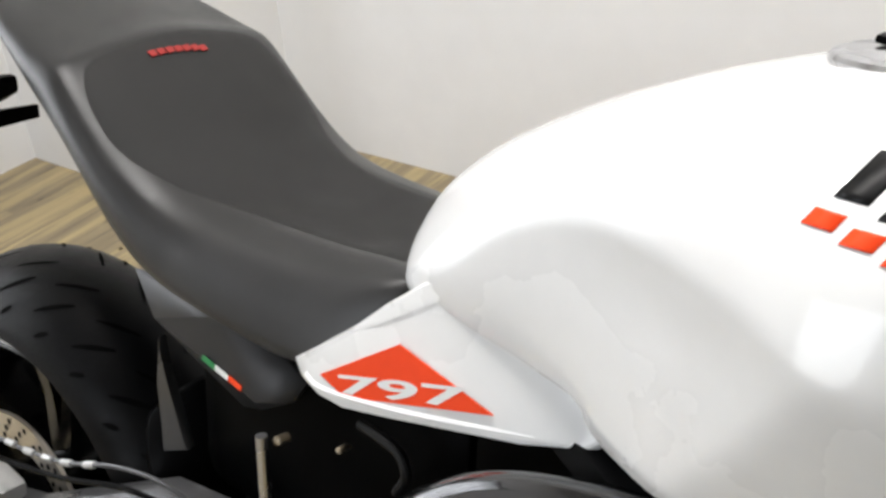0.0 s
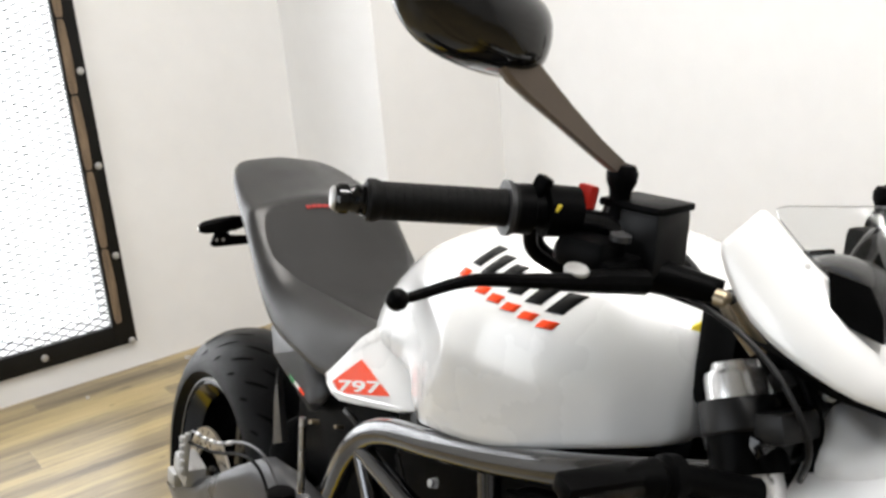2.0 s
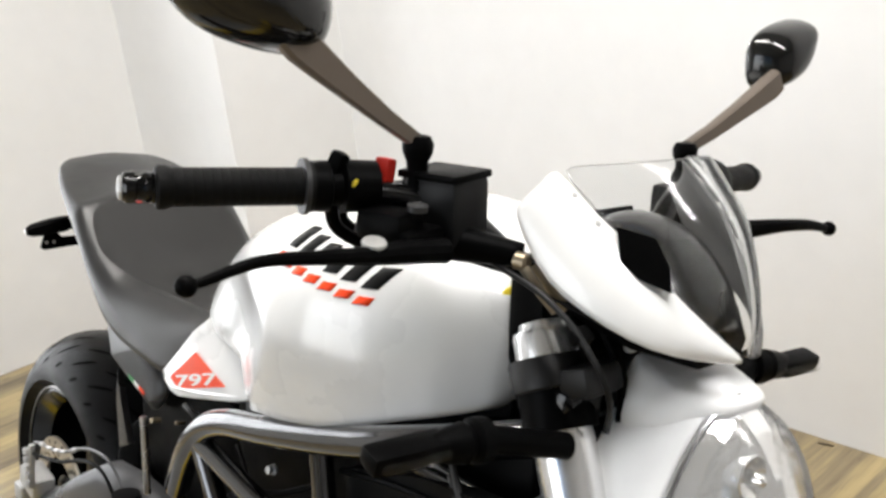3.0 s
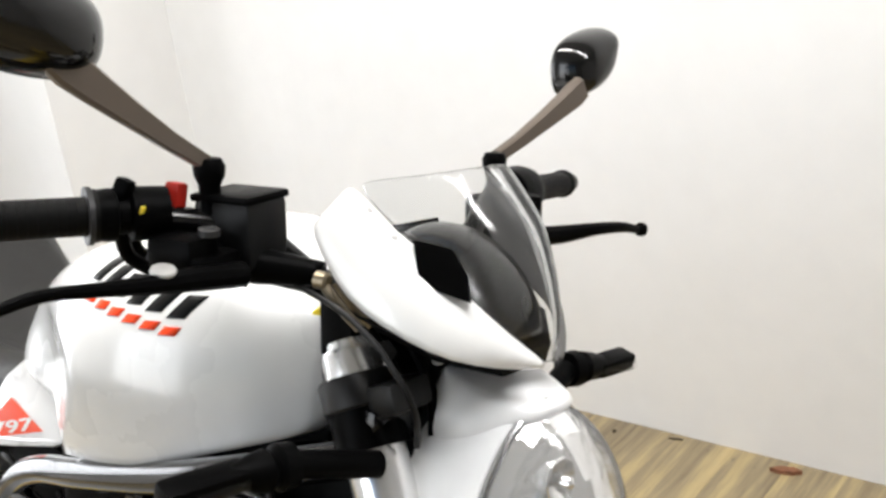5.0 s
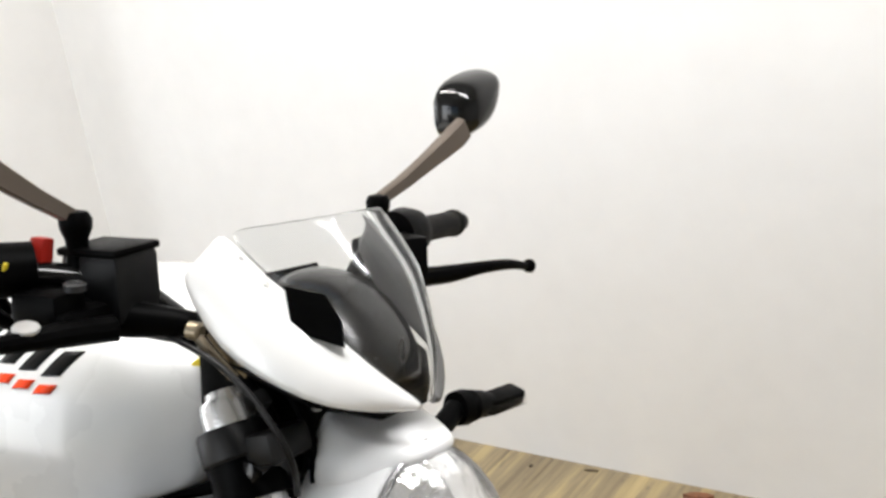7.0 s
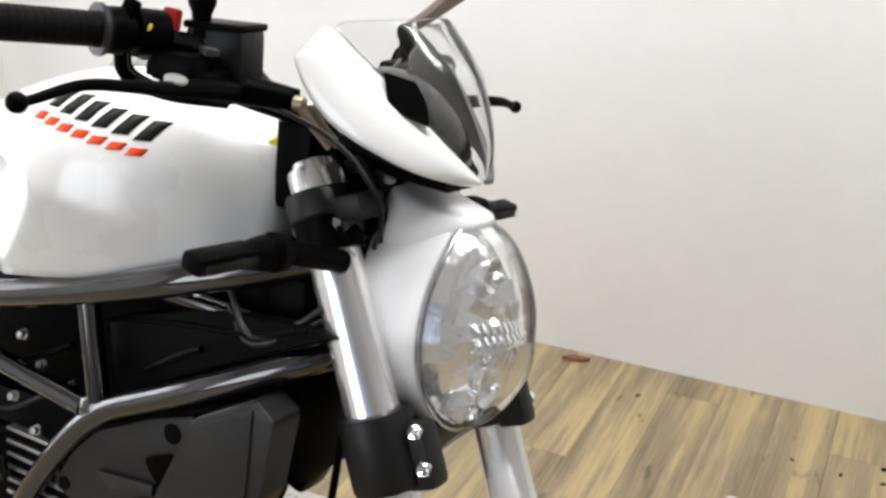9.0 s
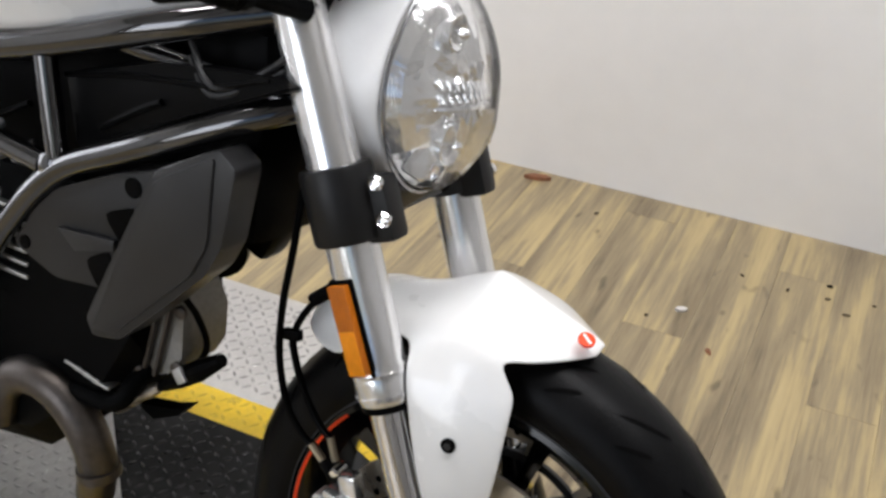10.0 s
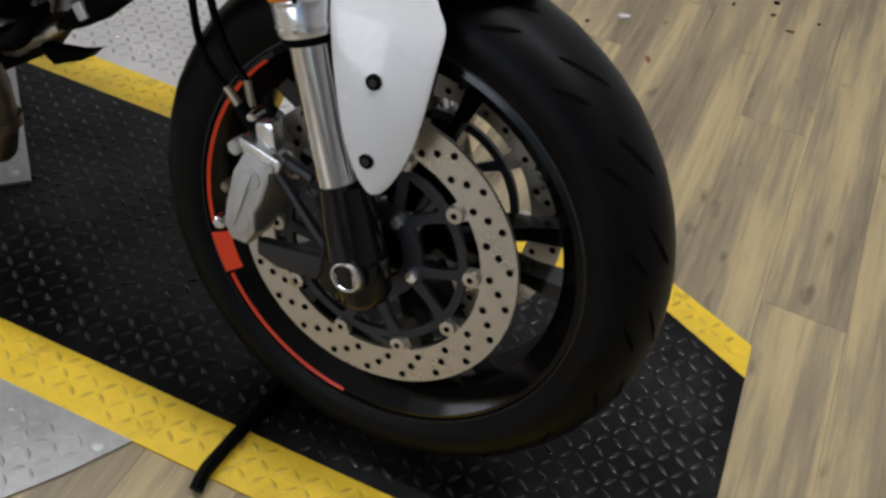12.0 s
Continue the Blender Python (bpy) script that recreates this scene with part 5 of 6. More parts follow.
for k in range(16):
    part("reflector_step", block(Matrix.Translation(on_lamp(0.012 - 0.006 * k + random.uniform(-0.003, 0.003), -0.046 + random.uniform(0, 0.032), 0.040 - 0.0008 * k)) @ pose(0, 0, 0, random.uniform(-50, 50), random.uniform(-50, 20), random.uniform(-50, 50)),
                                 (random.uniform(0.007, 0.013), random.uniform(0.008, 0.014), random.uniform(0.007, 0.012)), 0.002), REFLECTOR, shell)
for w in (-0.045, 0.045):
    part("reflector_facet", block(Matrix.Translation(on_lamp(-0.055, w, 0.022)) @ pose(0, 0, 0, w * 700, -13, w * 900), (0.012, 0.026, 0.055), 0.004), REFLECTOR, shell)
roof = [(-0.131, [(0, 0.907), (0.020, 0.905), (0.025, 0.901), (0.022, 0.897), (0, 0.897)]),
        (-0.148, [(0, 0.910), (0.030, 0.908), (0.037, 0.901), (0.034, 0.888), (0, 0.888)]),
        (-0.170, [(0, 0.914), (0.040, 0.911), (0.052, 0.901), (0.060, 0.868), (0, 0.868)]),
        (-0.200, [(0, 0.922), (0.046, 0.919), (0.058, 0.906), (0.070, 0.850), (0, 0.850)]),
        (-0.229, [(0, 0.939), (0.045, 0.936), (0.054, 0.924), (0.072, 0.846), (0, 0.846)])]
part("shell_roof", body(roof, 0.012, [(1, 0, 4, 0.5)]), SILVER_PAINT, shell, "silver lip and roof over the lens", sub=2)
part("roof_bolt", turned((-0.218, -0.034, 0.9325), (0.1, -0.3, 1), [(0, 0.006), (0.004, 0.006), (0.006, 0.004), (0.006, 0)], 14), CASTALU, shell)
part("headlight_bracket", box((-0.255, -0.070, 0.755), (-0.225, 0.085, 0.880), 0.01), BLACK, bike)

# fly screen: white cowl sides, clear screen, dark instrument unit behind it
YF = 0.004
def sweep_mesh(rows):
    bm = bmesh.new()
    vs = [[bm.verts.new(p) for p in r] for r in rows]
    for a, b in zip(vs, vs[1:]):
        for i in range(len(a) - 1):
            bm.faces.new((a[i], a[i + 1], b[i + 1], b[i]))
    return bm
def sweep(rows, mat, name, parent, label, thick, sub=1):
    return part(name, sweep_mesh(rows), mat, parent, label, sub=sub, solid=thick)
inner = [(-0.276, 0.078, 1.077), (-0.251, 0.076, 1.059), (-0.227, 0.073, 1.041), (-0.214, 0.066, 1.032), (-0.180, 0.047, 0.995), (-0.150, 0.026, 0.962), (-0.134, 0.005, 0.941)]
outer = [(-0.291, 0.110, 1.043), (-0.263, 0.109, 1.001), (-0.236, 0.105, 0.981), (-0.195, 0.097, 0.965), (-0.168, 0.078, 0.951), (-0.150, 0.044, 0.942), (-0.141, 0.006, 0.937)]
centre = [(-0.200, 1.090), (-0.181, 1.069), (-0.162, 1.047), (-0.152, 1.030), (-0.138, 0.995), (-0.131, 0.962), (-0.136, 0.941)]
cowl = None
for s in (-1, 1):
    rows = []
    for (ax, ay, az), (bx, by, bz) in zip(inner, outer):
        by = by if s < 0 else ay + (by - ay) * 0.25
        a, b = Vector((ax, YF + s * ay, az)), Vector((bx, YF + s * by, bz))
        rows.append([a.lerp(b, f) + Vector((0.005, s * 0.006, 0.0)) * math.sin(math.pi * f) for f in (0, 0.2, 0.4, 0.6, 0.8, 1)])
    c = sweep(rows, WHITE if s < 0 else LINER, "fly_screen_cowl", bike, "white fly screen cowl" if s < 0 else "grey inner side of the fly screen", 0.004)
    cowl = cowl or c
    for (ax, ay, az) in (inner[1], inner[2]):
        part("cowl_screw", turned((ax - 0.002, YF + s * (ay + 0.004), az - 0.004), (0.5, s, 0.5), [(0, 0.004), (0.002, 0.004), (0.003, 0)], 10), CASTALU, c)
rows = []
for (ax, ay, az), (cx, cz) in zip(inner, centre):
    rows.append([Vector((ax + (cx - ax) * (1 - abs(f) ** 2.4), YF + f * ay, az + (cz - az) * (1 - f * f))) for f in (-1, -0.85, -0.7, -0.5, -0.25, 0, 0.25, 0.5, 0.7, 0.85, 1)])
screen = sweep(rows, SCREEN, "windscreen", cowl, "clear plastic windscreen", 0.003)
screen.visible_shadow = False
hood = []
for x, w, zt, zb in ((-0.285, 0.050, 1.030, 0.985), (-0.262, 0.062, 1.040, 0.972), (-0.222, 0.064, 1.036, 0.962), (-0.190, 0.054, 1.012, 0.955), (-0.162, 0.034, 0.978, 0.948)):
    hood.append([Vector((x, YF + w * math.cos(t), zb + (zt - zb) * max(0, math.sin(t)) ** 0.8 - 0.006 * (math.sin(t) < -0.1))) for t in [2 * math.pi * k / 20 for k in range(20)]])
dash = part("instrument_unit", loft(hood), DASH, bike, "dark instrument unit behind the screen", sub=1)
part("display", block(Matrix.Translation((-0.288, YF, 1.010)) @ pose(0, 0, 0, 0, -20), (0.004, 0.085, 0.045), 0.002), BLACK, dash)
part("vent_panel", slab([(-0.214, -0.066, 1.037), (-0.205, -0.070, 1.012), (-0.190, -0.064, 1.000), (-0.170, -0.050, 0.992), (-0.178, -0.044, 1.010), (-0.190, -0.048, 1.030)], (0.4, -0.8, 0.3), 0.004), BLACK, cowl, "black vent panel")
part("cowl_base", loft([[Vector((x, YF + y * w, z + dz)) for y, dz in ((-1, 0.010), (1, 0.010), (0.8, -0.004), (-0.8, -0.004))] for x, w, z in ((-0.265, 0.095, 0.966), (-0.20, 0.078, 0.946), (-0.16, 0.034, 0.934))]), BLACK, bike, "black cowl support")

# handlebar and controls
bar_line = [(-0.429, -0.346, 1.056), (-0.392, -0.231, 1.055), (-0.345, -0.125, 1.035), (-0.325, -0.060, 0.985), (-0.320, 0.024, 0.975), (-0.325, 0.105, 0.985), (-0.340, 0.170, 1.025), (-0.383, 0.280, 1.022), (-0.420, 0.405, 1.014)]
hb = part("handlebar", tube(bar_line, 0.011, 14, 6), BLACKMETAL, bike, "black tubular handlebar")
part("riser", box((-0.345, -0.055, 0.885), (-0.300, 0.100, 0.990), 0.012), BLACK, hb)
RG, LG = (Vector((-0.392, -0.231, 1.055)), Vector((-0.4305, -0.3485, 1.0575))), (Vector((-0.383, 0.280, 1.022)), Vector((-0.420, 0.408, 1.014)))
for (a, b), lab in ((RG, "black throttle grip"), (LG, "black clutch-side grip")):
    d = (b - a).normalized()
    L = (b - a).length
    prof = [(-0.002, 0.0205), (0.004, 0.0205), (0.006, 0.0155)]
    n = 14
    for i in range(n):
        z = 0.008 + (L - 0.026) * i / n
        prof += [(z, 0.0151), (z + (L - 0.026) / n * 0.75, 0.0151), (z + (L - 0.026) / n * 0.8, 0.0147)]
    prof += [(L - 0.016, 0.0158), (L - 0.013, 0.0170), (L - 0.008, 0.0170), (L - 0.006, 0.015)]
    g = part("grip", turned(a, d, prof, 24), GRIP, hb, lab)
    be = part("bar_end", turned(a + d * (L - 0.006), d, [(0, 0.010), (0.002, 0.0115), (0.007, 0.0120), (0.010, 0.0100), (0.013, 0.0100), (0.014, 0.0120), (0.021, 0.0120), (0.024, 0.0090), (0.024, 0)], 22), BLACKMETAL, g, "bar end weight")
    part("bar_end_tip", turned(a + d * (L + 0.0165), d, [(0, 0.0085), (0.002, 0.0095), (0.004, 0.0080), (0.005, 0)], 18), CASTALU, g, "bright bar end tip")
# right handlebar switch
d = (RG[1] - RG[0]).normalized()
sw = part("handlebar_switch", turned(RG[0] + d * 0.001, -d, [(0, 0.013), (0, 0.0195), (0.010, 0.0205), (0.016, 0.0205), (0.018, 0.0155), (0.026, 0.0155), (0.028, 0.0215), (0.056, 0.0205), (0.058, 0.012)], 26), BLACK, hb, "black handlebar switch")
part("throttle_flange", turned(RG[0] + d * 0.006, -d, [(0, 0.015), (0, 0.0225), (0.004, 0.0225), (0.004, 0.015)], 26), GREYPLASTIC, sw)
part("switch_fin", block(Matrix.Translation(RG[0] - d * 0.020 + Vector((0.004, 0, 0.017))) @ pose(0, 0, 0, -10, 20, 18), (0.013, 0.013, 0.024), 0.004), BLACK, sw)
part("kill_switch", block(Matrix.Translation((-0.372, -0.172, 1.064)) @ pose(0, 0, 0, -8, 4, 16), (0.014, 0.013, 0.026), 0.003), KILLRED, sw, "red kill switch")
part("switch_mark", block(Matrix.Translation((-0.362, -0.207, 1.060)) @ pose(0, 0, 0, 0, 20, 18), (0.002, 0.004, 0.006), 0.0005), YELLOW, sw)
# brake master cylinder, lever, reservoir
mc = part("brake_master_cylinder", tube([(-0.360, -0.170, 1.018), (-0.325, -0.128, 1.010), (-0.286, -0.095, 1.004)], [0.014, 0.015, 0.010], 14), BLACK, hb, "black brake master cylinder")
part("lever_bracket", block(Matrix.Translation((-0.342, -0.168, 1.016)) @ pose(0, 0, 0, 0, 0, 14), (0.046, 0.062, 0.022), 0.007), BLACK, mc)
rot = Matrix.Translation((-0.347, -0.128, 1.036)) @ pose(0, 0, 0, 2, 0, 14)
rs = part("fluid_reservoir", block(rot, (0.056, 0.050, 0.054), 0.006), CASTBLACK, mc, "square black fluid reservoir")
part("reservoir_lid", block(rot @ Matrix.Translation((0, 0, 0.029)), (0.059, 0.053, 0.007), 0.003), BLACK, rs)
part("clamp", block(Matrix.Translation((-0.366, -0.142, 1.034)) @ pose(0, 0, 0, 2, 0, 14), (0.022, 0.026, 0.046), 0.006), CASTBLACK, mc)
part("pivot_housing", block(Matrix.Translation((-0.346, -0.184, 1.028)) @ pose(0, 0, 0, 0, 0, 14), (0.046, 0.036, 0.026), 0.008), BLACK, mc)
part("pivot_screw", turned((-0.322, -0.176, 1.0455), (0.1, 0, 1), [(-0.004, 0.0085), (0.001, 0.0085), (0.002, 0.006), (0.0008, 0.004), (0.0008, 0)], 16), GREYPLASTIC, mc)
for dx, dy in ((0.0, 0.0), (-0.010, 0.014)):
    part("throttle_cable", tube([(-0.398 + dx, -0.206 + dy, 1.044), (-0.402 + dx, -0.196 + dy, 1.016), (-0.380 + dx, -0.168 + dy, 1.000), (-0.340 + dx, -0.130 + dy, 0.996)], 0.0062, 10), BLACK, sw, "black throttle cable guide")
part("banjo_bolt", turned((-0.283, -0.105, 1.002), (0.9, 0.3, -0.1), [(0, 0.0075), (0.009, 0.0075), (0.011, 0.005), (0.011, 0)], 12), BRASS, mc, "dull brass banjo bolt")
for dy in (0.0, 0.013):
    part("banjo_pipe", tube([(-0.276, -0.104 + dy, 0.998), (-0.262, -0.098 + dy, 0.980), (-0.250, -0.090 + dy, 0.965)], 0.0042, 10), BRASS, mc, "brass coloured hose fitting")
def lever(pts, rads, ball, name, lab):
    lv = part(name, tube(pts, rads, 10, 6), BLACK, hb, lab)
    part("ball_end", turned(Vector(ball) - Vector((0, 0.0082, 0)), (0, 1, 0), [(0.0082 - 0.0082 * math.cos(math.pi * i / 8), 0.0082 * math.sin(math.pi * i / 8)) for i in range(9)], 14), BLACK, lv)
    return lv
lv = lever([(-0.318, -0.150, 1.008), (-0.316, -0.190, 1.012), (-0.318, -0.225, 1.013), (-0.317, -0.270, 1.017), (-0.320, -0.315, 1.019), (-0.326, -0.355, 1.009), (-0.328, -0.366, 1.007)], [0.0105, 0.0100, 0.0075, 0.0055, 0.0046, 0.0038, 0.0034], (-0.328, -0.367, 1.007), "brake_lever", "black brake lever")
part("lever_adjuster", turned((-0.320, -0.218, 1.0215), (0.30, -0.1, 1), [(-0.010, 0.008), (0, 0.0100), (0.0015, 0.0092), (0.0015, 0)], 18), CASTALU, lv, "bright lever adjuster")
llv = lever([(-0.330, 0.215, 0.985), (-0.318, 0.262, 0.983), (-0.300, 0.300, 0.986), (-0.292, 0.340, 0.984), (-0.292, 0.372, 0.977)], [0.011, 0.010, 0.007, 0.006, 0.0045], (-0.292, 0.380, 0.976), "clutch_lever", "black clutch lever")
part("clutch_mount", block(Matrix.Translation((-0.350, 0.205, 1.005)) @ pose(0, 0, 0, 0, 0, -18), (0.05, 0.07, 0.05), 0.010), BLACK, hb)
d2 = (LG[1] - LG[0]).normalized()
part("handlebar_switch", turned(LG[0], -d2, [(0, 0.015), (0, 0.026), (0.02, 0.029), (0.05, 0.026), (0.055, 0.014)], 24), BLACK, hb, "black handlebar switch")

# mirrors
def mirror(s, base, tip, head, label, size=1.0, wide_by=1.0, tall_by=1.0, tilt=0.25):
    along = (Vector(tip) - Vector(base)).normalized()
    wide = along.cross(Vector((1, 0, 0))).normalized()
    flat = along.cross(wide).normalized()
    blade = []
    for f, up, hw, ht in ((0.0, 0.0, 0.0060, 0.0055), (0.04, 0.007, 0.0064, 0.0060), (0.3, 0.003, 0.0076, 0.0062), (0.6, 0.001, 0.0098, 0.0066), (0.85, 0.0, 0.0125, 0.0072), (1.0, 0.0, 0.0140, 0.0078), (1.10, 0.001, 0.0130, 0.0070)):
        p = Vector(base).lerp(Vector(tip), f) + Vector((0, 0, up))
        blade.append([p + wide * hw * a + flat * ht * b for a, b in ((-1, -0.5), (-0.8, -1), (0.8, -1), (1, -0.5), (1, 0.5), (0.8, 1), (-0.8, 1), (-1, 0.5))])
    mi = part("mirror", loft(blade), ARM, bike, label, smooth=35)
    part("pivot", turned(Vector(base) - Vector((0, 0, 0.024)), (0, 0, 1), [(-0.006, 0.0105), (0.006, 0.0085), (0.016, 0.0090), (0.024, 0.0125), (0.031, 0.0130), (0.037, 0.0100), (0.039, 0)], 18), BLACK, mi)
    h = Vector(head)
    rings = []
    for dx, k in ((-0.030, 0.90 * size), (-0.028, 1.0 * size), (-0.010, 0.98 * size), (0.008, 0.80 * size), (0.020, 0.45 * size)):
        o = []
        for i in range(20):
            t = 2 * math.pi * i / 20
            y, z = math.cos(t), math.sin(t)
            w = 0.060 * wide_by * (abs(y) ** 0.70) * (1 if y > 0 else -1) * (1 + 0.18 * z)
            o.append(h + Vector((dx, s * w * k + s * 0.004 * z, 0.038 * tall_by * (abs(z) ** 0.72) * (1 if z > 0 else -1) * k + w * tilt)))
        rings.append(o)
    hd = part("housing", loft(rings), GLOSSBLACK, mi, "black mirror housing", sub=1)
    pane = lambda dx: [h + Vector((dx, s * 0.052 * wide_by * size * math.cos(t) * (1 + 0.15 * math.sin(t)), 0.033 * tall_by * size * math.sin(t) + 0.052 * tilt * wide_by * math.cos(t))) for t in [2 * math.pi * i / 20 for i in range(20)]]
    part("glass", loft([pane(-0.0312), pane(-0.0300)]), MIRROR, hd, "mirror glass")
mirror(-1, (-0.357, -0.150, 1.082), (-0.362, -0.258, 1.166), (-0.362, -0.291, 1.201), "grey mirror arm with black mirror head", 1.06, 1.10)
mirror(1, (-0.353, 0.193, 1.060), (-0.340, 0.310, 1.128), (-0.347, 0.356, 1.161), "grey mirror arm with black mirror head", 0.82, 0.90, 1.18, 0.20)

# front indicators
for s, tip, root in ((-1, (-0.241, -0.263, 0.890), (-0.233, -0.175, 0.884)), (1, (-0.228, 0.242, 0.866), (-0.235, 0.165, 0.874))):
    tip, root = Vector(tip), Vector(root)
    d = (tip - root).normalized()
    mid = root.lerp(tip, 0.58)
    ang = math.degrees(math.atan2(d.y, d.x))
    ind = part("front_indicator", block(Matrix.Translation(mid.lerp(tip, 0.5)) @ pose(0, 0, 0, 0, 0, ang) @ pose(0, 0, 0, 14 * s, 0, 0), (0.066, 0.023, 0.0165), 0.005), BLACK, bike, "slim black front indicator")
    part("lens", block(Matrix.Translation(mid.lerp(tip, 0.52) + Vector((0.012, 0, -0.003))) @ pose(0, 0, 0, 0, 0, ang), (0.056, 0.009, 0.0095), 0.003), INDLENS, ind, "clear indicator lens")
    part("stem", turned(root, d, [(0, 0.017), (0.012, 0.018), (0.016, 0.013), (0.022, 0.016), (0.034, 0.014), (0.05, 0.010)], 16), BLACK, ind, "rubber stem")
    part("stem_mount", tube([root, (root.x + 0.012, s * 0.100, root.z - 0.020)], 0.011, 12), BLACK, ind)

# frame tubes
fr = part("trellis_frame", tube([(-0.862, -0.132, 0.585), (-0.800, -0.146, 0.660), (-0.748, -0.150, 0.708), (-0.690, -0.150, 0.735), (-0.600, -0.150, 0.757), (-0.475, -0.146, 0.790), (-0.363, -0.135, 0.824), (-0.255, -0.085, 0.855)], 0.0165, 14, 6), TUBE, bike, "gloss black tubular trellis frame")
YB = -0.145
def rail(name, pts, r, mat=None):
    part(name, tube(pts, r, 12, 6), mat or TUBE, fr)
    part(name, tube([(x, 2 * 0.01 - y, z) for x, y, z in pts], r, 12, 6), mat or TUBE, fr)
part("frame_rail", tube([(x, 0.02 - y, z) for x, y, z in [(-0.862, -0.132, 0.585), (-0.800, -0.146, 0.660), (-0.748, -0.150, 0.708), (-0.690, -0.150, 0.735), (-0.600, -0.150, 0.757), (-0.475, -0.146, 0.790), (-0.363, -0.135, 0.824), (-0.255, -0.085, 0.855)]], 0.0165, 14, 6), TUBE, fr)
rail("frame_rail", [(-0.180, -0.06, 0.790), (-0.250, -0.120, 0.760), (-0.330, -0.146, 0.724), (-0.400, -0.150, 0.692), (-0.470, -0.150, 0.659), (-0.523, -0.150, 0.613), (-0.586, -0.150, 0.531), (-0.62, -0.148, 0.47)], 0.0135)
rail("frame_rail", [(-0.499, -0.148, 0.770), (-0.481, -0.148, 0.655)], 0.012)
rail("frame_rail", [(-0.770, -0.148, 0.690), (-0.640, -0.150, 0.672), (-0.500, -0.150, 0.655)], 0.0125)
rail("frame_rail", [(-0.770, -0.148, 0.700), (-0.700, -0.148, 0.600), (-0.640, -0.146, 0.52)], 0.0125)
rail("frame_rail", [(-0.420, -0.12, 0.795), (-0.30, -0.105, 0.782), (-0.22, -0.09, 0.775)], 0.011)
rail("subframe_rail", [(-0.968, -0.130, 0.645), (-0.965, -0.130, 0.595), (-0.961, -0.130, 0.535)], 0.0050, STRUT)
part("weld", turned((-0.486, -0.150, 0.655), (0, -1, 0), [(-0.012, 0.017), (0.008, 0.016), (0.012, 0.010), (0.012, 0)], 14), TUBE, fr)
# side infill panel behind the frame
pv = lambda pts, y: [Vector((x, y, z)) for x, z in pts]
infill = part("side_infill", slab(rounded(pv([(-0.492, 0.752), (-0.476, 0.670), (-0.330, 0.742), (-0.205, 0.797), (-0.24, 0.802), (-0.36, 0.790)], -0.128), 0.12, 2), (0, 1, 0), 0.02, 0.003), PANEL, bike, "black plastic frame infill panel")
part("rib", tube([(-0.488, -0.131, 0.750), (-0.40, -0.131, 0.768), (-0.30, -0.130, 0.780), (-0.235, -0.128, 0.800)], 0.003, 6), PANEL, infill)
part("rib", tube([(-0.440, -0.131, 0.705), (-0.385, -0.131, 0.738), (-0.36, -0.131, 0.750)], 0.004, 6), PANEL, infill)
part("frame_core", box((-0.80, -0.085, 0.60), (-0.27, 0.105, 0.835), 0.03), BLACK, bike, "dark airbox")
# Added black block stands in for the unlit space under the seat.
part("rear_core", box((-1.12, -0.075, 0.50), (-0.80, 0.13, 0.70), 0.03), BLACK, bike, "black filler block for the dark space under the seat")

# belly covers
beltA = part("belt_cover", slab(rounded(pv([(-0.553, 0.551), (-0.517, 0.598), (-0.482, 0.632), (-0.403, 0.669), (-0.345, 0.690), (-0.340, 0.620), (-0.400, 0.540), (-0.485, 0.528)], -0.150), 0.14, 3), (0, 1, 0), 0.05, 0.005), SATINGREY, bike, "grey plastic engine side cover")
for x, z, r in ((-0.375, 0.662, 0.011), (-0.531, 0.556, 0.008)):
    part("hole", turned((x, -0.1515, z), (0, 1, 0), [(0, 0.0001), (0, r), (0.004, r)], 20), BLACK, beltA)
part("opening", slab(rounded(pv([(-0.415, 0.625), (-0.365, 0.645), (-0.345, 0.600), (-0.385, 0.592)], -0.1508), 0.25, 2), (0, -1, 0), 0.0012), BLACK, beltA)
part("opening", slab(rounded(pv([(-0.440, 0.565), (-0.405, 0.585), (-0.400, 0.555), (-0.420, 0.535)], -0.1508), 0.25, 2), (0, -1, 0), 0.0012), BLACK, beltA)
part("rib", slab(pv([(-0.475, 0.592), (-0.395, 0.600), (-0.395, 0.588), (-0.45, 0.572)], -0.1508), (0, -1, 0), 0.006, 0.0015), GREYPLASTIC, beltA)
FACET = [(-0.262, 0.734), (-0.240, 0.719), (-0.253, 0.636), (-0.268, 0.605), (-0.323, 0.549), (-0.380, 0.493), (-0.418, 0.486), (-0.428, 0.503), (-0.393, 0.580), (-0.338, 0.694)]
cool = part("oil_cooler_cover", slab(rounded(pv(FACET, -0.122), 0.10, 2), (0, -1, 0), 0.040, 0.003), SATINGREY, bike, "satin grey lower side cover")
part("cover_face", slab(rounded(pv([(-0.264, 0.726), (-0.268, 0.636), (-0.285, 0.600), (-0.385, 0.500), (-0.415, 0.496), (-0.384, 0.580), (-0.334, 0.686)], -0.161), 0.08, 2), (0, -1, 0), 0.004, 0.0015), SATINGREY, cool)

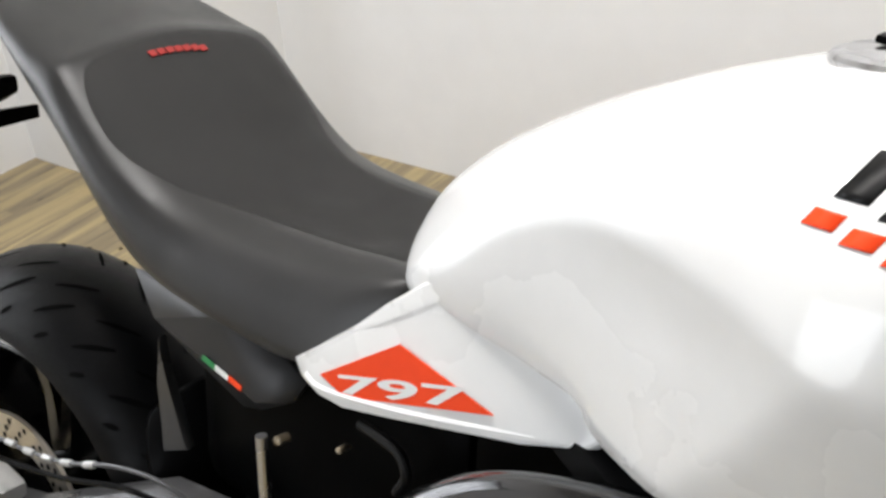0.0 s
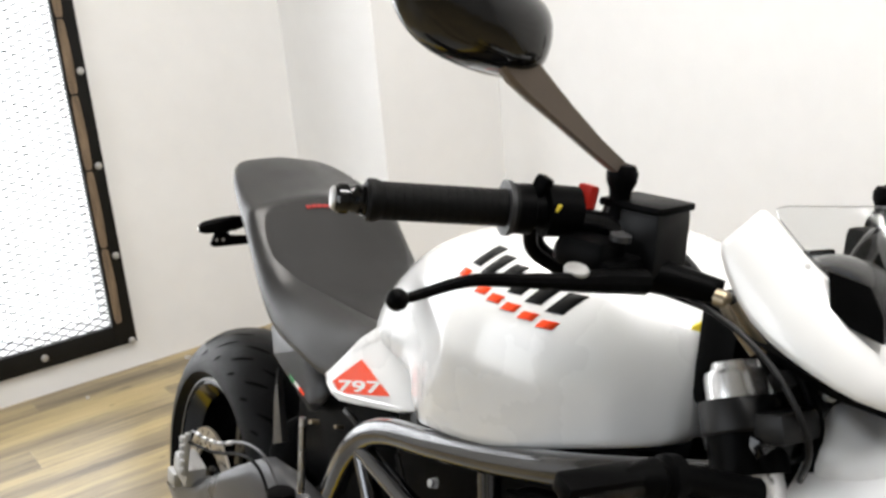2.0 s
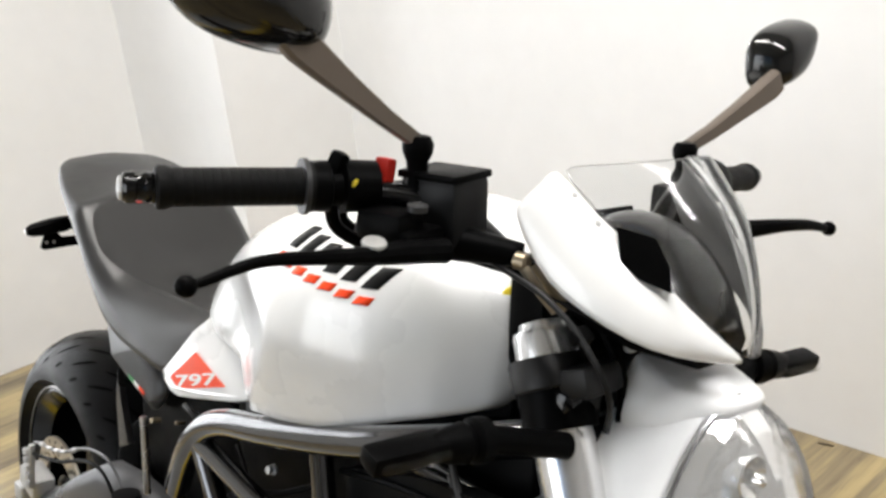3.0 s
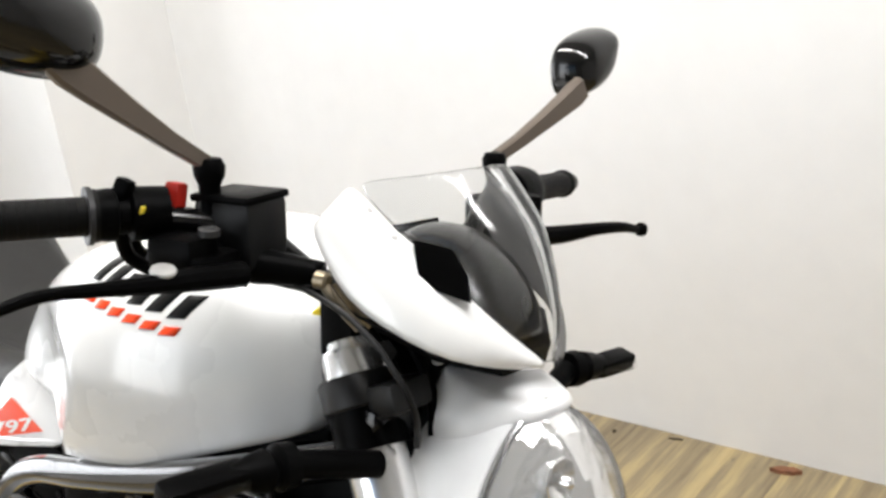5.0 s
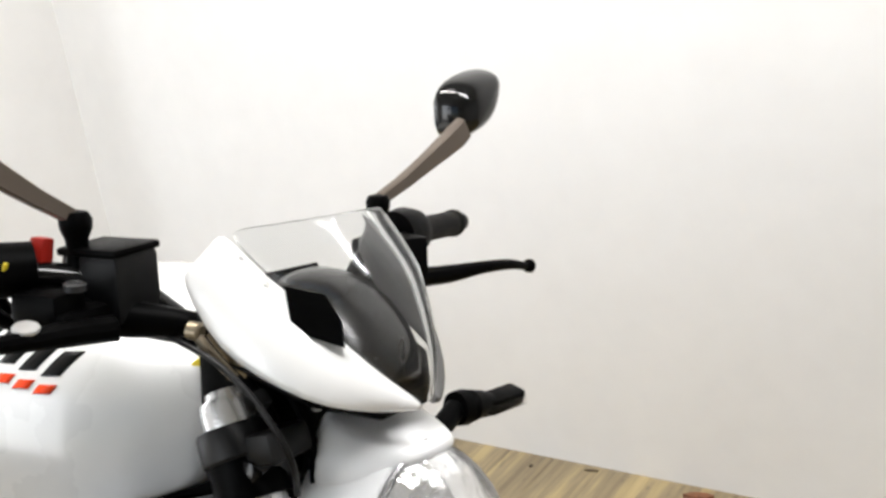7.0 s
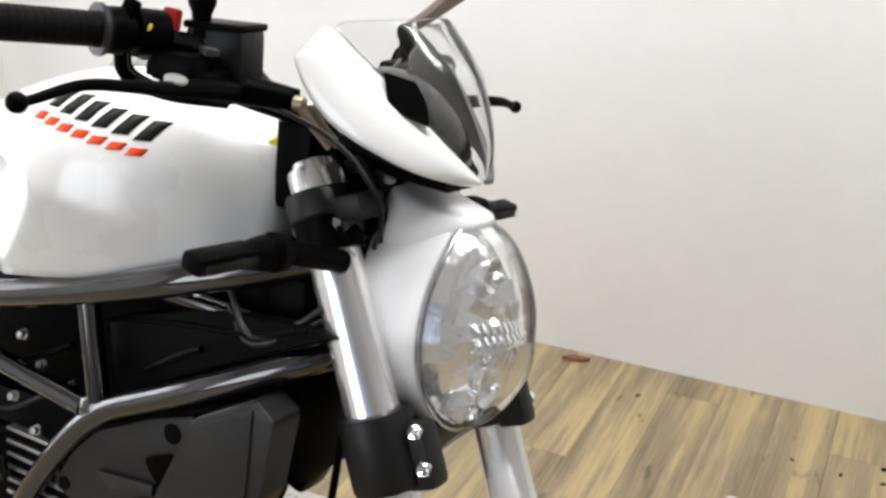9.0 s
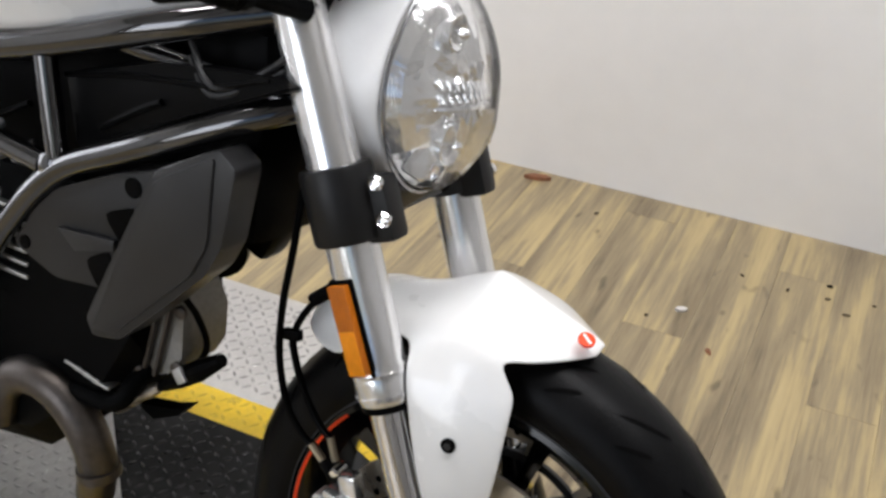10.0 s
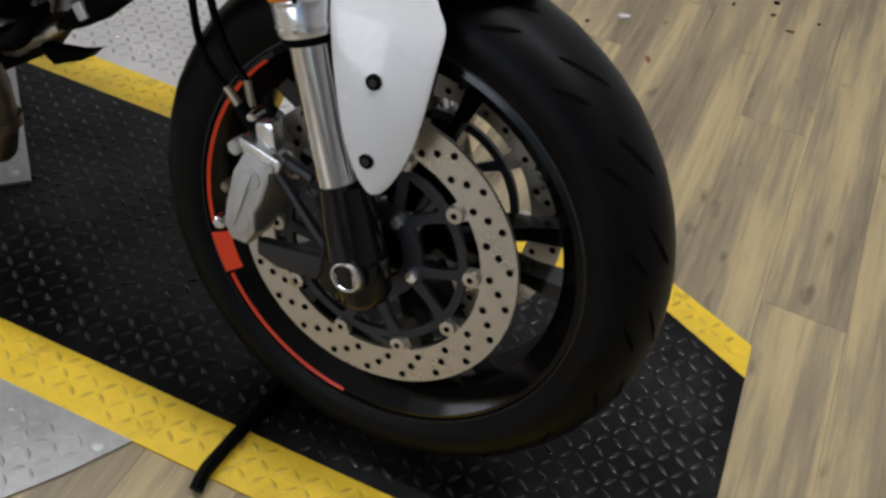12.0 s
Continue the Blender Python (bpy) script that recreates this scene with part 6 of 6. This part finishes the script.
# engine
eng = part("engine", loft([[Vector((x, y, z)) for y, z in ((-0.13, zt - 0.04), (-0.10, zt), (ym - 0.03, zt), (ym, zt - 0.04), (ym, zb + 0.04), (ym - 0.04, zb), (-0.10, zb), (-0.13, zb + 0.04))] for x, zt, zb, ym in
                           ((-0.395, 0.54, 0.44, 0.0), (-0.44, 0.62, 0.36, 0.03), (-0.55, 0.62, 0.26, 0.12), (-0.78, 0.60, 0.22, 0.15), (-0.92, 0.52, 0.26, 0.15))]), DARKMETAL, bike, "dark cast engine block", smooth=30)
cyl = part("front_cylinder", turned((-0.505, -0.03, 0.47), (1, 0, 0.12), [(-0.12, 0.085)] + [p for i in range(8) for p in ((-0.10 + i * 0.016, 0.075), (-0.098 + i * 0.016, 0.092), (-0.092 + i * 0.016, 0.092), (-0.090 + i * 0.016, 0.075))] + [(0.040, 0.070), (0.075, 0.062), (0.090, 0.030)], 28), DARKMETAL, eng, "finned front cylinder")
part("rocker_cover", block(Matrix.Translation((-0.43, -0.02, 0.49)) @ pose(0, 0, 0, 0, -8), (0.05, 0.13, 0.12), 0.02, 3), DARKMETAL, eng)
part("head_lead", tube([(-0.347, -0.110, 0.545), (-0.342, -0.098, 0.526), (-0.341, -0.085, 0.507), (-0.341, -0.068, 0.472), (-0.344, -0.067, 0.450), (-0.352, -0.075, 0.435)], 0.004, 8, 6), BLACK, eng, "black sensor lead")
for i in range(6):
    part("fin", block(Matrix.Translation((-0.60 + 0.0 * i, -0.118, 0.50 + i * 0.016)), (0.10, 0.03, 0.005), 0.002), CASTALU, eng, "bare edge of a cooling fin")
for i in range(4):
    part("lower_fin", block(Matrix.Translation((-0.480 + i * 0.0143, -0.122, 0.4125 - i * 0.0029)) @ pose(0, 0, 0, 0, 4), (0.026, 0.020, 0.0042), 0.0015), CASTALU, eng, "bright edge of a cooling fin")
part("clutch_cover", turned((-0.72, -0.125, 0.36), (0, -1, 0), [(0, 0.10), (0.03, 0.10), (0.045, 0.085), (0.05, 0.05), (0.05, 0)], 36), DARKMETAL, eng)
part("horn", turned((-0.388, 0.0, 0.555), (0.4, -1, -0.2), [(-0.03, 0.03), (0, 0.04), (0.012, 0.04), (0.016, 0.03), (0.016, 0)], 24), BLACK, bike, "black horn")
part("horn_bracket", block(Matrix.Translation((-0.37, 0.02, 0.60)) @ pose(0, 0, 0, 0, 25), (0.13, 0.05, 0.05), 0.012), BLACK, bike)
ex = part("exhaust_pipe", tube([(-0.395, -0.02, 0.455), (-0.405, -0.10, 0.415), (-0.420, -0.124, 0.385), (-0.470, -0.130, 0.382), (-0.530, -0.130, 0.372)], 0.0115, 18, 6), DARKMETAL, bike, "dark exhaust pipe")
part("header_bend", tube([(-0.600, -0.135, 0.300), (-0.585, -0.135, 0.352), (-0.545, -0.135, 0.378), (-0.495, -0.135, 0.372), (-0.460, -0.130, 0.335), (-0.452, -0.120, 0.285), (-0.475, -0.10, 0.225)], 0.0235, 20, 6), EXHAUST, ex, "bent header pipe")
part("pipe_clamp", turned((-0.4515, -0.1195, 0.283), (0.1, 0.15, -1), [(0, 0.024), (0, 0.0265), (0.012, 0.0265), (0.012, 0.024)], 22), EXHAUST, ex)
part("sensor", turned((-0.456, -0.097, 0.353), (0.0765, 0, 0.055), [(0, 0.008), (0.014, 0.008), (0.015, 0.0125), (0.027, 0.0125), (0.028, 0.0085), (0.040, 0.0085), (0.041, 0.0105), (0.050, 0.0105), (0.051, 0.0078), (0.058, 0.0085), (0.066, 0.0078), (0.074, 0.0085), (0.082, 0.0076), (0.094, 0.006)], 14), STEEL, ex, "bright exhaust sensor")
part("sensor_plug", tube([(-0.376, -0.096, 0.411), (-0.355, -0.094, 0.428), (-0.328, -0.092, 0.448), (-0.300, -0.090, 0.470)], [0.007, 0.012, 0.013, 0.008], 10), BLACK, ex, "black sensor plug")
part("plug_clip", block(Matrix.Translation((-0.345, -0.105, 0.440)) @ pose(0, 0, 0, 0, -38), (0.014, 0.006, 0.018), 0.002), CASTALU, ex)
part("sensor_bracket", slab(pv([(-0.425, 0.364), (-0.375, 0.376), (-0.350, 0.386), (-0.362, 0.372), (-0.400, 0.352)], -0.085), (0, 1, 0), 0.02), BLACK, bike)

# swingarm, hugger, rear brake, oil cup, side stand
sa = part("swingarm", loft([[Vector((x, y, z)) for y, z in ((-w, zt - 0.026), (-w + 0.004, zt - 0.012), (-w + 0.013, zt - 0.003), (-w + 0.026, zt), (-w + 0.042, zt - 0.002), (-w + 0.05, zt - 0.014), (-w + 0.05, zb), (-w + 0.01, zb), (-w, zb + 0.02))] for x, w, zt, zb in
                            ((-0.93, 0.115, 0.50, 0.36), (-1.03, 0.140, 0.530, 0.36), (-1.11, 0.148, 0.525, 0.35), (-1.20, 0.155, 0.475, 0.33), (-1.35, 0.150, 0.385, 0.28), (-1.47, 0.148, 0.345, 0.275), (-1.52, 0.145, 0.33, 0.29))]), SWING, bike, "grey cast swingarm")
part("swingarm_side", loft([[Vector((x, -y, z)) for y, z in ((-w, zt - 0.02), (-w + 0.02, zt), (-w + 0.045, zt), (-w + 0.05, zb), (-w + 0.01, zb), (-w, zb + 0.02))] for x, w, zt, zb in
                            ((-0.93, 0.115, 0.455, 0.36), (-1.20, 0.150, 0.42, 0.33), (-1.47, 0.148, 0.345, 0.275), (-1.52, 0.145, 0.33, 0.29))]), GREYPLASTIC, sa)
hug = bmesh.new()
rows = []
for deg, half in ((8, 0.070), (18, 0.080), (28, 0.082), (38, 0.076), (46, 0.05)):
    a = radians(deg)
    rows.append([Vector((RA.x + (0.332 - 0.05 * abs(f) ** 2) * math.cos(a), half * f, RA.z + (0.332 - 0.05 * abs(f) ** 2) * math.sin(a))) for f in (-1, -0.7, -0.35, 0, 0.35, 0.7, 1)])
vs = [[hug.verts.new(p) for p in r] for r in rows]
for a, b in zip(vs, vs[1:]):
    for i in range(6):
        hug.faces.new((a[i], a[i + 1], b[i + 1], b[i]))
part("hugger", hug, PANEL, bike, "dark grey rear hugger", sub=1, solid=0.004)
part("hugger_fin", slab(pv([(-1.147, 0.655), (-1.140, 0.610), (-1.112, 0.545), (-1.150, 0.526), (-1.153, 0.600)], -0.094), (0, 1, 0), 0.010, 0.002), SWING, bike, "grey rear mudguard fin")
rc = part("rear_caliper", block(Matrix.Translation((-1.405, -0.140, 0.385)) @ pose(0, 0, 0, 0, 10), (0.070, 0.040, 0.038), 0.008), CASTALU, bike, "cast rear brake caliper")
part("caliper_bracket", block(Matrix.Translation((-1.366, -0.160, 0.430)) @ pose(0, 0, 0, 0, 8), (0.009, 0.010, 0.085), 0.003), CASTALU, rc)
for z in (0.395, 0.41, 0.425, 0.44, 0.455):
    part("adjuster_thread", turned((-1.366, -0.168, z), (0, 0, 1), [(0, 0.005), (0.008, 0.0055), (0.010, 0.0045)], 10), CASTALU, rc)
part("caliper_body", block(Matrix.Translation((-1.440, -0.145, 0.355)), (0.04, 0.04, 0.03), 0.008), CASTALU, rc)
part("brake_hose", tube([(-1.380, -0.152, 0.462), (-1.361, -0.150, 0.473), (-1.300, -0.150, 0.484), (-1.231, -0.150, 0.503), (-1.150, -0.150, 0.538), (-1.084, -0.150, 0.555), (-1.034, -0.150, 0.553), (-0.990, -0.150, 0.525)], 0.0022, 10, 6), SWING, rc, "braided rear brake hose")
for x, y, z, dx, dz in ((-1.335, -0.150, 0.4785, 0.9, 0.18), (-1.300, -0.150, 0.484, 0.95, 0.2), (-1.265, -0.150, 0.4925, 0.95, 0.26), (-1.231, -0.150, 0.503, 0.9, 0.35), (-1.190, -0.150, 0.5205, 0.9, 0.42)):
    part("hose_sleeve", turned((x, y, z), (dx, 0, dz), [(-0.009, 0.0022), (-0.008, 0.0038), (0.008, 0.0038), (0.009, 0.0022)], 10), CASTALU, rc, "bright hose sleeve")
part("sensor_cable", tube([(-1.375, -0.158, 0.452), (-1.330, -0.158, 0.462), (-1.231, -0.156, 0.488), (-1.120, -0.156, 0.530), (-1.05, -0.156, 0.535), (-1.00, -0.156, 0.50)], 0.0028, 8, 6), BLACK, rc)
cup = part("rear_fluid_cup", turned((-0.950, -0.165, 0.468), (0, 0, 1), [(0, 0.015), (0.066, 0.0168)], 22), FLUID, bike, "amber rear brake fluid cup")
part("cap", turned((-0.950, -0.165, 0.534), (0, 0, 1), [(0, 0.016), (0, 0.0195), (0.010, 0.0205), (0.015, 0.019), (0.016, 0)], 24), BLACK, cup, "black screw cap")
part("cup_bracket", block(pose(-0.950, -0.146, 0.505, 0, 0, 0), (0.012, 0.026, 0.030), 0.003), CASTALU, cup)
part("shock", tube([(-0.93, -0.02, 0.62), (-1.08, -0.02, 0.45)], 0.03, 14), DARKMETAL, bike)
part("side_stand", tube([(-0.78, 0.12, 0.26), (-0.80, 0.20, 0.12), (-0.80, 0.265, -0.05)], 0.011, 10), BLACKMETAL, bike, "black side stand")

# cables and hoses
cab = part("brake_hose", tube([(-0.262, -0.080, 0.972), (-0.243, -0.062, 0.930), (-0.234, -0.052, 0.880), (-0.229, -0.050, 0.800), (-0.223, -0.060, 0.740), (-0.215, -0.086, 0.695), (-0.213, -0.100, 0.629), (-0.220, -0.100, 0.567), (-0.219, -0.100, 0.510), (-0.204, -0.100, 0.457), (-0.184, -0.100, 0.432), (-0.168, -0.100, 0.422)], 0.0040, 10, 6), BLACK, bike, "black front brake hose")
part("brake_hose", tube([(-0.160, -0.050, 0.602), (-0.178, -0.074, 0.594), (-0.200, -0.088, 0.562), (-0.210, -0.090, 0.533), (-0.207, -0.090, 0.511), (-0.193, -0.090, 0.477), (-0.172, -0.091, 0.448), (-0.151, -0.093, 0.433)], 0.0040, 8, 6), BLACK, cab)
part("hose_clip", block(pose(-0.186, -0.078, 0.584, 0, -40, 20), (0.034, 0.012, 0.014), 0.004), BLACK, cab, "black rubber hose clip")
part("hose_clip", block(pose(-0.209, -0.094, 0.536, 0, -10, 0), (0.022, 0.010, 0.012), 0.003), BLACK, cab)
part("control_cable", tube([(-0.372, -0.120, 1.003), (-0.327, -0.113, 1.000), (-0.262, -0.109, 0.986), (-0.223, -0.107, 0.968), (-0.199, -0.104, 0.946), (-0.187, -0.099, 0.925), (-0.188, -0.090, 0.903), (-0.204, -0.074, 0.876)], 0.0027, 10, 6), CASTBLACK, cab, "black control cable with a dull sheen")
part("cable_clip", block(Matrix.Translation((-0.214, -0.100, 0.956)) @ pose(0, 0, 0, 0, 42), (0.014, 0.018, 0.011), 0.003), BLACK, cab)
part("control_cable", tube([(-0.375, -0.195, 1.028), (-0.340, -0.120, 1.000), (-0.290, -0.062, 0.985), (-0.240, -0.048, 0.950), (-0.216, -0.044, 0.905), (-0.216, -0.044, 0.85)], 0.0050, 8, 6), BLACK, cab)
part("control_cable", tube([(-0.370, -0.200, 1.024), (-0.330, -0.110, 0.995), (-0.280, -0.045, 0.968), (-0.240, -0.034, 0.935), (-0.226, -0.030, 0.88)], 0.0050, 8, 6), BLACK, cab)
part("control_cable", tube([(-0.345, 0.170, 1.0), (-0.29, 0.09, 0.99), (-0.25, 0.04, 0.96), (-0.235, 0.0, 0.90)], 0.0055, 8, 6), BLACK, cab)
for z0, z1 in ((0.800, 0.772), (0.815, 0.780)):
    part("wiring", tube([(-0.335, -0.120, z0), (-0.300, -0.130, z1), (-0.255, -0.120, z1 + 0.018), (-0.215, -0.10, z0 + 0.02)], 0.0035, 8, 6), GREYPLASTIC, cab, "grey wiring lead")

# small hardware seen through the frame
for x, y, z, r in ((-0.620, -0.135, 0.700, 0.005), (-0.585, -0.138, 0.675, 0.004), (-0.560, -0.136, 0.640, 0.004), (-0.640, -0.132, 0.620, 0.005), (-0.700, -0.136, 0.560, 0.005), (-0.600, -0.134, 0.590, 0.005)):
    part("frame_bolt", turned((x, y + 0.006, z), (0, -1, 0.2), [(0, r * 1.3), (0.003, r * 1.3), (0.0035, r), (0.009, r), (0.010, r * 0.7), (0.010, 0)], 8), CASTALU, fr, "bright hexagon bolt")
part("breather_hose", tube([(-0.880, -0.110, 0.686), (-0.858, -0.112, 0.685), (-0.840, -0.110, 0.677), (-0.833, -0.110, 0.660), (-0.843, -0.108, 0.640)], 0.0042, 10, 6), CASTBLACK, cab, "black breather hose")
for x, y, z, r in ((-0.956, -0.121, 0.642, 0.0042), (-0.897, -0.112, 0.656, 0.0028)):
    part("hose_fitting", turned((x, y, z), (0.2, -1, 0.3), [(-0.010, r), (0.004, r), (0.005, r * 0.6), (0.005, 0)], 8), BRASS, fr, "small dull fitting")
head2 = part("rear_cylinder", box((-0.72, -0.115, 0.46), (-0.56, 0.10, 0.60), 0.02), DARKMETAL, eng, "dark finned rear cylinder")
for i in range(7):
    part("fin", block(Matrix.Translation((-0.640, -0.120, 0.470 + i * 0.018)), (0.120, 0.022, 0.0045), 0.0015), DARKMETAL, head2)
part("wiring", tube([(-0.74, -0.11, 0.68), (-0.68, -0.125, 0.655), (-0.63, -0.12, 0.665), (-0.56, -0.115, 0.70)], 0.004, 8, 6), BLACK, cab)
part("wiring", tube([(-0.72, -0.115, 0.62), (-0.66, -0.128, 0.60), (-0.60, -0.12, 0.63), (-0.55, -0.118, 0.66)], 0.003, 8, 6), GREYPLASTIC, cab)
cast = part("front_casting", loft([[Vector((x, y, z)) for y, z in ((-0.095, zt), (-0.02, zt), (-0.02, zb), (-0.095, zb))] for x, zt, zb in ((-0.352, 0.500, 0.455), (-0.366, 0.525, 0.430), (-0.410, 0.540, 0.412), (-0.450, 0.54, 0.40))]), HEADCAST, eng, "rough cast front of the engine")
for i in range(4):
    part("casting_rib", block(Matrix.Translation((-0.372 - 0.016 * i, -0.102, 0.478)) @ pose(0, 0, 0, 0, 12), (0.005, 0.008, 0.11 - 0.01 * i), 0.002), EXHAUST, cast)
for x, z in ((-0.350, 0.515), (-0.352, 0.445), (-0.410, 0.425)):
    part("casting_bolt", turned((x, -0.100, z), (0, -1, 0), [(0, 0.008), (0.005, 0.008), (0.007, 0.005), (0.007, 0)], 10), EXHAUST, cast)

# ---------- floor planks ----------
def area(poly):
    return abs(sum(poly[i - 1][0] * poly[i][1] - poly[i][0] * poly[i - 1][1] for i in range(len(poly)))) / 2


PWID, PLEN = 0.124, 1.22
far_bm = bmesh.new()
col = 0
x = W1 - 0.02
while x < EAST:
    y = SOUTH - (col * 0.437) % PLEN
    while y < W4:
        pieces = [[(max(x, W1), max(y, SOUTH)), (min(x + PWID, EAST), max(y, SOUTH)), (min(x + PWID, EAST), min(y + PLEN, W4)), (max(x, W1), min(y + PLEN, W4))]]
        if x < W3:
            pieces = [[(a, min(b, W2)) for a, b in pieces[0]]]
        if area(pieces[0]) < 1e-4:
            pieces = []
        for p in pieces:
            g = 0.0003
            cx, cy = sum(v[0] for v in p) / len(p), sum(v[1] for v in p) / len(p)
            top = [(vx + (g if vx < cx else -g), vy + (g if vy < cy else -g)) for vx, vy in p]
            if y > -0.6 and x < 1.2:
                bm = loft([[Vector((vx, vy, -0.010)) for vx, vy in top], [Vector((vx, vy, 0)) for vx, vy in top]])
                part("plank", bm, PLANK, floor, smooth=0)
            else:
                add_loft(far_bm, [[Vector((vx, vy, -0.010)) for vx, vy in top], [Vector((vx, vy, 0)) for vx, vy in top]])
        y += PLEN
    x += PWID
    col += 1
part("planking", far_bm, PLANK, floor, "wood-look planks", smooth=0, kind="stuff")
